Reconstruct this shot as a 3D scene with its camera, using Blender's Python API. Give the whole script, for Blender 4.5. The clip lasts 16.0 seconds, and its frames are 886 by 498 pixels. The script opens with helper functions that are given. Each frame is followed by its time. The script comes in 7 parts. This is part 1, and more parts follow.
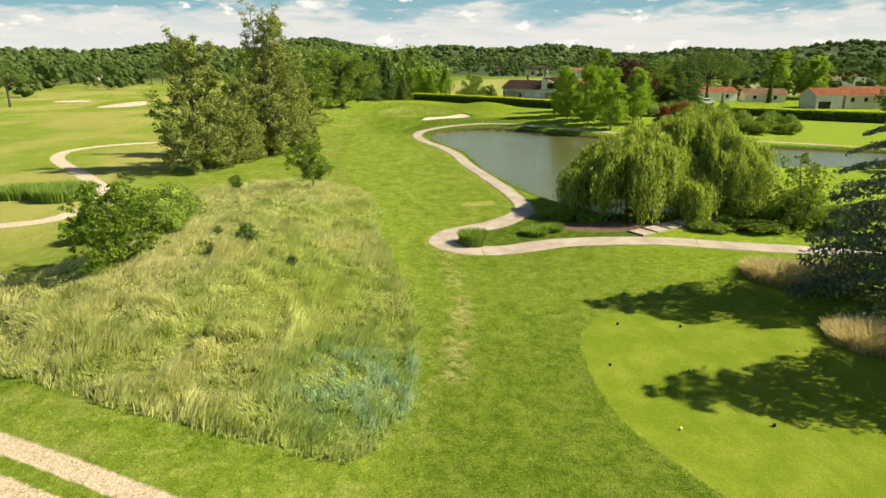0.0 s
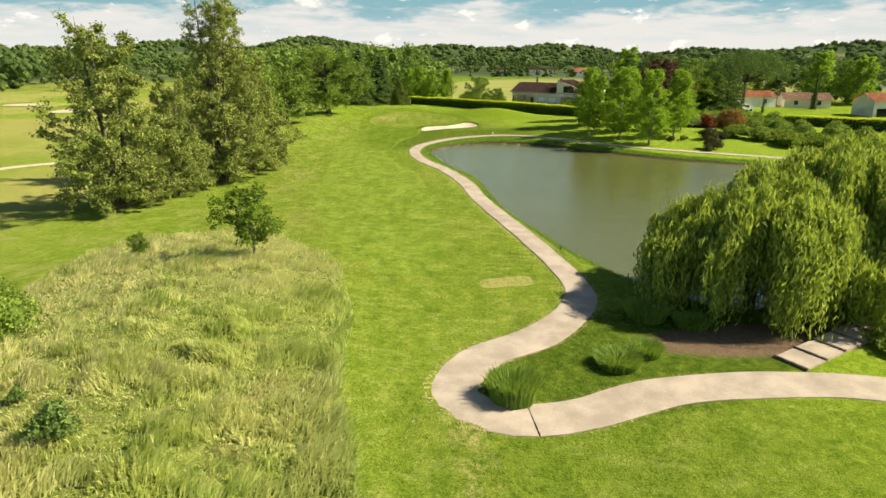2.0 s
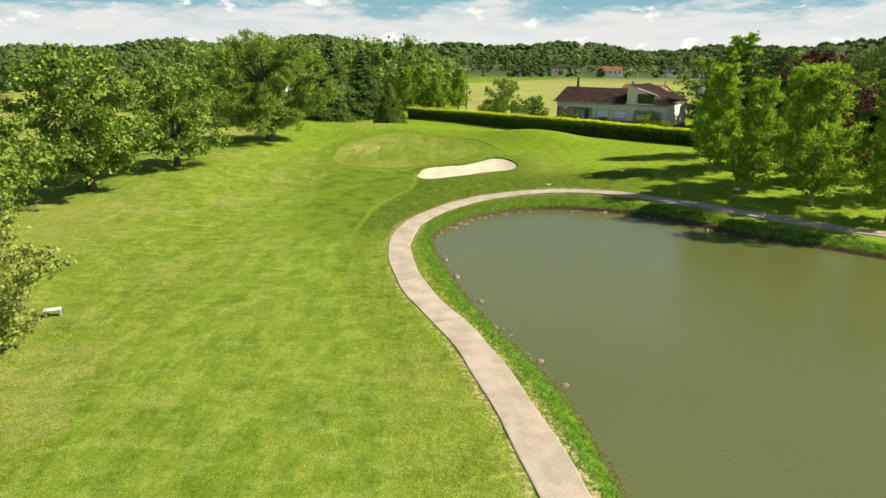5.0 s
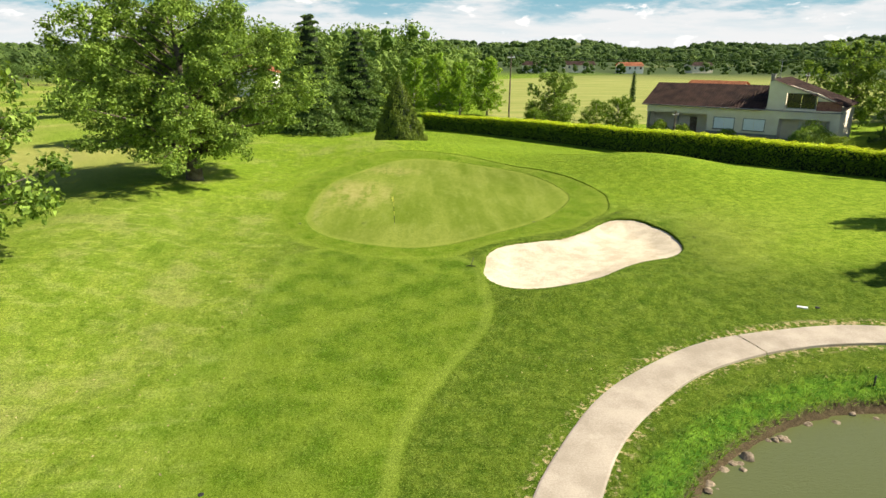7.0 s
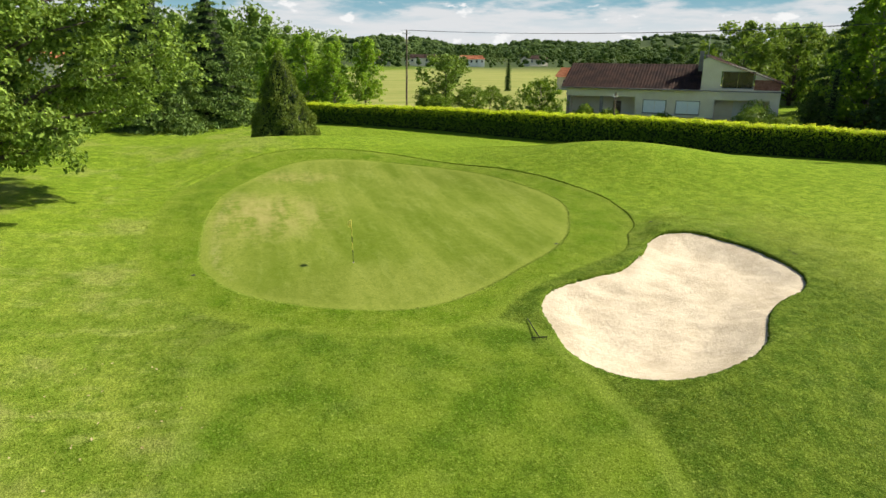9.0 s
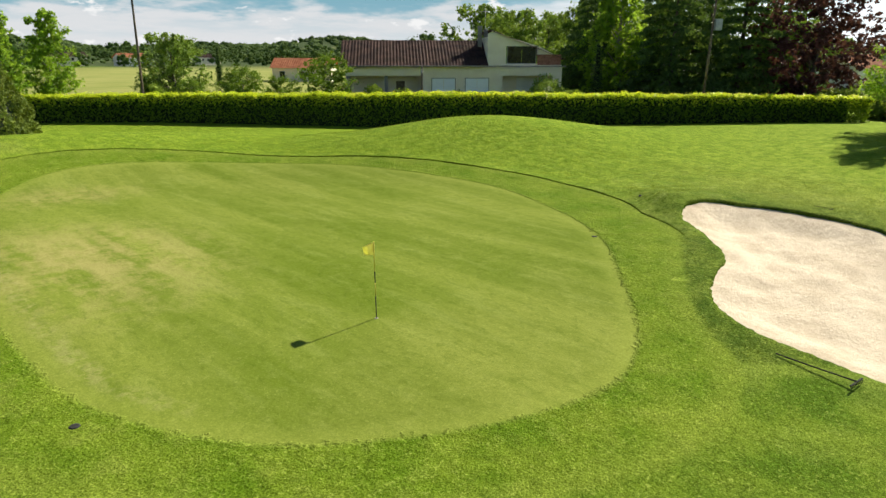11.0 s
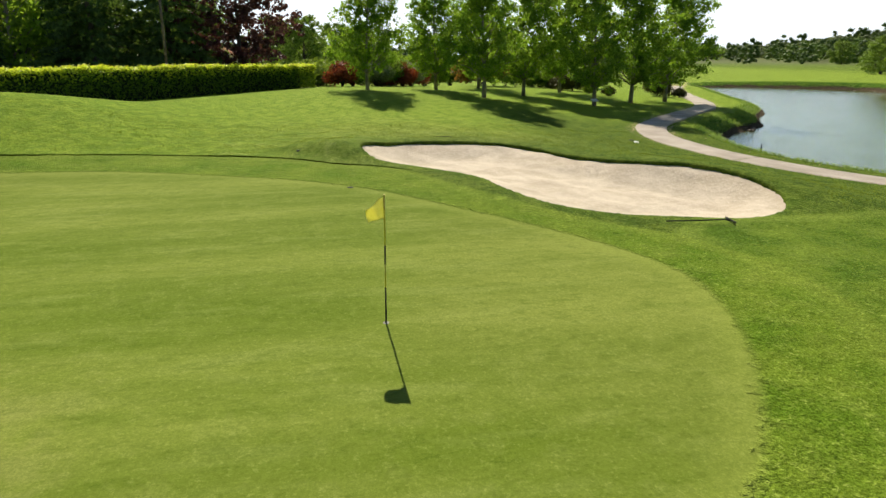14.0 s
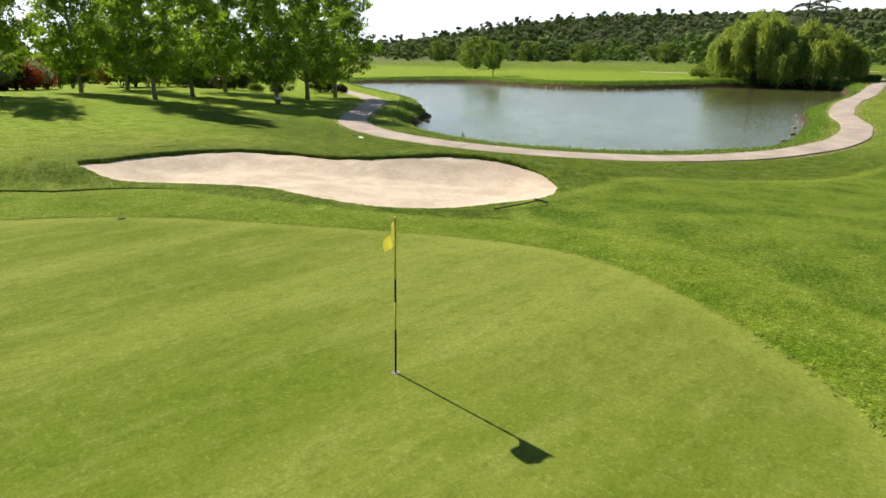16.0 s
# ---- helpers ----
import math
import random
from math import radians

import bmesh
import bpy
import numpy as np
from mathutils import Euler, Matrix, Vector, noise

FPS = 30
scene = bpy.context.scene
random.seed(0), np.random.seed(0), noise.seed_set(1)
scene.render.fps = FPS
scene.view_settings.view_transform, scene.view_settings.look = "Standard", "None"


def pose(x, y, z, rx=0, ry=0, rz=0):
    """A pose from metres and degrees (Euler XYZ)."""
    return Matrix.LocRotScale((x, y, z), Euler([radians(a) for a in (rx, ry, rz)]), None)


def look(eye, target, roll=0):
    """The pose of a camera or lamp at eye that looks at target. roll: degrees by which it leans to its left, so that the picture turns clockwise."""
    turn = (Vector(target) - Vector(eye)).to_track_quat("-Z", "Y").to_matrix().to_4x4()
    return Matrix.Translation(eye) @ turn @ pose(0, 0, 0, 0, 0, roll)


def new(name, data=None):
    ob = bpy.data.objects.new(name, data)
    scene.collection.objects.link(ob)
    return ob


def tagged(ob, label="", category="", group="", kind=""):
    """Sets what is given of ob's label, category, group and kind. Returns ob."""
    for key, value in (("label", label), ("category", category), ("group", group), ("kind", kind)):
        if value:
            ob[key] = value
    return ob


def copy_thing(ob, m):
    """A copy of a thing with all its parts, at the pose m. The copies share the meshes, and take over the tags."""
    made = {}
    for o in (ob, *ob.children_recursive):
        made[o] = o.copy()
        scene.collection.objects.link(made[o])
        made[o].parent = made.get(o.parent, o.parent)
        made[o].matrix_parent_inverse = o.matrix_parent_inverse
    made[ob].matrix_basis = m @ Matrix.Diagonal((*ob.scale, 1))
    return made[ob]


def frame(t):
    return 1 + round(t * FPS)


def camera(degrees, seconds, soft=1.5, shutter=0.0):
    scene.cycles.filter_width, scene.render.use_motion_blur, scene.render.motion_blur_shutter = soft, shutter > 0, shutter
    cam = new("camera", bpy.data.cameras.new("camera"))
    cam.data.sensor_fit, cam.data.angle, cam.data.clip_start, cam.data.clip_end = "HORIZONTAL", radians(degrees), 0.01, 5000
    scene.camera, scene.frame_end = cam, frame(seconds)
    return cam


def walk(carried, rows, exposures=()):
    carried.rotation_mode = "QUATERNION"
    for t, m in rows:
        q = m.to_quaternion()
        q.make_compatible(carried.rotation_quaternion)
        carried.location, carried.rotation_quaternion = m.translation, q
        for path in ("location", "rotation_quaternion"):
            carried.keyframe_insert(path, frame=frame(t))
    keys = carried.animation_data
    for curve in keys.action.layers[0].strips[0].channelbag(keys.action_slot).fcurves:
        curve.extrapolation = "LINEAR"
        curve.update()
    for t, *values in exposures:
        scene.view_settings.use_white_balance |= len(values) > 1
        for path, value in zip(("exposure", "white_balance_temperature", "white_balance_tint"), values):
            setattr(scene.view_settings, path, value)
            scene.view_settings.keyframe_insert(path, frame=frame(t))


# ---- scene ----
import itertools

# The camera's way: seconds, eye, target, roll.
PATH = [
    (0, (8.188, -188.813, 16.598), (8.226, -186.901, 16.012), -0.1),
    (0.5, (8.435, -182.616, 16.656), (8.469, -180.704, 16.067), -0.2),
    (1, (8.269, -175.464, 16.611), (8.306, -173.553, 16.022), -0.1),
    (1.5, (7.849, -167.972, 16.418), (7.892, -166.061, 15.83), 0.1),
    (2, (7.913, -160.792, 16.457), (7.956, -158.881, 15.869), 0.1),
    (2.5, (8.073, -152.12, 16.397), (8.113, -150.209, 15.809), 0.1),
    (3, (8.069, -142.587, 16.411), (8.11, -140.677, 15.82), 0.1),
    (3.5, (8.161, -132.002, 16.402), (8.2, -130.092, 15.812), 0.1),
    (4, (8.48, -120.217, 16.034), (8.511, -118.306, 15.445), 0.1),
    (4.5, (8.343, -106.963, 15.409), (8.374, -105.052, 14.82), 0.0),
    (4.7, (8.558, -101.601, 15.242), (8.58, -99.69, 14.652), 0.0),
    (6.8, (3.216, -49.91, 12.929), (3.247, -48.0, 12.337), -0.1),
    (7, (2.539, -46.855, 12.483), (2.587, -44.946, 11.889), -0.1),
    (7.5, (1.368, -41.745, 11.299), (1.47, -39.837, 10.707), -0.1),
    (8, (-0.356, -37.533, 10.756), (-0.139, -35.634, 10.166), 0.1),
    (8.2, (-0.926, -35.914, 10.64), (-0.652, -34.023, 10.048), 0.1),
    (10.3, (-8.903, -17.303, 7.626), (-7.82, -15.73, 7.031), 0.1),
    (10.5, (-9.19, -15.75, 7.307), (-8.021, -14.24, 6.716), -0.0),
    (11, (-9.843, -11.967, 6.685), (-8.47, -10.639, 6.094), 0.1),
    (11.5, (-10.494, -8.8, 6.177), (-8.945, -7.683, 5.585), -0.0),
    (12, (-10.716, -6.15, 5.714), (-8.995, -5.321, 5.121), -0.1),
    (12.5, (-10.487, -4.054, 5.206), (-8.654, -3.518, 4.613), 0.0),
    (13, (-10.083, -2.109, 4.76), (-8.185, -1.887, 4.169), 0.0),
    (13.5, (-9.859, -0.504, 4.389), (-7.95, -0.585, 3.8), -0.1),
    (14, (-9.392, 0.982, 4.168), (-7.52, 0.599, 3.576), -0.0),
    (14.5, (-8.722, 2.348, 4.101), (-6.933, 1.68, 3.507), -0.0),
    (15, (-7.877, 3.489, 4.048), (-6.2, 2.574, 3.455), 0.2),
    (15.5, (-6.855, 4.278, 4.038), (-5.318, 3.145, 3.443), 0.2),
    (16, (-5.784, 4.745, 4.042), (-4.414, 3.416, 3.446), 0.1),
]
cam = camera(70.2, 16.0)
walk(cam, [(t, look(eye, target, roll)) for t, eye, target, roll in PATH], ((0.0, 0.92, 7100, 10), (3.0, 0.95, 7050, 10), (4.5, 0.91, 6850, 9), (7.0, 1.05, 6600, 10), (8.0, 0.89, 6500, 10), (11.0, 0.78, 6450, 10), (13.0, 0.79, 6400, 11), (14.0, 0.61, 6350, 12), (15.0, 0.60, 6320, 15), (15.5, 0.67, 6310, 17), (16.0, 0.73, 6300, 18)))

# ---- world, sun, exposure ----
SUN_EL, SUN_AZ = 40.0, 90.5
world = bpy.data.worlds.new("sky")
scene.world = world
world.use_nodes = True
wt = world.node_tree
sky = wt.nodes.new("ShaderNodeTexSky")
sky.sky_type, sky.sun_disc = "NISHITA", False
sky.sun_elevation, sky.sun_rotation = radians(SUN_EL), radians(SUN_AZ)
sky.air_density, sky.dust_density, sky.ozone_density = 1.0, 0.2, 1.0
wt.nodes["Background"].inputs["Strength"].default_value = 0.05
wt.links.new(sky.outputs[0], wt.nodes["Background"].inputs["Color"])
sun = new("sun", bpy.data.lights.new("sun", "SUN"))
sun.data.energy, sun.data.angle, sun.data.color = 5.0, radians(0.55), (1.0, 0.91, 0.74)
sun.matrix_world = look((math.sin(radians(SUN_AZ)) * math.cos(radians(SUN_EL)), math.cos(radians(SUN_AZ)) * math.cos(radians(SUN_EL)), math.sin(radians(SUN_EL))), (0, 0, 0))

# ---- plan helpers ----
WATER = -1.75


def smooth(a, b, v):
    s = np.clip((v - a) / (b - a), 0, 1)
    return s * s * (3 - 2 * s)


def spline(pts, n=8, closed=True):
    """A Catmull-Rom curve through a few plan points."""
    p = np.array(pts, float)
    q = np.vstack([p[-1:], p, p[:2]]) if closed else np.vstack([2 * p[:1] - p[1:2], p, 2 * p[-1:] - p[-2:-1]])
    out = []
    for i in range(len(q) - 3):
        a, b, c, d = q[i:i + 4]
        for s in np.arange(n) / n:
            out.append(0.5 * (2 * b + (c - a) * s + (2 * a - 5 * b + 4 * c - d) * s**2 + (3 * b - a - 3 * c + d) * s**3))
    if not closed:
        out.append(p[-1])
    return np.array(out)


def to_line(x, y, line, closed=True, reach=15.0):
    """Distance from each place to a line, up to reach; less than 0 inside when the line is closed."""
    x, y = np.asarray(x, float), np.asarray(y, float)
    shape = x.shape
    x, y = x.ravel(), y.ravel()
    out = np.full(x.shape, reach)
    lo, hi = line.min(0) - reach, line.max(0) + reach
    near = np.where((x > lo[0]) & (x < hi[0]) & (y > lo[1]) & (y < hi[1]))[0]
    px, py = x[near], y[near]
    best, inside = np.full(px.shape, reach), np.zeros(px.shape, bool)
    ends = np.roll(line, -1, 0) if closed else line[1:]
    for (ax, ay), (bx, by) in zip(line, ends):
        dx, dy = bx - ax, by - ay
        s = np.clip(((px - ax) * dx + (py - ay) * dy) / (dx * dx + dy * dy + 1e-9), 0, 1)
        best = np.minimum(best, np.hypot(px - ax - s * dx, py - ay - s * dy))
        if closed and abs(dy) > 1e-9:
            inside ^= ((ay > py) != (by > py)) & (px < ax + (py - ay) / dy * dx)
    out[near] = np.where(inside, -best, best)
    return out.reshape(shape)


def vnoise(x, y, seed=0.0):
    """Smooth noise from 0 to 1 over the plan, one lump a unit."""
    i, j = np.floor(x), np.floor(y)
    u, v = x - i, y - j
    u, v = u * u * (3 - 2 * u), v * v * (3 - 2 * v)
    at = lambda p, q: np.modf(np.abs(np.sin(p * 127.1 + q * 311.7 + seed * 74.7) * 43758.5453))[0]
    return (at(i, j) * (1 - u) + at(i + 1, j) * u) * (1 - v) + (at(i, j + 1) * (1 - u) + at(i + 1, j + 1) * u) * v


def bump(x, y, cx, cy, rx, ry, turn=0.0):
    c, s = math.cos(radians(turn)), math.sin(radians(turn))
    u, v = (x - cx) * c + (y - cy) * s, (y - cy) * c - (x - cx) * s
    return np.exp(-0.5 * ((u / rx) ** 2 + (v / ry) ** 2))


POND = spline([(8.4, -38), (11.4, -53), (15.2, -65), (16.4, -77), (17.2, -86), (19.8, -98), (22, -106), (25, -113), (30, -118.5), (37, -117), (42.5, -110), (45.5, -101), (49.5, -92.5),
               (55, -87.5), (63, -86.5), (73, -88), (84, -89), (95, -80), (98, -69), (84, -62.5), (67, -54.5), (52.5, -47.3), (44, -40.3), (38.3, -36.2), (34.5, -31.2), (29, -26.6), (20.5, -24.6), (13.6, -27.6), (9.8, -32.5)], 6)
CART = spline([(75, -141), (56, -138), (45, -135), (37, -133), (29.4, -131), (21, -131.4), (15.2, -133.8), (11.5, -134.2), (9, -132), (10.8, -127.8), (14.9, -124.6), (18.3, -119.8), (19.2, -115),
               (18, -105.5), (15.6, -92.5), (14.1, -83), (13.0, -72), (10.4, -60), (6.9, -50.5), (5.2, -41), (5.8, -33.5), (7.7, -28.5), (10.7, -24.3), (15.2, -20.9), (20.3, -19.4),
               (25.5, -19.5), (31, -22), (36.5, -27), (44.5, -34.7), (50, -38.5), (57, -42.2), (70, -48.5), (86, -57), (102, -68)], 8, False)
GREEN = spline([(-7.2, 4), (-6.8, 0.5), (-5.2, -2.7), (-3, -4.6), (-0.6, -5.8), (1.7, -6.2), (4.4, -5.2), (7.6, -2.9), (10.8, -0.3), (13.4, 3.6), (15.4, 9), (14.3, 15), (11.5, 20.5), (7, 24.2), (1, 25.2), (-3.2, 22.8), (-5.8, 17), (-7, 10)], 6)
COLLAR = spline([(-10, 3), (-8.3, -1.5), (-6.2, -5), (-3, -7.2), (0.5, -8.5), (4, -8), (6.2, -6), (8.6, -4.6), (11.2, -3.3), (13.6, -2.1), (15.2, 0.2), (17.0, 2.4), (18.3, 6.5), (18.4, 10), (16.6, 15.2), (13, 21), (8, 26), (1, 27.4), (-5, 25.5), (-8.6, 20), (-10, 11)], 6)
BUNKER = spline([(6.12, -9.0), (5.9, -11), (6.6, -12.8), (8.4, -14.0), (10.6, -13.9), (12.6, -12.9), (14.2, -11.2), (15.9, -9.9), (18.4, -8.8), (19.6, -7.0), (19.8, -4.0), (18.9, -1.7), (17.2, -0.9), (15.3, -1.4), (13.4, -3.3), (11.6, -4.6), (9.6, -5.0), (7.6, -5.8), (6.5, -7.2)], 6)
TEE = spline([(17.2, -155), (18, -151.5), (20.2, -148.9), (24.5, -147.7), (30, -149), (34, -153), (36, -160), (34, -168), (28, -173), (22, -170), (18.9, -165.6), (17.3, -161)], 6)
ROUGH = spline([(-27, -153), (-15, -157.8), (-7, -161.6), (2.6, -165.1), (4.7, -165.4), (6.5, -163), (7.3, -159), (7.3, -153), (6.2, -146), (4.9, -140), (3, -131), (2.6, -123), (0, -112), (-3.4, -107.5), (-7, -102.6), (-13.7, -101.4), (-19.5, -104), (-21.5, -112), (-20, -125), (-21, -138), (-28, -146)], 6)
TRACK = spline([(-75, -135.9), (-30, -156.5), (6, -173), (42, -189.5)], 8, False)
FAIRWAY = spline([(5.4, -8.6), (6.0, -12), (5.9, -17), (4.0, -21.2), (2.1, -25.3), (1.4, -30), (0.8, -40), (2, -52), (6, -64), (8, -80), (9, -98), (9, -112), (3, -112), (-3, -98), (-7, -80), (-8.5, -60), (-9.5, -40), (-9.3, -28), (-8.6, -22), (-7.0, -16.6), (-6.8, -11.4), (-6.0, -7), (0, -5.5)], 6)
WEST_PATH = spline([(-90, -140), (-60, -131), (-37.2, -123.7), (-32.5, -119), (-34, -108), (-43.4, -94.6), (-53.9, -81.6), (-60, -72), (-62, -63), (-57, -55), (-46, -50)], 6, False)
FIELD = np.array([(14, 62), (120, 62), (420, 190), (420, 420), (120, 330), (20, 240)], float)


def land(x, y):
    """Lie of the land before pond and bunkers are cut."""
    x, y = np.asarray(x, float), np.asarray(y, float)
    z = -0.45 - 0.75 * smooth(-100, -50, y) + 1.15 * smooth(-30, -6, y - 0.15 * x)
    z = z + 0.6 * bump(x, y, -7, 13, 6.4, 6.4) + 0.07 * bump(x, y, 11, 0, 5, 5) - 0.13 * bump(x, y, 5.2, -9.2, 2.6, 3.2)
    z = z + 1.7 * bump(x, y, -22, 0, 13, 28) * smooth(-8, -22, x)
    z = z + 1.3 * bump(x, y, 46, -9, 14, 18) + 1.2 * bump(x, y, 72, -20, 13, 13)
    z = z + 2.2 * bump(x, y, -2, 31, 12, 4.5, 2) + 2.3 * bump(x, y, 25.5, 18.5, 8, 5, -32)
    z = z + 2.4 * bump(x, y, -8, -140, 9, 16, 8) + 1.0 * bump(x, y, -8, -116, 7, 8)
    z = z + 2.2 * bump(x, y, -97, 40.5, 9, 4) + 1.6 * bump(x, y, -124, 57, 9, 4) + 1.2 * bump(x, y, -70, -20, 14, 18) + 0.9 * bump(x, y, -60, 40, 20, 20)
    z = z + 0.8 * smooth(30, 50, y) * smooth(120, 60, np.abs(x - 20))
    return z


def far_hills(x, y):
    r = np.hypot(x, y)
    a = np.degrees(np.arctan2(x, y))
    low = 31 * smooth(900, 2000, r) * smooth(-300, 500, y) * (1 + 0.3 * np.sin(a * 0.21) + 0.25 * np.sin(a * 0.53 + 1))
    north = 34 * bump(x, y, -420, 2150, 85, 260) + 30 * bump(x, y, -250, 2250, 95, 260)
    turn = np.mod(a, 360)
    east = 44 * smooth(420, 850, r) * smooth(118, 152, turn) * smooth(240, 205, turn)
    return low + north + east


def bunker_lip(x, y):
    return 0.55 * bump(x, y, 11.6, -14.3, 4.2, 1.7, 25) + 0.08 * bump(x, y, 21.0, -4.2, 2, 4) + 0.5 * bump(x, y, 17.6, 0.2, 2.2, 1.5) * smooth(0.1, 1.7, to_line(x, y, COLLAR))


def ground_height(x, y, cut=True):
    x, y = np.asarray(x, float), np.asarray(y, float)
    z = land(x, y) + far_hills(x, y)
    d = to_line(x, y, POND)
    bank = WATER - 0.1 + (z - WATER + 0.1) * (0.55 * smooth(0.05, 0.5, d) + 0.45 * smooth(0.3, 2.0, d)) - 0.9 * smooth(0.2, -4, d)
    z = np.where(d < 2.6, bank, z)
    b = to_line(x, y, BUNKER)
    lip = bunker_lip(x, y)
    z = z + lip * smooth(-0.6, -0.1, b) - 0.85 * smooth(0.22, 0.0, b) * cut
    return z + turf_step(x, y) * smooth(0.05, 0.55, to_line(x, y, COLLAR))


def turf_step(x, y):
    """Height of the grass edge behind the collar, dying out towards the front."""
    return 0.045 * (0.25 + 0.75 * vnoise(np.asarray(x, float) / 2.2, np.asarray(y, float) / 2.2, 9)) * smooth(-3.6, -1.6, np.asarray(y, float)) * smooth(-9, 1, np.asarray(x, float)) * smooth(6, 1.5, to_line(x, y, COLLAR))


def at_ground(x, y, dz=0.0):
    return (x, y, float(ground_height(np.array([x]), np.array([y]))[0]) + dz)


# ---- materials ----
def material(name, rough=0.8, metal=0.0, spec=0.3):
    m = bpy.data.materials.new(name)
    m.use_nodes = True
    b = m.node_tree.nodes["Principled BSDF"]
    b.inputs["Roughness"].default_value, b.inputs["Metallic"].default_value = rough, metal
    b.inputs["Specular IOR Level"].default_value = spec
    return m, m.node_tree, b


def node(tree, kind, inputs=(), operation=None, use_clamp=None, interpolation_type=None, data_type=None, blend_type=None, attribute_name=None, feature=None):
    n = tree.nodes.new(kind)
    if data_type:
        n.data_type = data_type
    if blend_type:
        n.blend_type = blend_type
    if operation:
        n.operation = operation
    if use_clamp is not None:
        n.use_clamp = use_clamp
    if interpolation_type:
        n.interpolation_type = interpolation_type
    if attribute_name:
        n.attribute_name = attribute_name
    if feature:
        n.feature = feature
    for key, value in dict(inputs).items():
        if isinstance(value, bpy.types.NodeSocket):
            tree.links.new(value, n.inputs[key])
        else:
            n.inputs[key].default_value = value
    return n


def noise_tex(tree, scale, detail=4.0, rough=0.55, coords=None, stretch=None):
    v = coords or node(tree, "ShaderNodeTexCoord").outputs["Object"]
    if stretch:
        v = node(tree, "ShaderNodeMapping", {"Vector": v, "Scale": stretch[0], "Rotation": stretch[1]}).outputs[0]
    return node(tree, "ShaderNodeTexNoise", {"Vector": v, "Scale": scale, "Detail": detail, "Roughness": rough}).outputs["Fac"]


def maths(tree, op, a, b=0.0, c=0.0, clamp=False):
    return node(tree, "ShaderNodeMath", {0: a, 1: b, 2: c}, operation=op, use_clamp=clamp).outputs[0]


def ramp(tree, fac, lo, hi, a=0.0, b=1.0):
    return node(tree, "ShaderNodeMapRange", {"Value": fac, "From Min": lo, "From Max": hi, "To Min": a, "To Max": b}, interpolation_type="SMOOTHSTEP").outputs[0]


def mix(tree, fac, a, b, blend="MIX"):
    n = node(tree, "ShaderNodeMix", {"Factor": fac}, data_type="RGBA", blend_type=blend)
    for key, value in ((6, a), (7, b)):
        if isinstance(value, bpy.types.NodeSocket):
            tree.links.new(value, n.inputs[key])
        else:
            n.inputs[key].default_value = (*value, 1)
    return n.outputs[2]


def finish(tree, bsdf, colour, height=None, strength=0.3, distance=0.02):
    tree.links.new(colour, bsdf.inputs["Base Color"])
    if height is not None:
        b = node(tree, "ShaderNodeBump", {"Height": height, "Strength": strength, "Distance": distance})
        tree.links.new(b.outputs[0], bsdf.inputs["Normal"])


def plain(name, a, b, scale=3.0, rough=0.8, metal=0.0, fine=40.0, relief=0.01, spec=0.3):
    """Two tones mixed by noise at two scales, with fine relief."""
    m, t, bs = material(name, rough, metal, spec)
    n = maths(t, "ADD", maths(t, "MULTIPLY", noise_tex(t, scale), 0.65), maths(t, "MULTIPLY", noise_tex(t, fine), 0.35))
    finish(t, bs, mix(t, ramp(t, n, 0.36, 0.64), a, b), noise_tex(t, fine), 0.4, relief)
    return m


def leaves(name, dark, light, glow=0.35, rough=0.55, patch=0.35):
    """Foliage: tone varies leaf by leaf and bough by bough; light shines through."""
    m, t, bs = material(name, rough, 0.0, 0.12)
    geo = node(t, "ShaderNodeNewGeometry")
    n = maths(t, "ADD", maths(t, "MULTIPLY", geo.outputs["Random Per Island"], 0.6), maths(t, "MULTIPLY", noise_tex(t, patch, 2.0), 0.4))
    col = mix(t, ramp(t, n, 0.15, 0.85), dark, light)
    oi = node(t, "ShaderNodeObjectInfo")
    col = mix(t, maths(t, "MULTIPLY", oi.outputs["Random"], 0.35), col, tuple(0.75 * v for v in light))
    t.links.new(col, bs.inputs["Base Color"])
    tr = node(t, "ShaderNodeBsdfTranslucent", {"Color": mix(t, 0.5, col, (min(1, light[0] * 1.5), min(1, light[1] * 1.5), light[2] * 0.6))})
    sh = node(t, "ShaderNodeMixShader", {0: glow, 1: bs.outputs[0], 2: tr.outputs[0]})
    t.links.new(sh.outputs[0], t.nodes["Material Output"].inputs["Surface"])
    return m


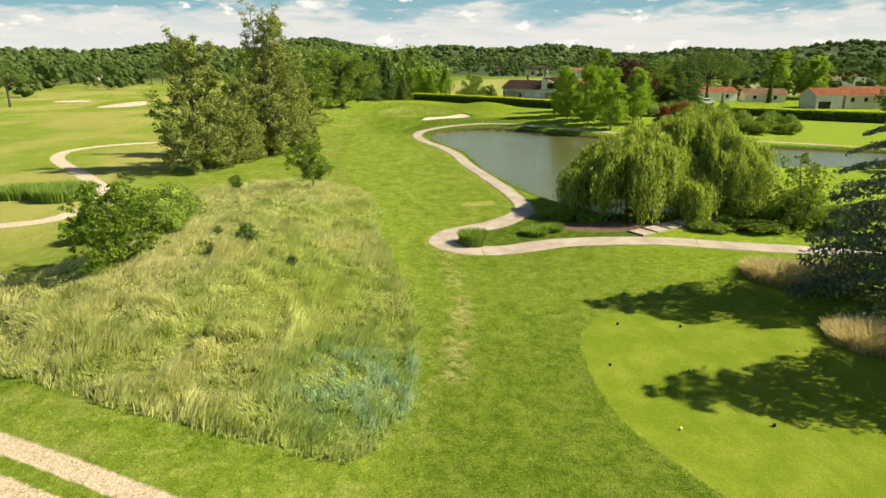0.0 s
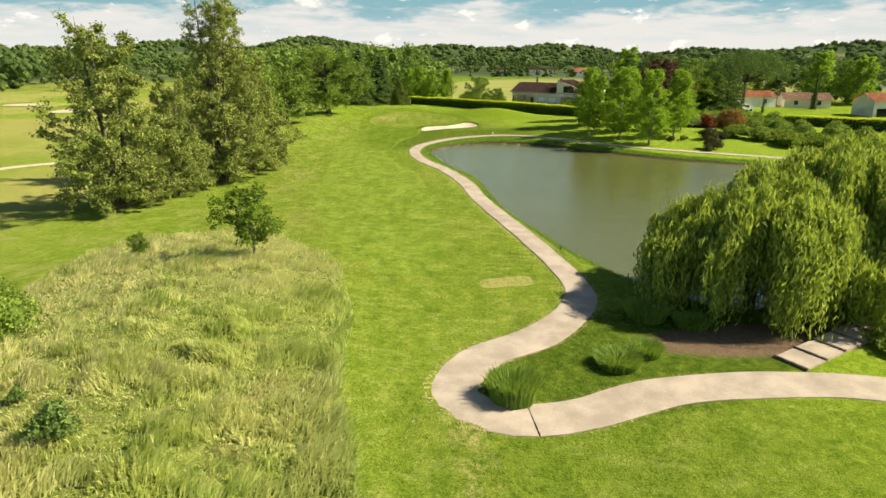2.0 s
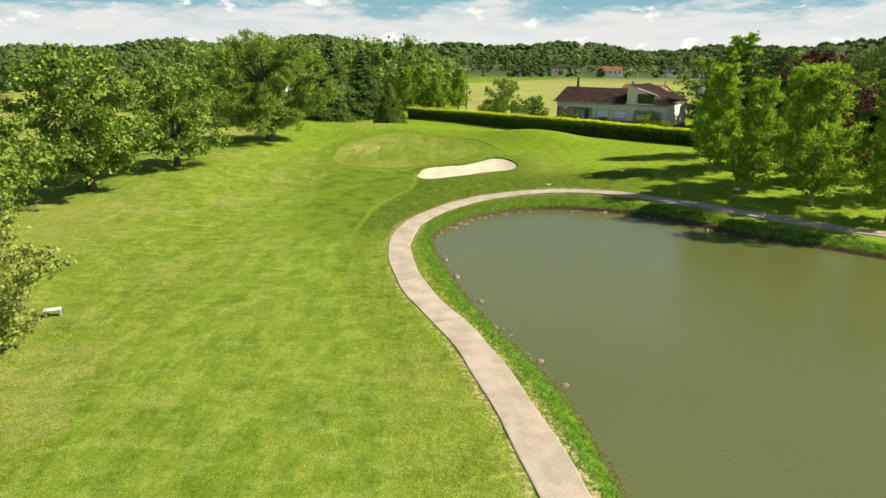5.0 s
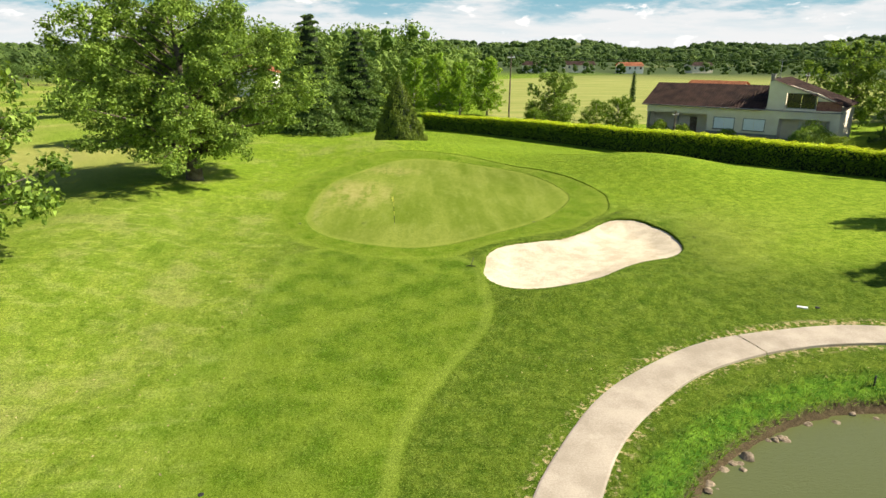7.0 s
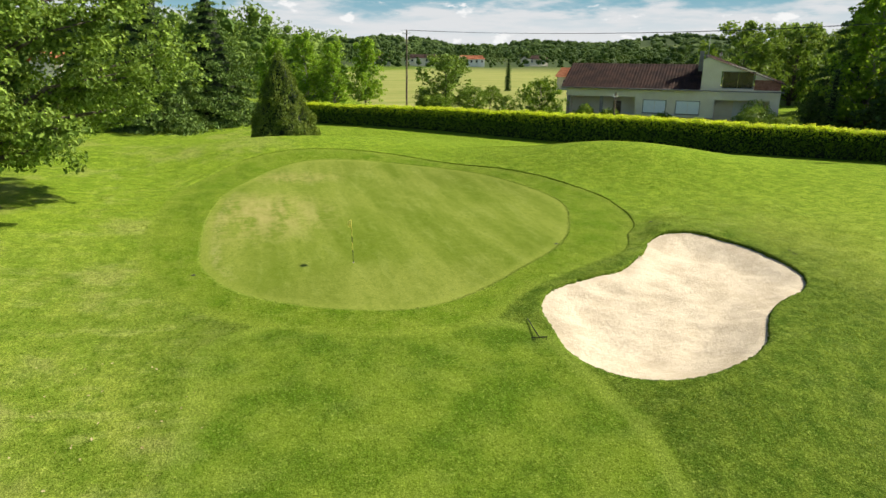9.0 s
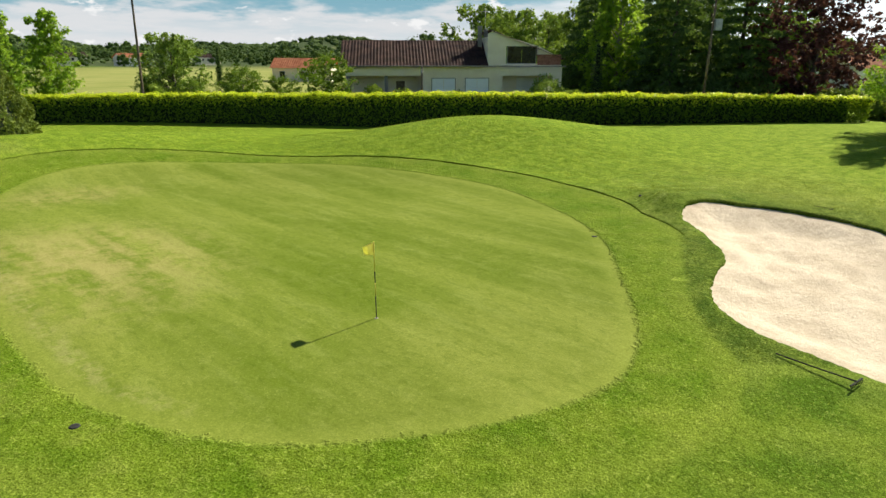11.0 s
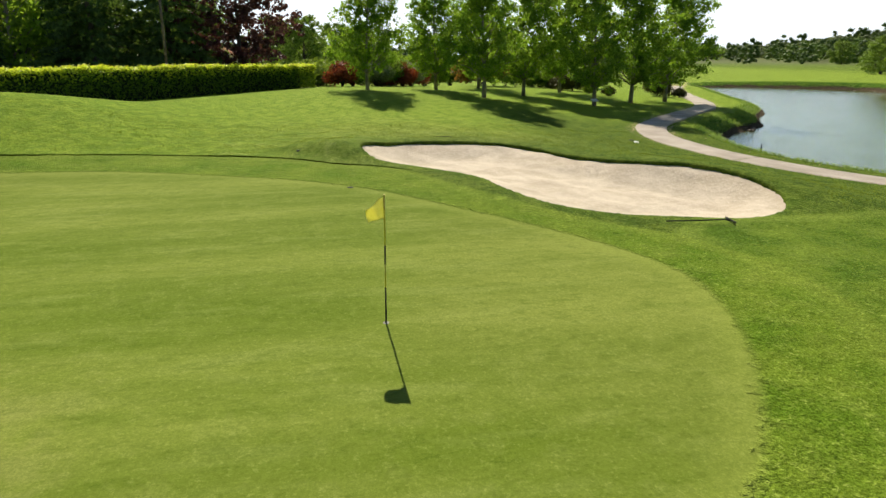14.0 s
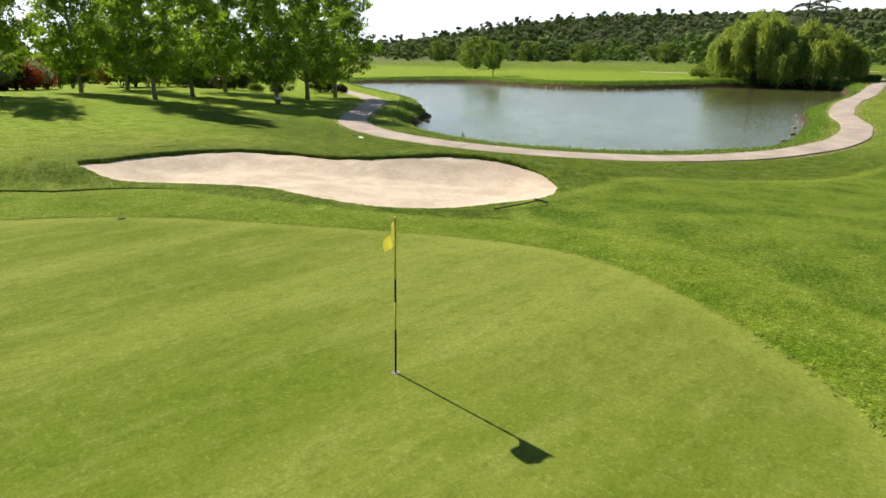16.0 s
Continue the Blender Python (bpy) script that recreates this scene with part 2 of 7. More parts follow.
def ground_material():
    m, t, bs = material("turf", 0.95, 0.0, 0.03)
    attr = lambda name: node(t, "ShaderNodeAttribute", attribute_name=name).outputs["Fac"]
    pos = node(t, "ShaderNodeTexCoord").outputs["Object"]
    big, mid = noise_tex(t, 0.06, 3, coords=pos), noise_tex(t, 0.5, 4, coords=pos)
    fine, blade = noise_tex(t, 4.0, 4, 0.65, coords=pos), noise_tex(t, 22.0, 3, 0.7, coords=pos)
    tuft = noise_tex(t, 1.6, 5, 0.7, coords=pos)
    streak = noise_tex(t, 0.55, 4, 0.6, coords=pos, stretch=((1.6, 0.55, 1.0), (0, 0, 0.5)))
    wob = maths(t, "MULTIPLY", maths(t, "SUBTRACT", fine, 0.5), 0.7)

    def inside(name, soft=0.12, grow=0.0, wobble=1.0):
        d = maths(t, "ADD", attr(name), maths(t, "MULTIPLY", wob, wobble))
        return ramp(t, d, grow + soft, grow - soft)

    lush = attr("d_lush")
    speck = noise_tex(t, 11.0, 4, 0.75, coords=pos)
    nap = noise_tex(t, 5.0, 5, 0.8, coords=pos, stretch=((1.0, 0.45, 1.0), (0, 0, 0.35)))
    # semi-rough
    semi = mix(t, ramp(t, tuft, 0.28, 0.75), (0.072, 0.130, 0.009), (0.185, 0.248, 0.030))
    semi = mix(t, ramp(t, mid, 0.35, 0.7), semi, (0.115, 0.180, 0.016))
    semi = mix(t, maths(t, "MULTIPLY", ramp(t, big, 0.5, 0.72), 0.5), semi, (0.20, 0.225, 0.045))
    semi = mix(t, maths(t, "MULTIPLY", ramp(t, fine, 0.50, 0.64), 0.30), semi, (0.240, 0.290, 0.045))
    semi = mix(t, maths(t, "MULTIPLY", ramp(t, streak, 0.50, 0.70), 0.5), semi, (0.220, 0.268, 0.040))
    semi = mix(t, maths(t, "MULTIPLY", ramp(t, streak, 0.47, 0.32), 0.5), semi, (0.052, 0.102, 0.006))
    mott = noise_tex(t, 0.8, 5, 0.68, coords=pos, stretch=((0.75, 1.35, 1.0), (0, 0, 0.12)))
    pale, deep = maths(t, "MULTIPLY", ramp(t, mott, 0.50, 0.66), 0.46), maths(t, "MULTIPLY", ramp(t, mott, 0.48, 0.32), 0.30)
    semi = mix(t, deep, mix(t, pale, semi, (0.250, 0.290, 0.072)), (0.056, 0.112, 0.008))
    place = node(t, "ShaderNodeSeparateXYZ", {0: pos})
    xside, yside = place.outputs[0], place.outputs[1]
    semi = mix(t, maths(t, "MULTIPLY", ramp(t, xside, 62, 95), 0.65), semi, mix(t, mid, (0.19, 0.25, 0.04), (0.29, 0.33, 0.075)))
    semi = mix(t, maths(t, "MULTIPLY", ramp(t, xside, 19, 32), 0.8), semi, mix(t, ramp(t, tuft, 0.34, 0.66), (0.122, 0.205, 0.011), (0.222, 0.308, 0.028)))
    semi = mix(t, maths(t, "MULTIPLY", ramp(t, yside, -1, 9), 0.8), semi, mix(t, ramp(t, tuft, 0.34, 0.66), (0.096, 0.172, 0.009), (0.185, 0.268, 0.020)))
    semi = mix(t, maths(t, "MULTIPLY", ramp(t, xside, -17, -40), 0.75), semi, mix(t, ramp(t, noise_tex(t, 0.028, 3, 0.5, coords=pos), 0.44, 0.56), mix(t, mid, (0.135, 0.205, 0.022), (0.200, 0.260, 0.040)), mix(t, mid, (0.255, 0.255, 0.065), (0.340, 0.320, 0.110))))
    semi = mix(t, maths(t, "MULTIPLY", ramp(t, xside, 2, -6), maths(t, "MULTIPLY", ramp(t, noise_tex(t, 0.22, 4, 0.65, coords=pos), 0.50, 0.66), 0.40)), semi, mix(t, fine, (0.205, 0.215, 0.060), (0.310, 0.300, 0.115)))
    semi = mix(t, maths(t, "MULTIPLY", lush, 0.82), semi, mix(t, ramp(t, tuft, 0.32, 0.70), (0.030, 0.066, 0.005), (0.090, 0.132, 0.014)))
    # mown fairway
    fair = mix(t, ramp(t, mid, 0.3, 0.7), (0.100, 0.172, 0.014), (0.165, 0.232, 0.026))
    fair = mix(t, maths(t, "MULTIPLY", ramp(t, tuft, 0.45, 0.70), 0.4), fair, (0.19, 0.26, 0.05))
    fair = mix(t, maths(t, "MULTIPLY", ramp(t, streak, 0.50, 0.64), 0.60), fair, (0.215, 0.275, 0.042))
    fair = mix(t, maths(t, "MULTIPLY", ramp(t, streak, 0.48, 0.35), 0.55), fair, (0.068, 0.130, 0.008))
    fair = mix(t, deep, mix(t, pale, fair, (0.245, 0.295, 0.070)), (0.062, 0.122, 0.008))
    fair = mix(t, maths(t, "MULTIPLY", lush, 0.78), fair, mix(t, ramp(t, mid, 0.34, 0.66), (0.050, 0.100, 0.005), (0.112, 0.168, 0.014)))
    col = mix(t, maths(t, "MULTIPLY", inside("d_fairway", 0.22, 0.0, 0.6), maths(t, "ADD", 0.72, maths(t, "MULTIPLY", lush, 0.28))), semi, fair)
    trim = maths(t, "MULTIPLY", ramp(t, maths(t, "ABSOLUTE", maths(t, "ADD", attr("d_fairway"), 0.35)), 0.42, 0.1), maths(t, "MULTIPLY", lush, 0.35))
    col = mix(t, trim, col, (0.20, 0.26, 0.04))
    # collar round the green
    fringe = mix(t, ramp(t, mid, 0.3, 0.7), (0.084, 0.150, 0.008), (0.138, 0.198, 0.018))
    fringe = mix(t, maths(t, "MULTIPLY", ramp(t, tuft, 0.48, 0.68), 0.5), fringe, (0.19, 0.235, 0.038))
    fringe = mix(t, maths(t, "MULTIPLY", ramp(t, streak, 0.48, 0.34), 0.4), fringe, (0.055, 0.108, 0.005))
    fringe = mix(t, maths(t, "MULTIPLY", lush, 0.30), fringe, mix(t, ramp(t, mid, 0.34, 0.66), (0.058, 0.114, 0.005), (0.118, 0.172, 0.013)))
    fringe = mix(t, maths(t, "MULTIPLY", ramp(t, attr("d_collar"), -0.9, -0.25), 0.35), fringe, (0.185, 0.238, 0.032))
    col = mix(t, inside("d_collar", 0.16, 0.0, 0.5), col, fringe)
    col = mix(t, maths(t, "MULTIPLY", ramp(t, speck, 0.56, 0.66), 0.38), col, (0.270, 0.325, 0.065))
    # putting surface: soft streaks along the mowing lines
    band = noise_tex(t, 0.35, 4, 0.55, coords=pos, stretch=((1.25, 0.16, 1.0), (0, 0, 0.08)))
    wisp = noise_tex(t, 0.9, 5, 0.6, coords=pos, stretch=((1.2, 0.30, 1.0), (0, 0, -0.06)))
    put = mix(t, ramp(t, band, 0.32, 0.68), (0.098, 0.146, 0.012), (0.174, 0.218, 0.034))
    put = mix(t, maths(t, "MULTIPLY", ramp(t, big, 0.45, 0.6), 0.25), put, (0.20, 0.22, 0.05))
    put = mix(t, maths(t, "MULTIPLY", ramp(t, wisp, 0.50, 0.68), 0.36), put, (0.225, 0.268, 0.062))
    put = mix(t, maths(t, "MULTIPLY", ramp(t, wisp, 0.48, 0.30), 0.32), put, (0.076, 0.126, 0.008))
    put = mix(t, maths(t, "MULTIPLY", ramp(t, tuft, 0.50, 0.66), 0.24), put, (0.225, 0.262, 0.060))
    put = mix(t, maths(t, "MULTIPLY", ramp(t, nap, 0.50, 0.34), 0.34), put, (0.066, 0.112, 0.008))
    put = mix(t, maths(t, "MULTIPLY", ramp(t, speck, 0.55, 0.68), 0.30), put, (0.250, 0.290, 0.070))
    dry = maths(t, "MULTIPLY", ramp(t, attr("d_dry"), 4.6, 0.5), ramp(t, maths(t, "ADD", maths(t, "MULTIPLY", wisp, 0.5), maths(t, "MULTIPLY", tuft, 0.5)), 0.40, 0.58))
    put = mix(t, maths(t, "MULTIPLY", dry, 0.6), put, (0.33, 0.285, 0.115))
    put = mix(t, maths(t, "MULTIPLY", ramp(t, attr("d_green"), -0.75, -0.15), 0.40), put, (0.215, 0.262, 0.045))
    worn = maths(t, "MULTIPLY", ramp(t, maths(t, "ABSOLUTE", maths(t, "ADD", attr("d_green"), 0.75)), 0.4, 0.1), maths(t, "MULTIPLY", ramp(t, xside, -5.0, -6.3), maths(t, "MULTIPLY", ramp(t, fine, 0.42, 0.58), ramp(t, mid, 0.40, 0.55))))
    put = mix(t, maths(t, "MULTIPLY", worn, 0.25), put, (0.38, 0.34, 0.17))
    on_green = inside("d_green", 0.14, 0.0, 0.10)
    col = mix(t, on_green, col, put)
    tee = mix(t, ramp(t, mid, 0.3, 0.7), (0.116, 0.176, 0.012), (0.170, 0.224, 0.023))
    tee = mix(t, maths(t, "MULTIPLY", ramp(t, tuft, 0.55, 0.8), 0.4), tee, (0.26, 0.27, 0.07))
    tee = mix(t, maths(t, "MULTIPLY", ramp(t, speck, 0.50, 0.74), 0.4), tee, (0.26, 0.29, 0.06))
    tee = mix(t, maths(t, "MULTIPLY", ramp(t, streak, 0.47, 0.32), 0.35), tee, (0.095, 0.155, 0.008))
    col = mix(t, inside("d_tee", 0.2, 0.0, 0.2), col, tee)
    # wild meadow
    wild = mix(t, ramp(t, tuft, 0.35, 0.7), (0.090, 0.130, 0.020), (0.240, 0.270, 0.070))
    wild = mix(t, ramp(t, mid, 0.5, 0.75), wild, (0.150, 0.135, 0.055))
    col = mix(t, inside("d_rough", 0.4), col, wild)
    # worn strips and litter
    bare = maths(t, "MULTIPLY", ramp(t, maths(t, "ADD", attr("d_worn"), wob), 1.5, 0.1), ramp(t, tuft, 0.40, 0.60))
    bare = maths(t, "MULTIPLY", bare, ramp(t, mid, 0.36, 0.58))
    col = mix(t, maths(t, "MULTIPLY", bare, 0.75), col, mix(t, fine, (0.22, 0.215, 0.07), (0.38, 0.32, 0.15)))
    col = mix(t, maths(t, "MULTIPLY", inside("d_patch", 0.08, 0, 0.3), 0.75), col, mix(t, ramp(t, fine, 0.3, 0.7), (0.24, 0.26, 0.07), (0.36, 0.31, 0.13)))
    # pond bank: lusher above, mud at the water
    shore = attr("d_pond")
    lush = ramp(t, maths(t, "ADD", shore, wob), 2.3, 1.5)
    col = mix(t, lush, col, mix(t, ramp(t, tuft, 0.35, 0.7), (0.035, 0.095, 0.008), (0.11, 0.20, 0.018)))
    mud = ramp(t, maths(t, "ADD", shore, maths(t, "MULTIPLY", wob, 1.6)), 0.80, 0.32)
    col = mix(t, mud, col, mix(t, fine, (0.026, 0.021, 0.012), (0.120, 0.090, 0.052)))
    soil = ramp(t, maths(t, "ADD", attr("d_soil"), maths(t, "MULTIPLY", wob, 0.6)), 1.1, 0.75)
    col = mix(t, soil, col, mix(t, fine, (0.085, 0.058, 0.035), (0.20, 0.145, 0.095)))
    rim = maths(t, "MULTIPLY", ramp(t, attr("d_cart"), 1.75, 1.15), ramp(t, maths(t, "ADD", fine, maths(t, "MULTIPLY", big, 0.3)), 0.66, 0.76))
    col = mix(t, rim, col, mix(t, blade, (0.30, 0.235, 0.12), (0.46, 0.37, 0.22)))
    # earth track with a green middle
    rut = ramp(t, maths(t, "ABSOLUTE", maths(t, "SUBTRACT", maths(t, "ADD", maths(t, "ABSOLUTE", attr("d_track")), maths(t, "MULTIPLY", wob, 0.5)), 0.95)), 0.62, 0.42)
    col = mix(t, rut, col, mix(t, fine, (0.42, 0.33, 0.22), (0.58, 0.48, 0.35)))
    gravel = mix(t, fine, (0.42, 0.35, 0.26), (0.56, 0.48, 0.38))
    col = mix(t, ramp(t, maths(t, "ADD", attr("d_west"), maths(t, "MULTIPLY", wob, 0.4)), 1.3, 1.0), col, gravel)
    # grain of the blades: light tips, dark gaps
    fleck = noise_tex(t, 13.0, 3, 0.8, coords=pos, stretch=((1.0, 0.55, 1.0), (0, 0, 0.35)))
    micro = noise_tex(t, 52.0, 2, 0.8, coords=pos)
    grain = maths(t, "ADD", maths(t, "MULTIPLY", ramp(t, fleck, 0.42, 0.58), 0.18), maths(t, "MULTIPLY", ramp(t, blade, 0.42, 0.58), 0.28))
    grain = maths(t, "ADD", grain, maths(t, "ADD", maths(t, "MULTIPLY", ramp(t, nap, 0.40, 0.60), 0.14), maths(t, "MULTIPLY", ramp(t, speck, 0.42, 0.58), 0.08)))
    grain = maths(t, "ADD", grain, maths(t, "MULTIPLY", ramp(t, micro, 0.40, 0.60), 0.34))
    reach = maths(t, "SUBTRACT", 1.5, maths(t, "MULTIPLY", maths(t, "MAXIMUM", on_green, inside("d_tee", 0.2, 0.0, 0.2)), 0.85))
    reach = maths(t, "SUBTRACT", reach, maths(t, "MULTIPLY", maths(t, "MAXIMUM", inside("d_fairway", 0.3), inside("d_collar", 0.2)), 0.25))
    shade = maths(t, "ADD", maths(t, "MULTIPLY", maths(t, "SUBTRACT", grain, 0.5), reach), 1.0)
    tint = node(t, "ShaderNodeCombineColor", {0: maths(t, "ADD", maths(t, "MULTIPLY", shade, 1.08), -0.08), 1: shade, 2: maths(t, "ADD", maths(t, "MULTIPLY", shade, 1.3), -0.3)}).outputs[0]
    col = mix(t, 1.0, col, tint, "MULTIPLY")
    # stubble field and the far country
    col = mix(t, inside("d_field", 1.0), col, mix(t, ramp(t, noise_tex(t, 0.05, 4, 0.6, coords=pos, stretch=((1.0, 4.0, 1.0), (0, 0, 0.5))), 0.35, 0.65), (0.215, 0.25, 0.065), (0.295, 0.30, 0.10)))
    vor = node(t, "ShaderNodeTexVoronoi", {"Vector": pos, "Scale": 0.0045}, feature="F1").outputs["Color"]
    tone = node(t, "ShaderNodeSeparateColor", {0: vor}).outputs[0]
    distance = mix(t, ramp(t, tone, 0.80, 0.88), mix(t, noise_tex(t, 0.05, 3, 0.7, coords=pos), (0.034, 0.056, 0.024), (0.085, 0.115, 0.048)), (0.13, 0.15, 0.06))
    col = mix(t, ramp(t, attr("d_far"), 240, 420), col, distance)
    relief = maths(t, "ADD", maths(t, "MULTIPLY", tuft, 0.5), maths(t, "ADD", maths(t, "MULTIPLY", fine, 0.4), maths(t, "MULTIPLY", blade, 0.35)))
    short = maths(t, "SUBTRACT", 1.0, maths(t, "MULTIPLY", maths(t, "MAXIMUM", inside("d_green", 0.1), inside("d_tee", 0.1)), 0.85))
    b = node(t, "ShaderNodeBump", {"Height": maths(t, "MULTIPLY", relief, short), "Strength": 0.85, "Distance": 0.12})
    t.links.new(b.outputs[0], bs.inputs["Normal"])
    t.links.new(col, bs.inputs["Base Color"])
    return m


def water_material():
    m, t, bs = material("pond_water", 0.06, 0.0, 0.5)
    pos = node(t, "ShaderNodeTexCoord").outputs["Object"]
    col = mix(t, noise_tex(t, 0.05, 2, coords=pos), (0.082, 0.096, 0.028), (0.112, 0.124, 0.044))
    a = noise_tex(t, 3.4, 5, 0.65, coords=pos, stretch=((1.0, 2.2, 1.0), (0, 0, 0.5)))
    b = noise_tex(t, 0.25, 2, coords=pos)
    h = maths(t, "MULTIPLY", a, ramp(t, b, 0.3, 0.7, 0.65, 1.0))
    h = maths(t, "ADD", h, maths(t, "MULTIPLY", noise_tex(t, 13.0, 3, 0.6, coords=pos, stretch=((1.0, 1.8, 1.0), (0, 0, 0.9))), 0.24))
    finish(t, bs, col, h, 0.30, 0.08)
    return m


def sand_material():
    m, t, bs = material("bunker_sand", 0.95, 0.0, 0.1)
    pos = node(t, "ShaderNodeTexCoord").outputs["Object"]
    n, f = noise_tex(t, 0.7, 5, 0.65, coords=pos), noise_tex(t, 9, 4, 0.7, coords=pos)
    col = mix(t, ramp(t, n, 0.35, 0.65), (0.450, 0.380, 0.280), (0.590, 0.512, 0.392))
    col = mix(t, maths(t, "MULTIPLY", ramp(t, f, 0.52, 0.75), 0.5), col, (0.72, 0.65, 0.52))
    finish(t, bs, col, maths(t, "ADD", maths(t, "MULTIPLY", n, 1.5), maths(t, "MULTIPLY", f, 0.5)), 0.8, 0.09)
    return m


TURF, POND_WATER, SAND = ground_material(), water_material(), sand_material()
CONCRETE = plain("path_concrete", (0.295, 0.252, 0.200), (0.430, 0.372, 0.304), 0.6, 0.9, fine=14, relief=0.02)
BARK = plain("bark", (0.055, 0.042, 0.03), (0.15, 0.125, 0.095), 2.0, 0.95, fine=18, relief=0.06)
PALE_BARK = plain("pale_bark", (0.16, 0.14, 0.105), (0.34, 0.31, 0.25), 1.5, 0.9, fine=12, relief=0.03)
POPLAR_LEAF = leaves("poplar_leaf", (0.055, 0.085, 0.012), (0.36, 0.41, 0.11), 0.22)
OAK_LEAF = leaves("oak_leaf", (0.028, 0.066, 0.008), (0.29, 0.41, 0.07), 0.24)
PLANE_LEAF = leaves("plane_leaf", (0.04, 0.105, 0.008), (0.32, 0.475, 0.055), 0.46)
WILLOW_LEAF = leaves("willow_leaf", (0.062, 0.112, 0.012), (0.43, 0.525, 0.115), 0.34)
CONIFER_LEAF = leaves("conifer_needles", (0.034, 0.078, 0.018), (0.175, 0.262, 0.060), 0.14)
THUJA_LEAF = leaves("thuja_scale_leaf", (0.045, 0.092, 0.012), (0.210, 0.265, 0.040), 0.15)
CEDAR_LEAF = leaves("blue_cedar_needles", (0.060, 0.092, 0.056), (0.235, 0.290, 0.190), 0.22)
HEDGE_LEAF = leaves("laurel_leaf", (0.03, 0.078, 0.005), (0.19, 0.28, 0.022), 0.25, 0.4)
SHRUB_LEAF = leaves("shrub_leaf", (0.045, 0.1, 0.012), (0.25, 0.34, 0.05), 0.35)
PURPLE_LEAF = leaves("purple_leaf", (0.04, 0.018, 0.02), (0.14, 0.062, 0.06), 0.3)
RED_LEAF = leaves("photinia_leaf", (0.090, 0.040, 0.015), (0.360, 0.085, 0.045), 0.25)
FAR_LEAF = leaves("far_leaf", (0.024, 0.056, 0.012), (0.125, 0.19, 0.045), 0.3, patch=0.03)
# young laurel leaf, its colour brightened to paint sun on the hedge top
SUNLIT_NEW_LEAF = leaves("sunlit_young_laurel_leaf", (0.32, 0.46, 0.024), (0.64, 0.72, 0.062), 0.5, 0.4)
YOUNG_LEAF = leaves("young_tree_leaf", (0.035, 0.085, 0.008), (0.200, 0.300, 0.036), 0.35)
# paler than the other woods: haze over the hill is put into the leaf colour
HAZY_HILL_LEAF = leaves("hazy_hill_leaf", (0.110, 0.145, 0.062), (0.190, 0.235, 0.105), 0.5, patch=0.02)
GARDEN_CONIFER = leaves("garden_conifer_needles", (0.028, 0.062, 0.014), (0.130, 0.205, 0.048), 0.25)
GROVE_LEAF = leaves("grove_leaf", (0.050, 0.095, 0.020), (0.190, 0.260, 0.070), 0.3, patch=0.04)
REED_LEAF = leaves("reed_blade", (0.088, 0.192, 0.026), (0.280, 0.392, 0.080), 0.3)


def meadow_material():
    """Long grass: straw, yellow-green and, at one end, blue-green."""
    m, t, bs = material("meadow_blade", 0.7, 0.0, 0.2)
    pos = node(t, "ShaderNodeTexCoord").outputs["Object"]
    isle = node(t, "ShaderNodeNewGeometry").outputs["Random Per Island"]
    big, mid = noise_tex(t, 0.10, 3, coords=pos), noise_tex(t, 0.75, 4, 0.6, coords=pos)
    col = mix(t, ramp(t, mid, 0.36, 0.62), (0.300, 0.410, 0.058), (0.610, 0.690, 0.190))
    col = mix(t, maths(t, "MULTIPLY", ramp(t, big, 0.42, 0.60), 0.60), col, (0.730, 0.690, 0.340))
    gold = node(t, "ShaderNodeVectorMath", {0: pos, 1: (0.5, -150.0, 1.5)}, operation="DISTANCE").outputs["Value"]
    col = mix(t, maths(t, "MULTIPLY", ramp(t, gold, 8.0, 2.0), 0.45), col, (0.520, 0.620, 0.070))
    off = node(t, "ShaderNodeVectorMath", {0: pos, 1: (5.0, -159.5, 0.5)}, operation="DISTANCE").outputs["Value"]
    east = node(t, "ShaderNodeSeparateXYZ", {0: pos}).outputs[0]
    col = mix(t, maths(t, "MULTIPLY", ramp(t, east, 0.0, 5.5), 0.55), col, mix(t, mid, (0.150, 0.270, 0.040), (0.440, 0.540, 0.110)))
    col = mix(t, maths(t, "MULTIPLY", ramp(t, east, -1.0, -13.0), maths(t, "MULTIPLY", ramp(t, mid, 0.34, 0.56), 0.65)), col, (0.720, 0.690, 0.350))
    deep = ramp(t, maths(t, "ADD", off, maths(t, "MULTIPLY", mid, 4.0)), 9.5, 5.0)
    col = mix(t, maths(t, "MULTIPLY", deep, 0.55), col, (0.220, 0.400, 0.070))
    blue = maths(t, "MULTIPLY", ramp(t, off, 5.5, 2.0), ramp(t, noise_tex(t, 0.9, 3, coords=pos), 0.42, 0.55))
    col = mix(t, maths(t, "MULTIPLY", blue, 0.75), col, (0.420, 0.630, 0.480))
    col = mix(t, maths(t, "MULTIPLY", isle, 0.40), col, mix(t, isle, (0.110, 0.180, 0.022), (0.850, 0.820, 0.420)))
    t.links.new(col, bs.inputs["Base Color"])
    tr = node(t, "ShaderNodeBsdfTranslucent", {"Color": col})
    sh = node(t, "ShaderNodeMixShader", {0: 0.5, 1: bs.outputs[0], 2: tr.outputs[0]})
    t.links.new(sh.outputs[0], t.nodes["Material Output"].inputs["Surface"])
    return m


MEADOW = meadow_material()
# near-black colour that paints the shade inside hedges and conifers
SHADE_CORE = plain("foliage_shade", (0.008, 0.016, 0.004), (0.018, 0.032, 0.008), 3)


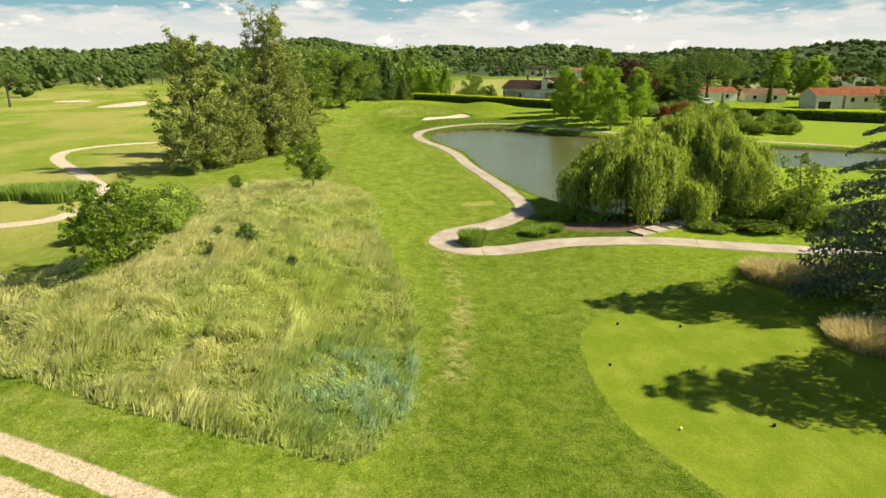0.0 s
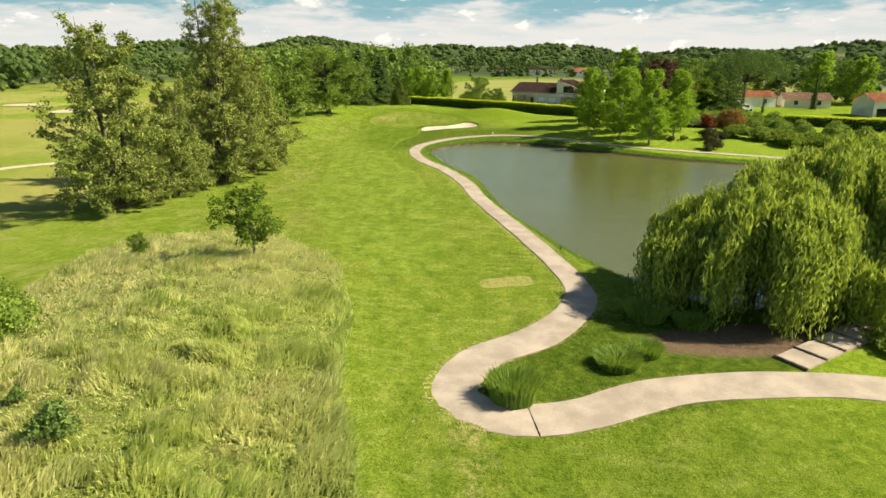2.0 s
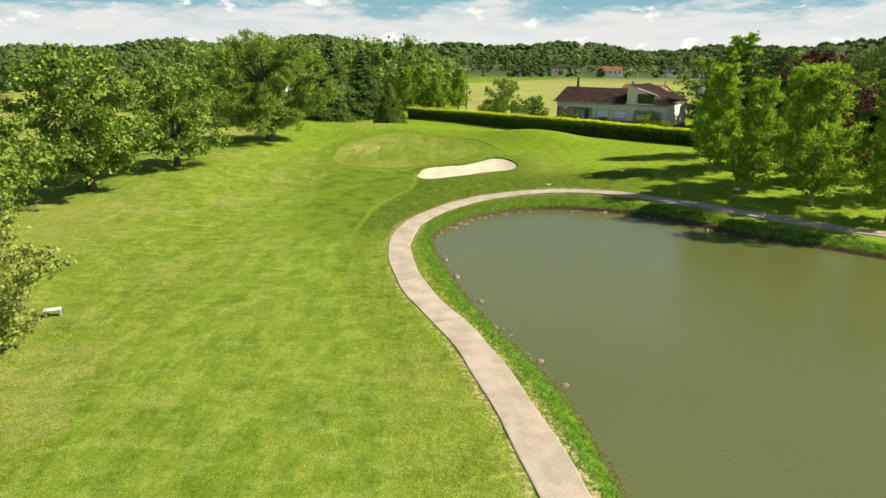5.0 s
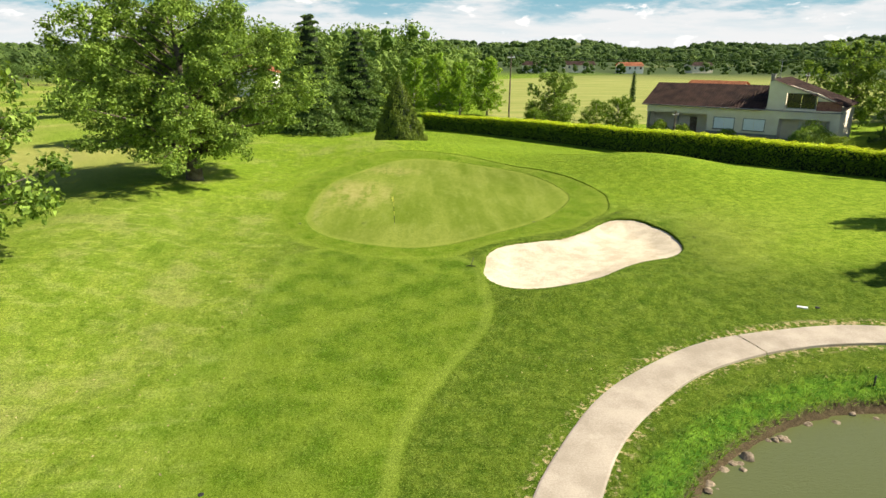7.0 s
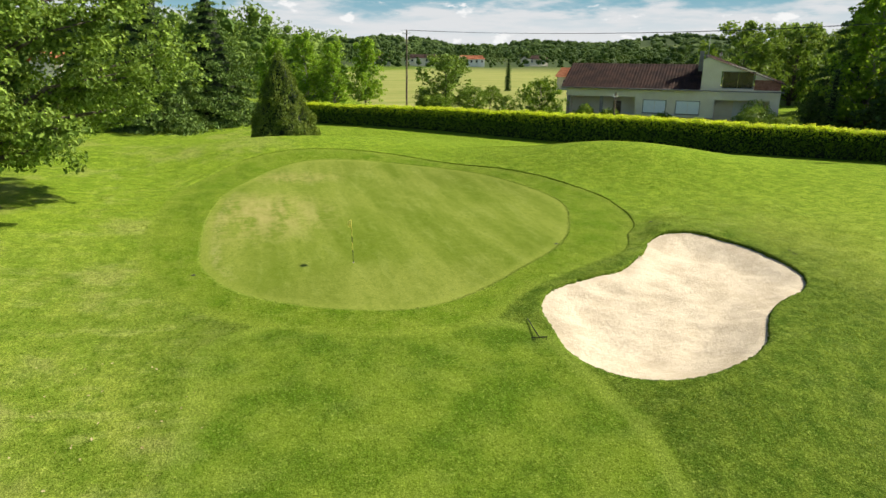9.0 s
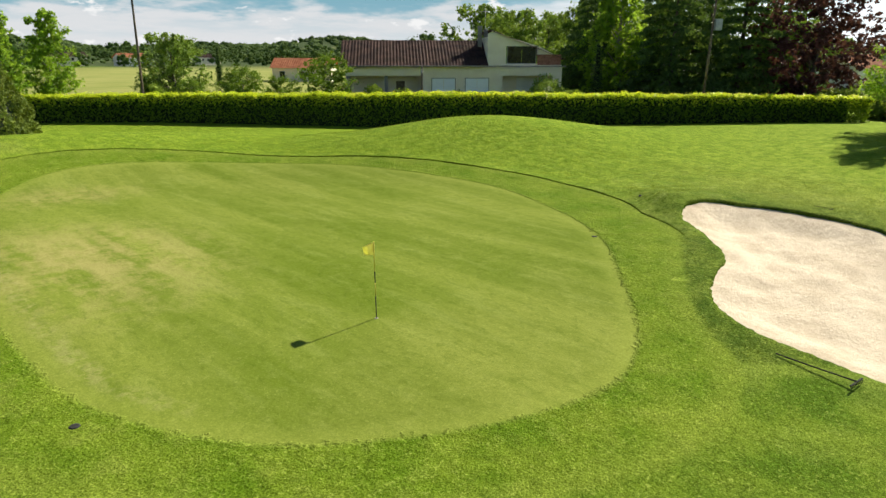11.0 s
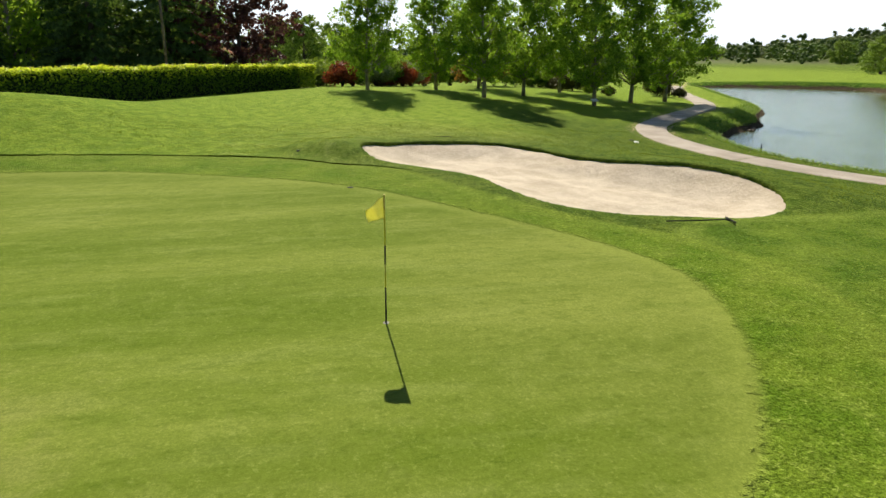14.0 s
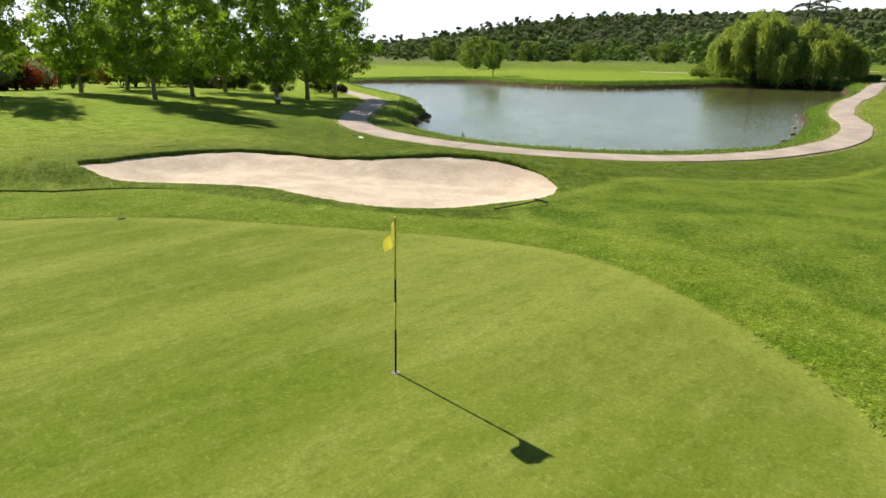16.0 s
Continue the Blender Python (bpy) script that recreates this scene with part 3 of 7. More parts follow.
def sky_material():
    """Blue sky paling to the horizon, with low cumulus and a band of haze cloud; brighter on the sun's side."""
    m, t, bs = material("sky_backdrop", 1.0)
    pos = node(t, "ShaderNodeTexCoord").outputs["Object"]
    way = node(t, "ShaderNodeVectorMath", {0: pos}, operation="NORMALIZE").outputs[0]
    xyz = node(t, "ShaderNodeSeparateXYZ", {0: way})
    el = xyz.outputs[2]
    blue = mix(t, ramp(t, el, 0.01, 0.075), (0.36, 0.41, 0.435), (0.135, 0.260, 0.315))
    lump = node(t, "ShaderNodeTexNoise", {"Vector": node(t, "ShaderNodeMapping", {"Vector": way, "Scale": (7.0, 7.0, 30.0)}).outputs[0], "Scale": 1.0, "Detail": 6.0, "Roughness": 0.6}).outputs["Fac"]
    puff = node(t, "ShaderNodeTexNoise", {"Vector": node(t, "ShaderNodeMapping", {"Vector": way, "Scale": (21.0, 21.0, 52.0)}).outputs[0], "Scale": 1.0, "Detail": 6.0, "Roughness": 0.55}).outputs["Fac"]
    veil = ramp(t, maths(t, "ADD", el, maths(t, "MULTIPLY", maths(t, "SUBTRACT", lump, 0.5), 0.16)), 0.082, 0.056)
    thin = ramp(t, noise_tex(t, 1.0, 5, 0.6, coords=node(t, "ShaderNodeMapping", {"Vector": way, "Scale": (10.0, 10.0, 70.0)}).outputs[0]), 0.34, 0.60, 0.55, 0.95)
    col = mix(t, maths(t, "MULTIPLY", veil, thin), blue, (0.435, 0.440, 0.445))
    col = mix(t, ramp(t, maths(t, "ADD", puff, maths(t, "MULTIPLY", el, 0.3)), 0.60, 0.68), col, (0.53, 0.53, 0.525))
    sunward = ramp(t, node(t, "ShaderNodeVectorMath", {0: way, 1: (0.75, -0.66, 0.0)}, operation="DOT_PRODUCT").outputs["Value"], 0.1, 0.8)
    col = mix(t, maths(t, "MULTIPLY", sunward, ramp(t, el, 0.60, 0.10)), col, mix(t, ramp(t, el, 0.04, 0.16), (0.78, 0.84, 0.86), (0.58, 0.80, 0.90)))
    glow = node(t, "ShaderNodeEmission", {"Color": col, "Strength": 1.0})
    clear = node(t, "ShaderNodeBsdfTransparent")
    sh = node(t, "ShaderNodeMixShader", {0: maths(t, "ADD", maths(t, "MULTIPLY", ramp(t, el, 0.12, 0.26), maths(t, "SUBTRACT", 1.0, sunward)), maths(t, "MULTIPLY", ramp(t, el, 0.25, 0.50), sunward)), 1: glow.outputs[0], 2: clear.outputs[0]})
    t.links.new(sh.outputs[0], t.nodes["Material Output"].inputs["Surface"])
    return m


# ---- mesh helpers ----
def mesh_of(name, verts, faces, mat, smooth_faces=False):
    """A mesh from arrays: faces all with the same number of corners."""
    verts, faces = np.asarray(verts, np.float32), np.asarray(faces, np.int32)
    me = bpy.data.meshes.new(name)
    k = faces.shape[1]
    me.vertices.add(len(verts))
    me.vertices.foreach_set("co", verts.ravel())
    me.loops.add(faces.size)
    me.loops.foreach_set("vertex_index", faces.ravel())
    me.polygons.add(len(faces))
    me.polygons.foreach_set("loop_start", np.arange(0, faces.size, k, dtype=np.int32))
    me.polygons.foreach_set("loop_total", np.full(len(faces), k, np.int32))
    me.polygons.foreach_set("use_smooth", np.full(len(faces), smooth_faces))
    me.update(calc_edges=True)
    me.materials.append(mat)
    return me


def part(name, bm, mat, parent=None, label=""):
    """Links a bmesh as one mesh object under a thing or a part."""
    me = bpy.data.meshes.new(name)
    bm.to_mesh(me)
    bm.free()
    me.materials.append(mat)
    ob = new(name, me)
    ob.parent = parent
    return tagged(ob, label)


def part_mesh(name, me, parent=None, label=""):
    ob = new(name, me)
    ob.parent = parent
    return tagged(ob, label)


def box(bm, x0, y0, z0, x1, y1, z1, bevel=0.0):
    r = bmesh.ops.create_cube(bm, size=1.0, matrix=Matrix.Translation(((x0 + x1) / 2, (y0 + y1) / 2, (z0 + z1) / 2)) @ Matrix.Diagonal((x1 - x0, y1 - y0, z1 - z0, 1)))
    if bevel:
        bmesh.ops.bevel(bm, geom=list({e for v in r["verts"] for e in v.link_edges}), offset=bevel, segments=2, affect="EDGES")
    return bm


def tube(bm, pts, radii, sides=8):
    """A tapered tube through points."""
    rings = []
    for i, p in enumerate(pts):
        a, b = Vector(pts[max(i - 1, 0)]), Vector(pts[min(i + 1, len(pts) - 1)])
        q = (b - a).to_track_quat("Z", "Y")
        rings.append([bm.verts.new(Vector(p) + q @ Vector((radii[i] * math.cos(2 * math.pi * k / sides), radii[i] * math.sin(2 * math.pi * k / sides), 0))) for k in range(sides)])
    for r0, r1 in zip(rings, rings[1:]):
        for k in range(sides):
            f = bm.faces.new((r0[k], r0[(k + 1) % sides], r1[(k + 1) % sides], r1[k]))
            f.smooth = True
    bm.faces.new(rings[-1])
    bm.faces.new(rings[0][::-1])
    return bm


def leaf_quads(places, size, rng, out=None, flat=0.0, slim=0.55, droop=0.0):
    """One small folded leaf at each place; out: the way each one tends to face."""
    n = len(places)
    face = rng.normal(size=(n, 3))
    if out is not None:
        face += 1.1 * out
    face[:, 2] += flat
    face /= np.linalg.norm(face, axis=1)[:, None] + 1e-9
    along = np.cross(face, rng.normal(size=(n, 3)))
    along[:, 2] -= droop
    along /= np.linalg.norm(along, axis=1)[:, None] + 1e-9
    across = np.cross(face, along)
    s = size * rng.uniform(0.6, 1.35, (n, 1))
    fold = face * s * 0.12
    v = np.stack([places - along * s * 0.5, places + across * s * slim * 0.5 + fold, places + along * s * 0.5, places - across * s * slim * 0.5 + fold], 1)
    return v.reshape(-1, 3), np.arange(4 * n).reshape(-1, 4)


def clump_places(centres, radii, per, rng, shell=0.45):
    """Places in many small clumps, more of them near the rim of each."""
    k = rng.choice(len(centres), per, p=np.array(radii) ** 2 / np.sum(np.array(radii) ** 2))
    d = rng.normal(size=(per, 3))
    d /= np.linalg.norm(d, axis=1)[:, None]
    r = np.array(radii)[k] * (shell + (1 - shell) * rng.random(per) ** 0.6)
    sq = np.array([1, 1, 0.75])
    return centres[k] + d * sq * r[:, None], d


# ---- ground, water, sand, paths ----
def stretch(lo, hi, parts):
    """Grid lines: given spacings inside, growing ones out to lo and hi."""
    inner = np.concatenate([np.arange(a, b, s) for a, b, s in parts] + [[parts[-1][1]]])
    right, step = [inner[-1]], parts[-1][2]
    while right[-1] < hi:
        step *= 1.16
        right.append(right[-1] + min(step, 60))
    left, step = [inner[0]], parts[0][2]
    while left[-1] > lo:
        step *= 1.16
        left.append(left[-1] - min(step, 60))
    return np.concatenate([left[:0:-1], inner, right[1:]])


def build_ground():
    gx = stretch(-2600, 2600, [(-70, -24, 1.4), (-24, -9, 0.8), (-9, 27, 0.38), (27, 60, 0.8), (60, 110, 1.6)])
    gy = stretch(-1500, 3000, [(-178, -60, 1.0), (-60, -30, 0.7), (-30, 36, 0.38), (36, 70, 1.2)])
    x, y = np.meshgrid(gx, gy)
    x, y = x.ravel(), y.ravel()
    z = ground_height(x, y)
    cart = to_line(x, y, CART, False)
    z = z - 0.07 * smooth(1.3, 0.85, cart)
    w = len(gx)
    i = (np.arange(len(gy) - 1)[:, None] * w + np.arange(w - 1)).ravel()
    me = mesh_of("ground", np.stack([x, y, z], 1), np.stack([i, i + 1, i + w + 1, i + w], 1), TURF, True)
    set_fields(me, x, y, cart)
    ob = new("ground", me)
    return tagged(ob, "rolling mown grass of a golf course with meadow", "ground", kind="structure")


def set_fields(me, x, y, cart):
    """Distances in the plan from which the turf material takes its zones."""
    worn = np.minimum(to_line(x, y, spline([(9.4, -158), (10.2, -148), (10, -140), (9.6, -135)], 4, False), False), to_line(x, y, spline([(7.6, -164), (8.2, -156), (7.2, -146), (5.6, -139)], 4, False), False) + 0.9)
    worn = np.minimum(worn, to_line(x, y, spline([(-27, -155), (-14, -159.5), (-5, -163.5), (5, -167)], 4, False), False) + 0.8)
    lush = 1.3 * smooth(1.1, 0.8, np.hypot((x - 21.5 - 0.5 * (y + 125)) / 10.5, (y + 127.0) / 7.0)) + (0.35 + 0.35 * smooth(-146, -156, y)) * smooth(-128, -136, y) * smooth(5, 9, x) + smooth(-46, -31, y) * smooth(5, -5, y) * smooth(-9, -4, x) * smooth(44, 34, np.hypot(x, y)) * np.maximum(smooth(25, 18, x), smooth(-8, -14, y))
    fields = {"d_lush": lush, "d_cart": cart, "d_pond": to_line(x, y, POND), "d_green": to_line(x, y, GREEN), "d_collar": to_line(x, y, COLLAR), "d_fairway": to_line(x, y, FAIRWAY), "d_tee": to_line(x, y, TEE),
              "d_rough": to_line(x, y, ROUGH), "d_track": to_line(x, y, TRACK, False) * np.where((y + 156.5) * 36 + (x + 30) * 16.5 > 0, 1, -1), "d_west": to_line(x, y, WEST_PATH, False), "d_worn": worn, "d_dry": np.minimum(np.hypot((x + 4.0) / 1.3, (y - 9.5) / 1.6), np.hypot((x + 1.5) / 1.6, (y - 20.5) / 0.9) + 1.2),
              "d_patch": to_line(x, y, np.array([(11.4, -114.2), (15.6, -113.2), (15.8, -115.4), (11.6, -116.2)]) + np.array([0.3, 0])), "d_field": to_line(x, y, FIELD), "d_far": np.hypot(x, y), "d_soil": np.hypot((x - 28.5 - 0.7 * (y + 125.5)) / 8.0, (y + 125.3) / 2.6)}
    for name, values in fields.items():
        me.attributes.new(name, "FLOAT", "POINT").data.foreach_set("value", values.astype(np.float32))


build_ground()


def grass_edge(name, line, closed, profile, label):
    """A crisp turf edge along a line: profile gives, for each step, how far out of the line it lies and its height there."""
    p = np.asarray(line, float)
    e = np.roll(p, -7, 0) - np.roll(p, 7, 0)
    if not closed:
        e[:7], e[-7:] = p[8] - p[1], p[-2] - p[-9]
    out = np.stack([e[:, 1], -e[:, 0]], 1) / np.hypot(*e.T)[:, None]
    n, rows = len(p), []
    for off, height in profile:
        q = p + out * off
        rows.append(np.column_stack([q, height(q[:, 0], q[:, 1])]))
    v = np.vstack(rows)
    m = n if closed else n - 1
    f = [(r * n + k, r * n + (k + 1) % n, (r + 1) * n + (k + 1) % n, (r + 1) * n + k) for r in range(len(rows) - 1) for k in range(m)]
    me = mesh_of(name, v, f, TURF, True)
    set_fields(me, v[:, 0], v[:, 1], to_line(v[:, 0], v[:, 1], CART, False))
    return tagged(part_mesh(name, me), label, "grass edge", kind="structure")


def ring(line, step):
    """The same closed line at even steps, going anticlockwise, a little uneven."""
    q = np.vstack([line, line[:1]])
    run = np.concatenate([[0], np.cumsum(np.hypot(*np.diff(q, axis=0).T))])
    s = np.arange(0, run[-1], step)
    p = np.stack([np.interp(s, run, q[:, 0]), np.interp(s, run, q[:, 1])], 1)
    return p if np.sum(p[:, 0] * np.roll(p[:, 1], -1) - np.roll(p[:, 0], -1) * p[:, 1]) > 0 else p[::-1]


edge_rng = np.random.default_rng(5)
uncut = lambda x, y: ground_height(x, y, False)
rim = ring(BUNKER, 0.12)
rim = rim + edge_rng.normal(0, 0.025, rim.shape)
grass_edge("bunker_rim", rim, True, ((-0.10, lambda x, y: uncut(x, y) - 0.75), (-0.05, lambda x, y: uncut(x, y) - 0.12), (-0.06, lambda x, y: uncut(x, y) - 0.02), (0.0, lambda x, y: uncut(x, y) + 0.025), (0.18, lambda x, y: uncut(x, y) + 0.025),
                                     (0.45, lambda x, y: uncut(x, y) + 0.022), (0.75, lambda x, y: uncut(x, y) + 0.018), (0.98, lambda x, y: uncut(x, y) + 0.010), (1.35, lambda x, y: uncut(x, y) - 0.03)), "mown grass lip round the bunker")
back = ring(COLLAR, 0.15)
back = np.roll(back, -int(np.argmin(np.hypot(back[:, 0] - 13.2, back[:, 1] + 2.5))), 0)
back = back[:int(np.argmin(np.hypot(back[:, 0] + 9.0, back[:, 1] - 19.0)))]
back = back + edge_rng.normal(0, 0.03, back.shape) + 0.10 * (np.stack([vnoise(back[:, 0] / 0.6, back[:, 1] / 0.6, 11), vnoise(back[:, 0] / 0.6, back[:, 1] / 0.6, 12)], 1) - 0.5)
step_foot = lambda x, y: uncut(x, y) - turf_step(x, y) * smooth(0.05, 0.55, to_line(x, y, COLLAR))
step_top = lambda x, y: step_foot(x, y) + turf_step(x, y)
grass_edge("turf_step", back, False, ((0.0, lambda x, y: step_foot(x, y) - 0.05), (0.02, lambda x, y: step_foot(x, y) + 0.02), (-0.03, lambda x, y: step_foot(x, y) + 0.7 * turf_step(x, y)), (0.02, lambda x, y: step_top(x, y) + 0.02), (0.25, lambda x, y: step_top(x, y) + 0.02),
                                      (0.6, lambda x, y: step_top(x, y) + 0.012), (0.95, lambda x, y: step_top(x, y) - 0.06)), "edge of longer grass behind the collar")


def fan(name, outline, height, mat, rings=14, inset=0.0):
    """A filled outline made of shrinking rings."""
    c = outline.mean(0)
    n = len(outline)
    v = [c + (outline - c) * s for s in np.linspace(1, 0.0005, rings)]
    p = np.vstack(v)
    z = height(p[:, 0], p[:, 1])
    f = [(r * n + k, r * n + (k + 1) % n, (r + 1) * n + (k + 1) % n, (r + 1) * n + k) for r in range(rings - 1) for k in range(n)]
    return mesh_of(name, np.column_stack([p, z]), f, mat, True)


water_bm = bmesh.new()
bmesh.ops.create_grid(water_bm, x_segments=1, y_segments=1, size=1, matrix=Matrix.Translation((53, -72, WATER)) @ Matrix.Diagonal((50, 52, 1, 1)))
tagged(part("water", water_bm, POND_WATER), "murky olive pond water with small ripples", "water", kind="structure")


def sand_height(x, y):
    b = to_line(x, y, BUNKER)
    return land(x, y) - 0.46 + (bunker_lip(x, y) + 0.34) * smooth(-2.4, 0.1, b) + 0.03 * np.sin(x * 3.1 + 1.7 * np.sin(y * 1.9)) * np.sin(y * 2.3)


sand_line = np.vstack([BUNKER])
tagged(part_mesh("bunker_sand", fan("bunker_sand", sand_line, sand_height, SAND, 22)), "pale beige raked sand in a kidney-shaped bunker", "sand", kind="structure")
for cx, cy, rx, ry, turn in ((-96, 33, 7.5, 3.6, 15), (-124, 52, 6, 1.5, 0), (-156, 78, 8, 1.5, 0)):
    a = np.linspace(0, 2 * math.pi, 40, endpoint=False)
    r = 1 + 0.16 * np.sin(2 * a + 1) + 0.1 * np.sin(3 * a)
    c, s = math.cos(radians(turn)), math.sin(radians(turn))
    o = np.stack([cx + r * (rx * np.cos(a) * c - ry * np.sin(a) * s), cy + r * (rx * np.cos(a) * s + ry * np.sin(a) * c)], 1)
    tagged(part_mesh("bunker_sand", fan("bunker_sand", o, lambda x, y: ground_height(x, y) + 0.12, SAND, 4)), "white sand in a distant shallow bunker", "sand", kind="structure")


def build_path():
    """The cart path: concrete bays with open joints, each bay a slab."""
    seg = np.diff(CART, axis=0)
    run = np.concatenate([[0], np.cumsum(np.hypot(*seg.T))])
    total, bay = run[-1], 21.3
    base = tagged(new("cart_path"), "beige concrete golf cart path with transverse joints", "path", kind="structure")
    rng = np.random.default_rng(4)
    for k in range(int(total / bay)):
        s = np.linspace(k * bay + 0.03, (k + 1) * bay - 0.03, 25)
        c = np.stack([np.interp(s, run, CART[:, 0]), np.interp(s, run, CART[:, 1])], 1)
        e = np.stack([np.interp(s + 0.3, run, CART[:, 0]) - np.interp(s - 0.3, run, CART[:, 0]), np.interp(s + 0.3, run, CART[:, 1]) - np.interp(s - 0.3, run, CART[:, 1])], 1)
        side = np.stack([-e[:, 1], e[:, 0]], 1) / np.hypot(*e.T)[:, None]
        half = (1.0 + 0.38 * smooth(-112, -126, c[:, 1]) + 0.04 * np.sin(s * 0.9))[:, None]
        z = ground_height(c[:, 0], c[:, 1]) + 0.03
        rows = []
        for off, dz in ((1.0, -0.14), (1.0, -0.02), (0.93, 0.0), (0.0, 0.015), (-0.93, 0.0), (-1.0, -0.02), (-1.0, -0.14)):
            q = c + side * half * off
            rows.append(np.column_stack([q, z + dz]))
        v = np.stack(rows, 1).reshape(-1, 3)
        f = [(i * 7 + j, i * 7 + j + 1, (i + 1) * 7 + j + 1, (i + 1) * 7 + j) for i in range(24) for j in range(6)]
        part_mesh("slab", mesh_of("slab", v, f, CONCRETE, False), base)


build_path()


def build_sky():
    """A far band of sky round the horizon."""
    a, e = np.linspace(0, 2 * math.pi, 97)[:-1], np.radians(np.linspace(-4, 33, 20))
    v = np.array([(4300 * math.cos(f) * math.sin(b), 4300 * math.cos(f) * math.cos(b), 4300 * math.sin(f)) for f in e for b in a])
    n = len(a)
    q = [(r * n + k, r * n + (k + 1) % n, (r + 1) * n + (k + 1) % n, (r + 1) * n + k) for r in range(len(e) - 1) for k in range(n)]
    tagged(part_mesh("backdrop", mesh_of("backdrop", v, q, sky_material(), True)), "pale blue sky with low white clouds", "sky", kind="structure")


build_sky()


# ---- foliage kinds ----
ico_bm = bmesh.new()
bmesh.ops.create_icosphere(ico_bm, subdivisions=1, radius=1.0)
ico_bm.verts.index_update()
ICO = np.array([v.co[:] for v in ico_bm.verts])
ICO_FACES = np.array([[v.index for v in f.verts] for f in ico_bm.faces])
ico_bm.free()


def crown_mesh(name, centres, radii, count, size, mat, seed, flat=0.0, slim=0.6, shell=0.45, droop=0.0, core=0.0):
    rng = np.random.default_rng(seed)
    p, d = clump_places(np.array(centres), radii, count, rng, shell)
    v, f = leaf_quads(p, size, rng, d, flat, slim, droop)
    if core:
        c, r = np.array(centres), np.array(radii)
        lump = (c[:, None] + ICO[None] * (r * core)[:, None, None] * rng.uniform(0.75, 1.2, (len(c), len(ICO), 1))).reshape(-1, 3)
        f = np.vstack([f[:, [0, 1, 2]], f[:, [0, 2, 3]], (ICO_FACES[None] + len(ICO) * np.arange(len(c))[:, None, None]).reshape(-1, 3) + len(v)])
        v = np.vstack([v, lump])
    return mesh_of(name, v, f, mat)


def leafy_tree(name, height, spread, low, count, size, leaf, bark, seed, shape, label, category="tree", boughs=48, rise=0.6, twig=0.30, tuft=0.30, twigs=1.5, trunk_r=None, stems=1, bare_top=0.0):
    """A tree grown outwards: stems, boughs that reach the crown's rim, twigs along them, leaves round the twigs.
    shape gives the crown's half width at each share of its height; rise: how steeply the boughs climb."""
    rng = np.random.default_rng(seed)
    root = tagged(new(name), label, category)
    r0 = trunk_r or height * 0.022
    bm = bmesh.new()
    trunks = []
    for k in range(stems):
        lean = rng.normal(0, 0.035, 2) * height + (np.array([math.cos(2.4 * k), math.sin(2.4 * k)]) * 0.07 * height if stems > 1 else 0)
        foot = rng.normal(0, 0.3, 2) * (stems > 1)
        top = height * (rng.uniform(0.80, 0.95) if stems > 1 else 0.93)
        us = np.linspace(0, 1, 9)
        p = np.column_stack([foot[0] + lean[0] * us**1.4 + 0.14 * np.sin(5 * us + k), foot[1] + lean[1] * us**1.4 + 0.14 * np.cos(4 * us + k), top * us - 0.3 * (us == 0)])
        tube(bm, [tuple(q) for q in p], [r0 * (1.35 if i == 0 else 1) * (1 - u) ** 0.85 + 0.018 for i, u in enumerate(us)], 9)
        trunks.append((p, top))
    start, way, long_, out = [], [], [], []
    for k in range(boughs):
        u = (k + rng.random()) / boughs
        p, top = trunks[k % stems]
        a = k * 2.39996 + rng.normal(0, 0.35)
        h = low + (height - low) * u * (top / height if stems > 1 else 1.0)
        r = shape(u) * spread / 2 * (rng.uniform(0.82, 1.10) if k % 3 else rng.uniform(0.40, 0.75)) * (1 + 0.10 * math.sin(2 * a + seed) + 0.07 * math.sin(3 * a + 5 * u))
        z0 = min(max(low * 0.75, h - rise * r), top * 0.97)
        on = np.array([np.interp(z0, p[:, 2], p[:, i]) for i in range(3)])
        mid_h = np.array([np.interp(h, p[:, 2], p[:, i]) for i in range(2)])
        end = np.array([mid_h[0] + r * math.cos(a), mid_h[1] + r * math.sin(a), h])
        mid = on + (end - on) * 0.5 + np.array([0, 0, 0.10 * r + rng.normal(0, 0.05) * r])
        w = 0.012 + r0 * 0.34 * (1 - 0.75 * u)
        tube(bm, [tuple(on), tuple(mid), tuple(end)], [w, w * 0.6, w * 0.15], 6)
        span = np.linalg.norm(end - on)
        n = 5 + int(twigs * span)
        v = 0.22 + 0.78 * rng.random(n) ** 0.75
        q = on * ((1 - v) ** 2)[:, None] + 2 * mid * (v * (1 - v))[:, None] + end * (v**2)[:, None]
        d = rng.normal(0, 0.62, (n, 3)) + 0.55 * (end - on) / (span + 1e-6) + np.array([0, 0, 0.25 * rise])
        d /= np.linalg.norm(d, axis=1)[:, None]
        start.append(q), way.append(d), long_.append((twig * span * (1.15 - 0.6 * v) + 0.35) * rng.uniform(0.5, 1.2, n))
    start, way, long_ = np.vstack(start), np.vstack(way), np.concatenate(long_)
    ends = start + way * long_[:, None]
    thin = np.where(start[:, 2] > height * (1 - bare_top), 0.35, 1.0)
    k = rng.choice(len(start), count, p=thin / np.sum(thin))
    ball = (tuft * rng.uniform(0.7, 1.5, len(start)))[k]
    jog = rng.normal(size=(count, 3))
    jog /= np.linalg.norm(jog, axis=1)[:, None]
    v = np.where(rng.random(count) < 0.3, rng.random(count), 1.0)
    reach = (ball * rng.random(count) ** 0.4 * np.where(v < 1, 0.6, 1.0))[:, None]
    places = start[k] + (ends - start)[k] * v[:, None] + jog * np.array([1.15, 1.15, 0.75]) * reach
    places[:, 2] = np.maximum(places[:, 2], 0.15)
    part("trunk", bm, bark, root)
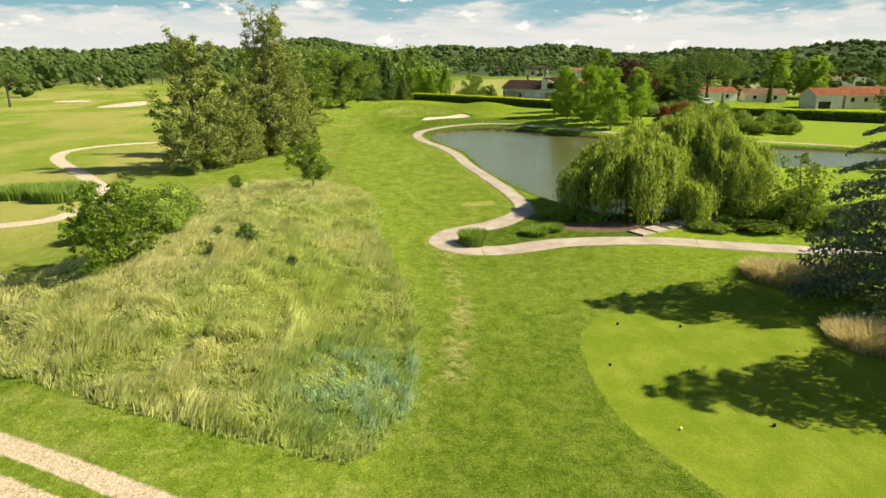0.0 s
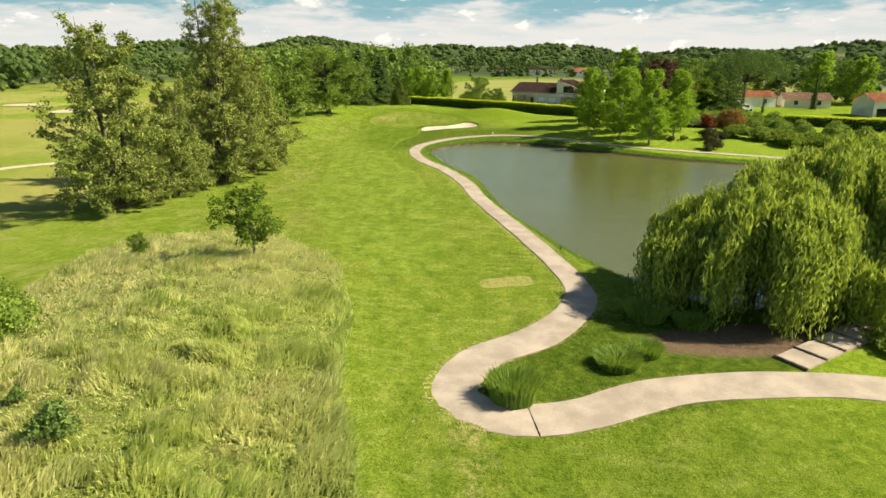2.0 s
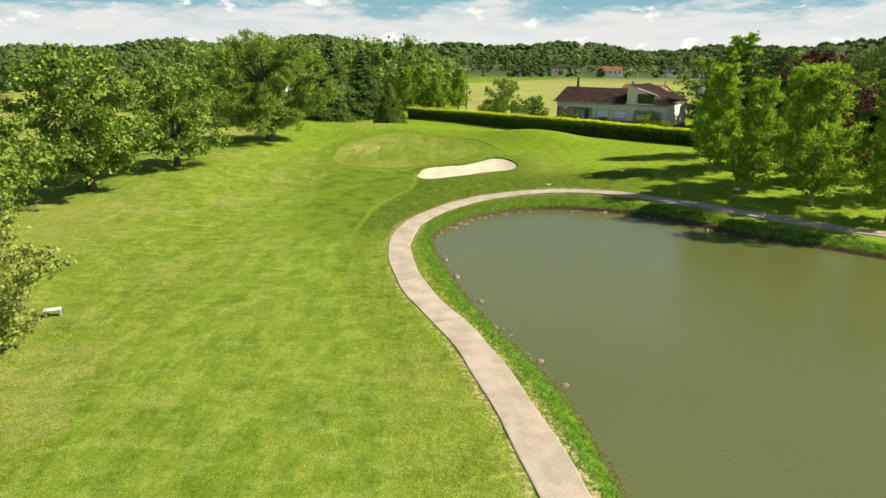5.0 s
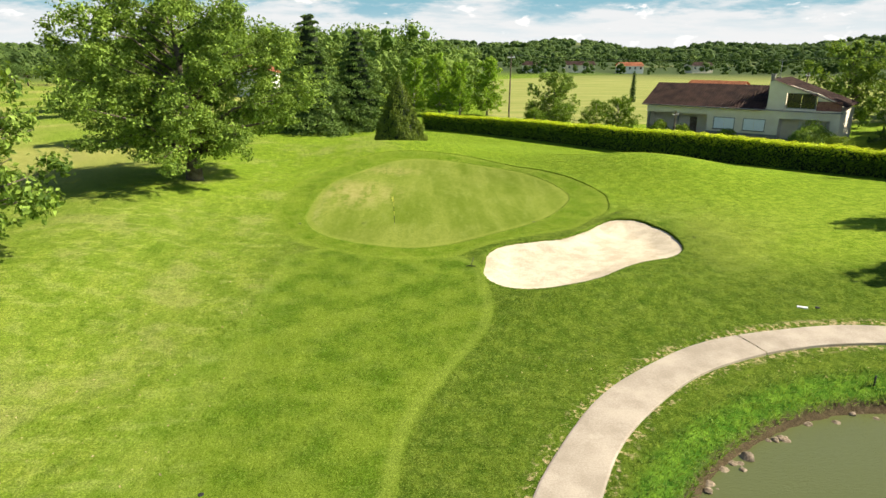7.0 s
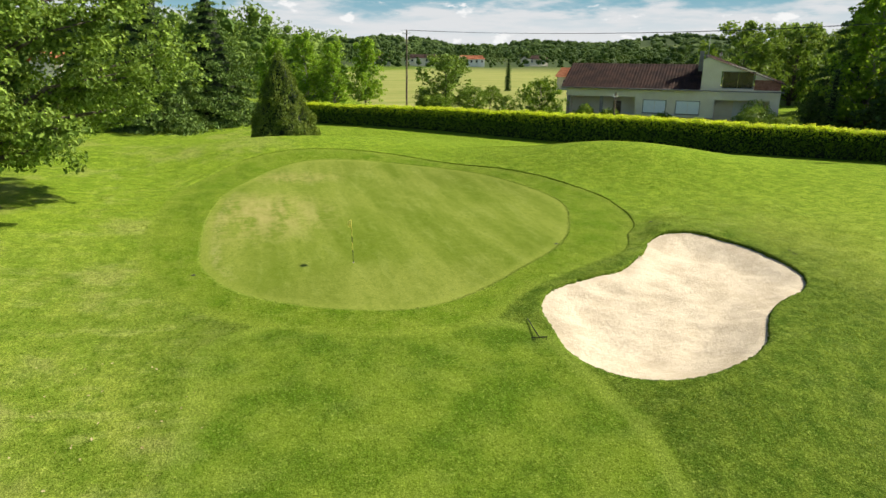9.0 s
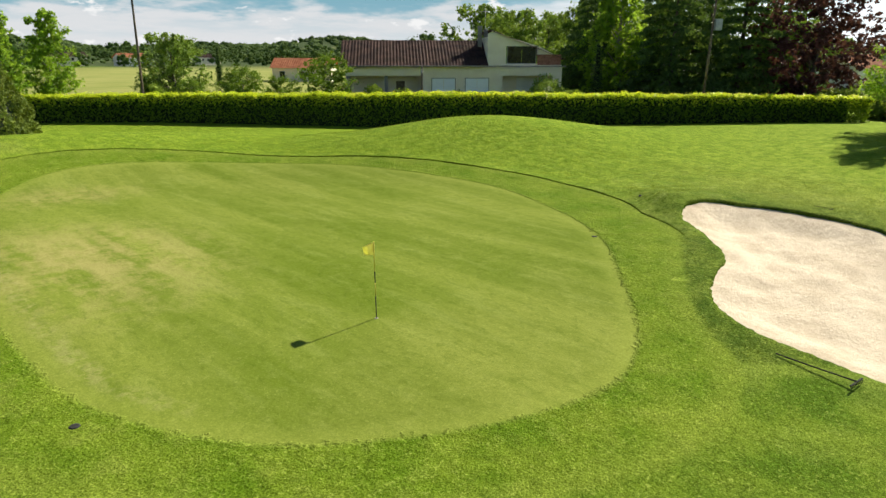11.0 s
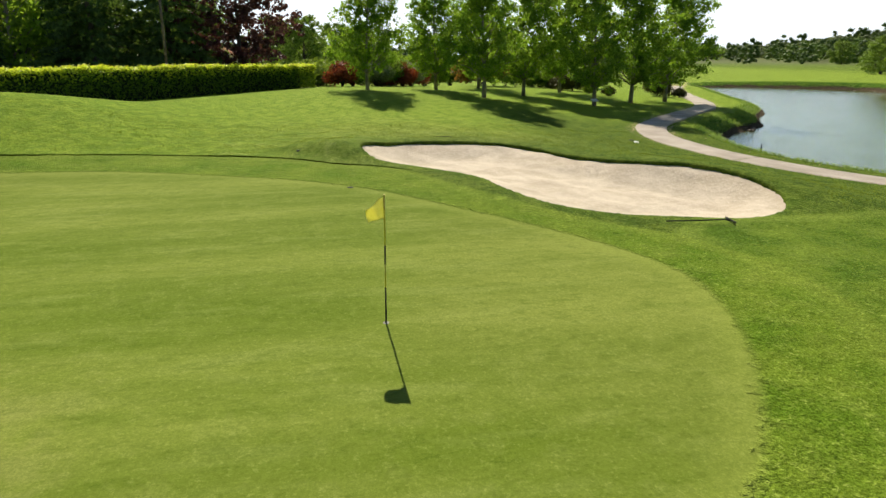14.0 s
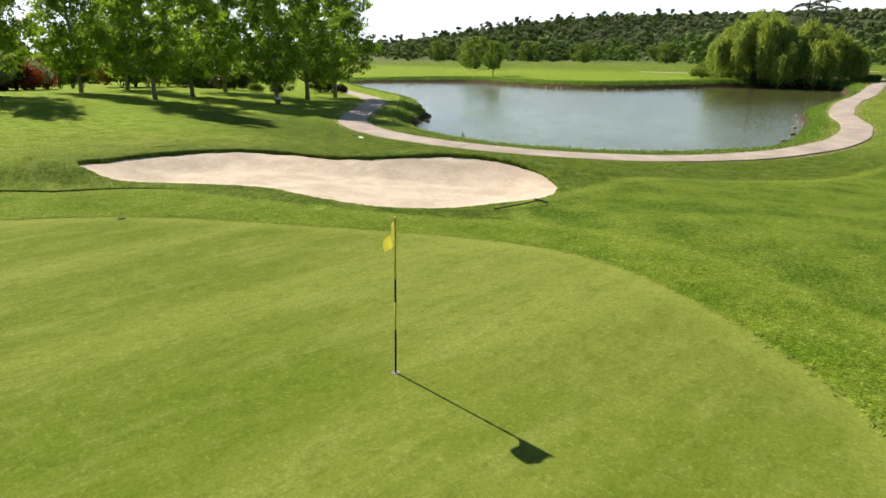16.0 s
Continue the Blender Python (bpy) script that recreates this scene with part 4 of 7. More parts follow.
    vv, ff = leaf_quads(places, size, rng, 1.25 * jog + np.array([0.0, 0.0, 0.9]), 0.0, 0.66)
    part_mesh("crown", mesh_of("crown", vv, ff, leaf), root)
    return root


def conifer(name, height, width, count, size, leaf, seed, label, tiers=16, bare=0.04, tip=1.0, gap=0.5, solid=True):
    """Whorls of drooping boughs set with short sprays round a straight trunk."""
    rng = np.random.default_rng(seed)
    root = tagged(new(name), label, "conifer")
    bm = bmesh.new()
    tube(bm, [(0, 0, -0.3), (0, 0, height * 0.5), (0, 0, height * 0.97)], [height * 0.02, height * 0.013, 0.02], 8)
    lines = []
    for k in range(tiers):
        u = (k + 0.3) / tiers
        reach = width / 2 * (1 - u) ** tip * rng.uniform(0.85, 1.1) + 0.15
        for b in range(max(4, int(9 * (1 - 0.5 * u)))):
            a = b * 2 * math.pi / max(4, int(9 * (1 - 0.5 * u))) + k * 1.1 + rng.normal(0, 0.2)
            z = height * (bare + (1 - bare) * u) + rng.normal(0, 0.12)
            l = reach * rng.uniform(0.75, 1.1)
            end = np.array([l * math.cos(a), l * math.sin(a), z - 0.16 * l])
            lines.append((np.array([0, 0, z]), end, l))
            if b % 2 == 0:
                tube(bm, [(0, 0, z), end * np.array([0.5, 0.5, 1]) + np.array([0, 0, 0.09 * l]), end], [0.02 + 0.012 * l, 0.02 + 0.006 * l, 0.01], 5)
    part("trunk", bm, BARK, root)
    w = np.array([l for _, _, l in lines])
    k = rng.choice(len(lines), count, p=w / w.sum())
    s = rng.random(count) ** 0.6
    a, b, l = np.array([q[0] for q in lines])[k], np.array([q[1] for q in lines])[k], w[k]
    p = a + (b - a) * s[:, None]
    p[:, 2] += 0.10 * l * np.sin(s * math.pi) - 0.1 * rng.random(count) * l * gap
    side = np.stack([-(b - a)[:, 1], (b - a)[:, 0], np.zeros(count)], 1) / l[:, None]
    p += side * (rng.normal(0, 0.22, count) * l * (1.15 - 0.6 * s))[:, None]
    v, f = leaf_quads(p, size, rng, None, 0.6, 0.45, 0.35)
    part_mesh("crown", mesh_of("crown", v, f, leaf), root)
    # dark cone round the trunk stands in for shade between the boughs
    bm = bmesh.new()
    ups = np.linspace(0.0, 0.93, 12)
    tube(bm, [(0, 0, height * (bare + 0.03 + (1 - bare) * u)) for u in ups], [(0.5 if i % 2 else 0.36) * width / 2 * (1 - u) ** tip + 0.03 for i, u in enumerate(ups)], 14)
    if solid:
        part("inner_shade", bm, SHADE_CORE, root)
    return root


def cone_tree(name, height, width, count, size, leaf, seed, label):
    """A dense cone of short upright sprays over a near-black core painted as inner shade."""
    rng = np.random.default_rng(seed)
    root = tagged(new(name), label, "conifer")
    part("trunk", tube(bmesh.new(), [(0, 0, -0.3), (0, 0, height * 0.4)], [0.22, 0.15], 8), BARK, root)
    u = 1 - np.sqrt(rng.random(count))
    a = rng.uniform(0, 2 * math.pi, count)
    r = width / 2 * (1 - u) ** 0.85 * smooth(-0.25, 0.10, u) * (1 + 0.10 * np.sin(5 * a + 9 * u) + 0.08 * np.sin(11 * a - 17 * u) + 0.06 * np.sin(30 * u + 3 * a)) * (1 - 0.16 * rng.random(count) ** 2)
    p = np.stack([r * np.cos(a), r * np.sin(a), 0.1 + height * u + rng.normal(0, 0.12, count)], 1)
    v, f = leaf_quads(p, size, rng, np.stack([np.cos(a), np.sin(a), np.full(count, 0.4)], 1), 0.1, 0.45, -0.5)
    part_mesh("crown", mesh_of("crown", v, f, leaf), root)
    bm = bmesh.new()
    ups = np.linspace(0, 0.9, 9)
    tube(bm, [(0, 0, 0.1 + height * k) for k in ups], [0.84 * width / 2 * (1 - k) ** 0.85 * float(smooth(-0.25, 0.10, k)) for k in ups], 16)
    part("inner_shade", bm, SHADE_CORE, root)
    return root


def shrub(name, width, depth, height, count, size, leaf, seed, label, category="shrub", lumps=14, shell=0.5):
    """A bush: short stems and a lumpy mass of leaves down to the ground."""
    rng = np.random.default_rng(seed)
    root = tagged(new(name), label, category)
    bm = bmesh.new()
    centres, radii = [], []
    for k in range(lumps):
        a, r = k * 2.39996, math.sqrt((k + 0.5) / lumps)
        x, y = 0.36 * width * r * math.cos(a), 0.36 * depth * r * math.sin(a)
        z = height * (0.62 - 0.3 * r**2) * rng.uniform(0.7, 1.15)
        centres.append((x, y, z))
        radii.append(min(0.42 * height, 0.3 * min(width, depth)) * rng.uniform(0.75, 1.2))
        if k < 6:
            tube(bm, [(0.1 * x, 0.1 * y, -0.15), (0.6 * x, 0.6 * y, 0.5 * z), (x, y, z)], [0.05, 0.035, 0.012], 5)
    part("stem", bm, BARK, root)
    part_mesh("crown", crown_mesh("crown", centres, radii, count, size, leaf, seed + 1, shell=shell, core=0.55), root)
    return root


def tuft(name, width, height, count, leaf, seed, label, spread=0.35, category="grass clump"):
    """Long arching blades out of one foot."""
    rng = np.random.default_rng(seed)
    a, r = rng.uniform(0, 2 * math.pi, count), np.sqrt(rng.random(count)) * width * 0.4
    foot = np.stack([r * np.cos(a), r * np.sin(a), np.full(count, -0.05)], 1)
    h = height * rng.uniform(0.55, 1.1, count)
    way = np.stack([np.cos(a), np.sin(a)], 1) * (spread * h * rng.uniform(0.2, 1.2, count))[:, None] + rng.normal(0, 0.06, (count, 2)) * height
    v, f = blades(foot, h, way, 0.035 * (0.6 + height * 0.4), rng)
    ob = part_mesh(name, mesh_of(name, v, f, leaf))
    return tagged(ob, label, category)


def blades(foot, h, way, wide, rng):
    n = len(foot)
    t = rng.uniform(0, 2 * math.pi, n)
    side = np.stack([np.cos(t), np.sin(t), np.zeros(n)], 1) * wide * rng.uniform(0.6, 1.4, n)[:, None]
    mid = foot + np.column_stack([way * 0.3, h * 0.6])
    tip = foot + np.column_stack([way, h])
    v = np.stack([foot - side, foot + side, mid + side * 0.8, mid - side * 0.8, tip], 1).reshape(-1, 3)
    i = np.arange(n)[:, None] * 5
    f = np.concatenate([i + [0, 1, 2], i + [0, 2, 3], i + [3, 2, 4]])
    return v, f


def put(thing, x, y, turn=0.0, scale=1.0, dz=0.0, tall=None):
    thing.matrix_basis = Matrix.Translation(at_ground(x, y, dz)) @ pose(0, 0, 0, 0, 0, turn) @ Matrix.Diagonal((scale, scale, tall or scale, 1))
    return thing


def again(thing, x, y, turn=0.0, scale=1.0, tall=None, label="", group=""):
    c = copy_thing(thing, Matrix.Identity(4))
    put(c, x, y, turn, scale, 0.0, tall)
    return tagged(c, label, "", group)


poplar_shape = lambda u: (0.80 + 0.35 * math.sin(math.pi * min(u * 1.5, 1))) * (1 - 0.72 * u**1.7)
oak_shape = lambda u: math.sqrt(max(0.05, 1 - (1.55 * u - 0.62) ** 2))
plane_shape = lambda u: min(1.0, 0.62 + 1.9 * u) * (1 - 0.86 * max(0.0, u - 0.18) ** 1.15)
round_shape = lambda u: math.sqrt(max(0.06, 1 - (2 * u - 0.9) ** 2 * 0.8))

# the poplar row
poplar = put(leafy_tree("poplar_tree", 30, 12.5, 0.8, 52000, 0.29, POPLAR_LEAF, BARK, 11, poplar_shape, "tall grey-green poplar with several stems and open boughs", boughs=110, rise=1.1, twig=0.24, tuft=0.50, stems=4, trunk_r=0.32, bare_top=0.22), -21.5, -71.5)
tagged(poplar, group="poplar row")
poplar_low = put(leafy_tree("poplar_tree", 22.5, 13.0, 0.8, 46000, 0.29, POPLAR_LEAF, BARK, 12, poplar_shape, "broad grey-green poplar with leafy boughs to the ground", boughs=90, rise=0.95, twig=0.24, tuft=0.50, stems=3, trunk_r=0.28, bare_top=0.12), -27.3, -89.2)
tagged(poplar_low, group="poplar row")
again(poplar_low, -19.4, -62.2, 100, 0.9, label="broad poplar with leaves down to its foot", group="poplar row")
again(poplar_low, -24.0, -82.0, 210, 0.55, 0.70, label="slender young poplar with a leafy foot", group="poplar row")
for k, (x, y, s) in enumerate(((-22.3, -77.5, 1.0), (-18.2, -57.6, 0.8), (-25.2, -85.5, 0.7))):
    if k == 0:
        sucker = put(shrub("poplar_bush", 3.2, 3.2, 3.0, 2600, 0.26, POPLAR_LEAF, 21, "low leafy bush under the poplars"), x, y)
    else:
        again(sucker, x, y, 80 * k, s)

garden_oak = leafy_tree("garden_tree", 16.5, 16.5, 1.2, 7000, 0.72, OAK_LEAF, BARK, 33, oak_shape, "round dark green garden tree", boughs=50, rise=0.5, twig=0.24, tuft=0.85, twigs=0.9, trunk_r=0.42)
# oaks by the green
oak = put(leafy_tree("oak_tree", 16.2, 19.4, 3.0, 96000, 0.27, OAK_LEAF, BARK, 31, oak_shape, "broad spreading oak with dark dense crown", boughs=84, rise=0.42, twig=0.22, tuft=0.62, trunk_r=0.62), -18.8, 10.8)
tagged(oak, group="oaks by the green")
field_oak = put(leafy_tree("oak_tree", 11.5, 12.0, 2.0, 17000, 0.36, OAK_LEAF, BARK, 32, oak_shape, "spreading oak casting shade on the fairway edge", boughs=60, rise=0.42, twig=0.22, tuft=0.55, trunk_r=0.36), -24.6, -13.2)
tagged(field_oak, group="oaks by the green")
again(field_oak, -30.5, -23, 250, 1.25, 1.28, label="dark oak among the row beside the fairway", group="oaks by the green")
again(field_oak, -33.5, -38, 130, 1.15, 1.2, label="dark oak behind the poplar row", group="oaks by the green")
again(garden_oak, -34, 38.5, 40, 0.62, None, label="oak with round dark crown", group="oaks by the green")

put(garden_oak, 98, 64, 0, 0.75)
# conifers behind the green
spruce = put(conifer("spruce_tree", 17.5, 13.0, 26000, 0.48, CONIFER_LEAF, 41, "dark green spruce with layered drooping boughs", 19, 0.02, 0.74), -15, 53, 0, 1.22, 0.0, 1.0)
again(spruce, -8.5, 58, 70, 1.05, 0.9, label="olive-green spruce with a ragged outline")
thuja = put(cone_tree("thuja_tree", 8.8, 7.0, 18000, 0.26, THUJA_LEAF, 43, "dense cone-shaped thuja, yellow-green in the sun"), -1.1, 38.6)
again(spruce, -24, 60, 150, 0.7, label="small spruce behind the green")

# planes by the pond
plane = put(leafy_tree("plane_tree", 14.2, 8.2, 2.1, 24000, 0.25, PLANE_LEAF, PALE_BARK, 51, plane_shape, "young plane tree with bright green conical crown", boughs=78, rise=0.75, twig=0.26, tuft=0.42, trunk_r=0.17), 51.8, -35.2)
tagged(plane, group="planes by the pond")
for k, (x, y, s, h) in enumerate(((47.6, -4.0, 0.74, 0.85), (54.5, -11.3, 0.80, 0.88), (44.3, -13.5, 0.84, 0.92), (64.5, -18.4, 0.80, 0.85), (51.6, -19.7, 0.88, 0.95), (60.0, -26.7, 0.90, 0.95), (43.8, -23.4, 0.80, 0.88), (47.7, -29.0, 1.0, 1.0))):
    again(plane, x, y, 50 + 77 * k, s, h, group="planes by the pond")

far_plane = put(leafy_tree("plane_tree", 14.2, 8.6, 1.4, 6500, 0.46, PLANE_LEAF, PALE_BARK, 52, plane_shape, "tall bright green tree behind the house", boughs=56, rise=0.75, twig=0.26, tuft=0.5, twigs=1.0, trunk_r=0.2), 67, 31, 20, 1.3)

# wild tree and bushes west of the meadow
meadow_tree = put(leafy_tree("maple_tree", 6.6, 7.4, 0.3, 9500, 0.26, YOUNG_LEAF, BARK, 61, round_shape, "bushy young maple with leaves to the ground", boughs=44, rise=0.6, twig=0.34, tuft=0.24, stems=2, trunk_r=0.1), -16.8, -141)
sapling = put(leafy_tree("sapling", 5.6, 4.6, 1.5, 5200, 0.23, YOUNG_LEAF, PALE_BARK, 62, round_shape, "young tree with light trunk in meadow grass", boughs=34, rise=0.65, twig=0.28, tuft=0.32, trunk_r=0.09), -6.4, -111.6)
again(sapling, -16.3, -110, 40, 0.36, label="small leafy sapling at the meadow edge")
berry = put(shrub("viburnum_bush", 6.5, 5.5, 4.4, 7000, 0.24, OAK_LEAF, 63, "dark rounded bush with yellow-tipped shoots"), -17.6, -127.6)
again(berry, -16.4, -132.2, 120, 0.85, label="broad olive-green bush beside the meadow")
again(berry, -22.5, -131, 220, 0.8, label="dark bush behind the meadow")
small_bush = put(shrub("meadow_shrub", 1.7, 1.7, 2.1, 1100, 0.17, CONIFER_LEAF, 64, "small dark green shrub standing in long grass", lumps=9), -6.9, -139.1)
again(small_bush, -8.9, -141.6, 50, 0.5)
again(small_bush, -2.2, -143.8, 90, 0.55)
again(small_bush, -10.2, -136, 20, 0.45)


# ---- willows ----
def willow(height, width, bundles, seed, label):
    """Boughs arch up and over; bundles of long shoots hang from them in tassels."""
    rng = np.random.default_rng(seed)
    root = tagged(new("weeping_willow"), label, "tree")
    bm = bmesh.new()
    tube(bm, [(0, 0, -0.6), (0.1, 0, height * 0.12), (0, 0.1, height * 0.3)], [0.6, 0.45, 0.34], 10)
    arcs = []
    for k in range(46):
        a = k * 2.39996 + rng.normal(0, 0.25)
        r = width * 0.5 * math.sqrt((k + 0.7) / 46) * rng.uniform(0.86, 1.08)
        peak = height * (1.0 - 0.42 * (r / (width * 0.5)) ** 1.6) * rng.uniform(0.86, 1.06)
        d = np.array([math.cos(a), math.sin(a), 0])
        fork, top, end = np.array([0, 0, height * 0.2]), d * r * 0.55 + np.array([0, 0, peak * 1.18]), d * r + np.array([0, 0, peak * 0.74])
        arcs.append((fork, top, end))
        if k % 2:
            s = (0.0, 0.3, 0.6, 0.9)
            tube(bm, [tuple(fork * (1 - v) ** 2 + 2 * top * v * (1 - v) + end * v * v) for v in s], [0.22, 0.14, 0.08, 0.03], 6)
    part("trunk", bm, BARK, root)
    arcs = np.array(arcs)
    share = 0.3 + np.linalg.norm(arcs[:, 2, :2], axis=1)
    k = rng.choice(len(arcs), bundles, p=share / share.sum())
    v = (0.45 + 0.57 * rng.random(bundles) ** 0.8)[:, None]
    hold = arcs[k, 0] * (1 - v) ** 2 + 2 * arcs[k, 1] * v * (1 - v) + arcs[k, 2] * v * v
    hold[:, :2] += rng.normal(0, 0.45, (bundles, 2))
    hold[:, 2] += rng.normal(0, 0.25, bundles)
    rim = np.linalg.norm(hold[:, :2], axis=1) / (width * 0.5)
    fall = np.minimum(hold[:, 2] * rng.uniform(0.34, 0.88, bundles) * (0.7 + 0.5 * rim), hold[:, 2] - rng.uniform(0.7, 2.6, bundles))
    per, n = 8, 10
    i = np.repeat(np.arange(bundles), per)
    first = hold[i] + rng.normal(0, 0.17, (len(i), 3))
    out = hold[i][:, :2] / (np.linalg.norm(hold[i][:, :2], axis=1)[:, None] + 0.3) + rng.normal(0, 0.35, (len(i), 2))
    length = fall[i] * rng.uniform(0.65, 1.12, len(i))
    s = np.linspace(0, 1, n)[None, :]
    p = np.repeat(first[:, None, :], n, 1)
    p[:, :, :2] += out[:, None, :] * (0.75 * (1 - (1 - s) ** 2.2))[:, :, None] * (1 - 0.35 * s)[:, :, None]
    p[:, :, 2] += 0.30 * np.sin(np.minimum(s * 5, math.pi)) - length[:, None] * s**1.2
    p = p.reshape(-1, 3) + rng.normal(0, 0.07, (len(i) * n, 3))
    face = rng.normal(size=(len(p), 3)) * np.array([1, 1, 0.5])
    face[:, :2] += 0.6 * np.repeat(out, n, 0)
    face[:, 2] += 0.35
    face /= np.linalg.norm(face, axis=1)[:, None]
    down = np.array([0, 0, -1.0]) + rng.normal(0, 0.33, (len(p), 3))
    down /= np.linalg.norm(down, axis=1)[:, None]
    side = np.cross(face, down)
    half, w = 0.20 * rng.uniform(0.6, 1.3, (len(p), 1)) + 0.02 * np.repeat(length, n)[:, None], 0.066
    q = np.stack([p - down * half, p + side * w, p + down * half, p - side * w], 1).reshape(-1, 3)
    part_mesh("crown", mesh_of("crown", q, np.arange(len(q)).reshape(-1, 4), WILLOW_LEAF), root)
    return root


willow_a = put(willow(13.6, 16.5, 1250, 71, "weeping willow with long yellow-green curtains by the water"), 39.4, -116.2)
tagged(willow_a, group="willows at the pond")
again(willow_a, 31.2, -118.6, 140, 1.02, 0.93, group="willows at the pond")

# cedars beside the tee
cedar = put(conifer("blue_cedar", 19.5, 16, 30000, 0.34, CEDAR_LEAF, 81, "blue-grey cedar with wide layered boughs beside the tee", 13, 0.03, 0.75, 0.35, False), 41.8, -147.3)
again(cedar, 42.2, -159.6, 75, 1.0, label="tall blue-grey cedar throwing its shadow over the tee")


# ---- hedge ----
def hedge(line, top, width, count, size, leaf, seed, label, shoots=None):
    """A clipped hedge whose top keeps one level over uneven ground."""
    rng = np.random.default_rng(seed)
    root = tagged(new("hedge"), label, "hedge")
    p = spline(line, 10, False)
    run = np.concatenate([[0], np.cumsum(np.hypot(*np.diff(p, axis=0).T))])
    s = np.clip(rng.uniform(-1.2, run[-1] + 1.2, count), 0, run[-1])
    ends = (s <= 0) | (s >= run[-1])
    c = np.stack([np.interp(s, run, p[:, 0]), np.interp(s, run, p[:, 1])], 1)
    e = np.stack([np.interp(s + 0.5, run, p[:, 0]) - np.interp(s - 0.5, run, p[:, 0]), np.interp(s + 0.5, run, p[:, 1]) - np.interp(s - 0.5, run, p[:, 1])], 1)
    side = np.stack([-e[:, 1], e[:, 0]], 1) / np.hypot(*e.T)[:, None]
    foot = ground_height(c[:, 0], c[:, 1])
    height = top - foot
    k = rng.random(count)
    u = rng.uniform(-1, 1, count)
    across = np.where(k < 0.45, u, np.sign(u) * rng.uniform(0.86, 1.08, count)) * width / 2
    h = np.where(k < 0.45, height * rng.uniform(0.93, 1.07, count), height * rng.random(count) ** 0.8)
    h += 0.06 * np.sin(s * 0.47 + 2 * np.sin(s * 0.21)) + 0.06 * np.sin(s * 3.7 + 3 * np.sin(s * 0.33)) + rng.normal(0, 0.05, count)
    across = np.where(ends, u * width / 2, across)
    q = c + side * across[:, None]
    q[s <= 0] += rng.uniform(-0.2, 0.3, (np.sum(s <= 0), 1)) * (p[0] - p[1]) / np.hypot(*(p[0] - p[1]))
    q[s >= run[-1]] += rng.uniform(-0.2, 0.3, (np.sum(s >= run[-1]), 1)) * (p[-1] - p[-2]) / np.hypot(*(p[-1] - p[-2]))
    z = foot + h
    out = np.column_stack([side * np.where(k < 0.45, 0, np.sign(u))[:, None], np.where(k < 0.45, 1, 0.1)])
    side_on = (k >= 0.45) if shoots else (k >= 0.0)
    v, f = leaf_quads(np.column_stack([q, z])[side_on], size, rng, out[side_on] * 1.2, 0.0, 0.55)
    part_mesh("foliage", mesh_of("foliage", v, f, leaf), root)
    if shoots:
        # young leaves on top and upper sides, coloured as if sunlit
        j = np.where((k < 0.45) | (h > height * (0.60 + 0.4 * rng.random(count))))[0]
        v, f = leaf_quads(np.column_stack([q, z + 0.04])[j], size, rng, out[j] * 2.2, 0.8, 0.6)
        part_mesh("new_growth", mesh_of("new_growth", v, f, shoots), root, "yellow-green young growth in a sunlit tone")
    # near-black sheet under the leaves, put in as the hedge's inner shade
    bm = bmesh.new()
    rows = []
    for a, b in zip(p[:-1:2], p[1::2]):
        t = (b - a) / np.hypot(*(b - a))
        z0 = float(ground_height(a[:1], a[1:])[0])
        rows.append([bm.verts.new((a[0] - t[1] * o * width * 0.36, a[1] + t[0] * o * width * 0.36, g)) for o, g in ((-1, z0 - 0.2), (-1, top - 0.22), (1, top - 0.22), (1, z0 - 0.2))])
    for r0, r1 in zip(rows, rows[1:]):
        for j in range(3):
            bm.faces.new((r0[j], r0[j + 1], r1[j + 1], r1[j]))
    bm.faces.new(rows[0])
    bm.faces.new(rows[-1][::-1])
    part("inner_shade", bm, SHADE_CORE, root)
    return root


hedge([(2.5, 57), (13, 48.5), (24, 39), (33, 30.5), (41, 22.2), (48, 14), (53, 7.5), (57.5, 1.0)], 3.0, 1.8, 70000, 0.20, HEDGE_LEAF, 91, "long clipped laurel hedge, yellow-green on top", SUNLIT_NEW_LEAF)
hedge([(90, 6), (100, 2), (112, -5), (128, -14), (150, -26)], 1.7, 1.6, 14000, 0.28, HEDGE_LEAF, 92, "clipped laurel hedge along the far gardens", SUNLIT_NEW_LEAF)
photinia = put(shrub("photinia_bush", 4.2, 3.4, 3.0, 3200, 0.26, RED_LEAF, 93, "photinia bush with red young leaves"), 60.0, -2.4, 0, 0.95)
again(photinia, 79.0, -10.4, 60, 1.15, 1.15)
again(photinia, 73.6, -11.9, 200, 1.1, 1.15)
again(photinia, 66.5, -9.8, 120, 0.95, 1.0)
mixed = put(shrub("garden_bush", 5.5, 4.0, 3.0, 2700, 0.32, SHRUB_LEAF, 94, "mixed grey-green garden bush"), 64, 0.2)
for k, (x, y, s) in enumerate(((83.5, -6.5, 1.1), (87.5, -8.5, 1.15), (91.5, -10.5, 1.1), (67.5, 0.8, 1.25), (71, 1.5, 1.2), (74.5, 0.5, 1.2), (80.5, -0.5, 1.2), (84, 0.5, 1.15), (87.5, 1.5, 1.1), (66, 5, 1.2))):
    again(mixed, x, y, 70 * k + 20, s)
variegated = put(shrub("variegated_bush", 4.6, 3.8, 3.5, 4200, 0.27, leaves("variegated_leaf", (0.10, 0.14, 0.06), (0.42, 0.45, 0.28), 0.25), 104, "grey-green variegated bush in the shrub row"), 70.4, -11.2)
dark_bush = put(shrub("laurel_bush", 5.0, 4.2, 3.7, 3800, 0.28, OAK_LEAF, 105, "dark green broad bush in the shrub row"), 61.8, -3.6)
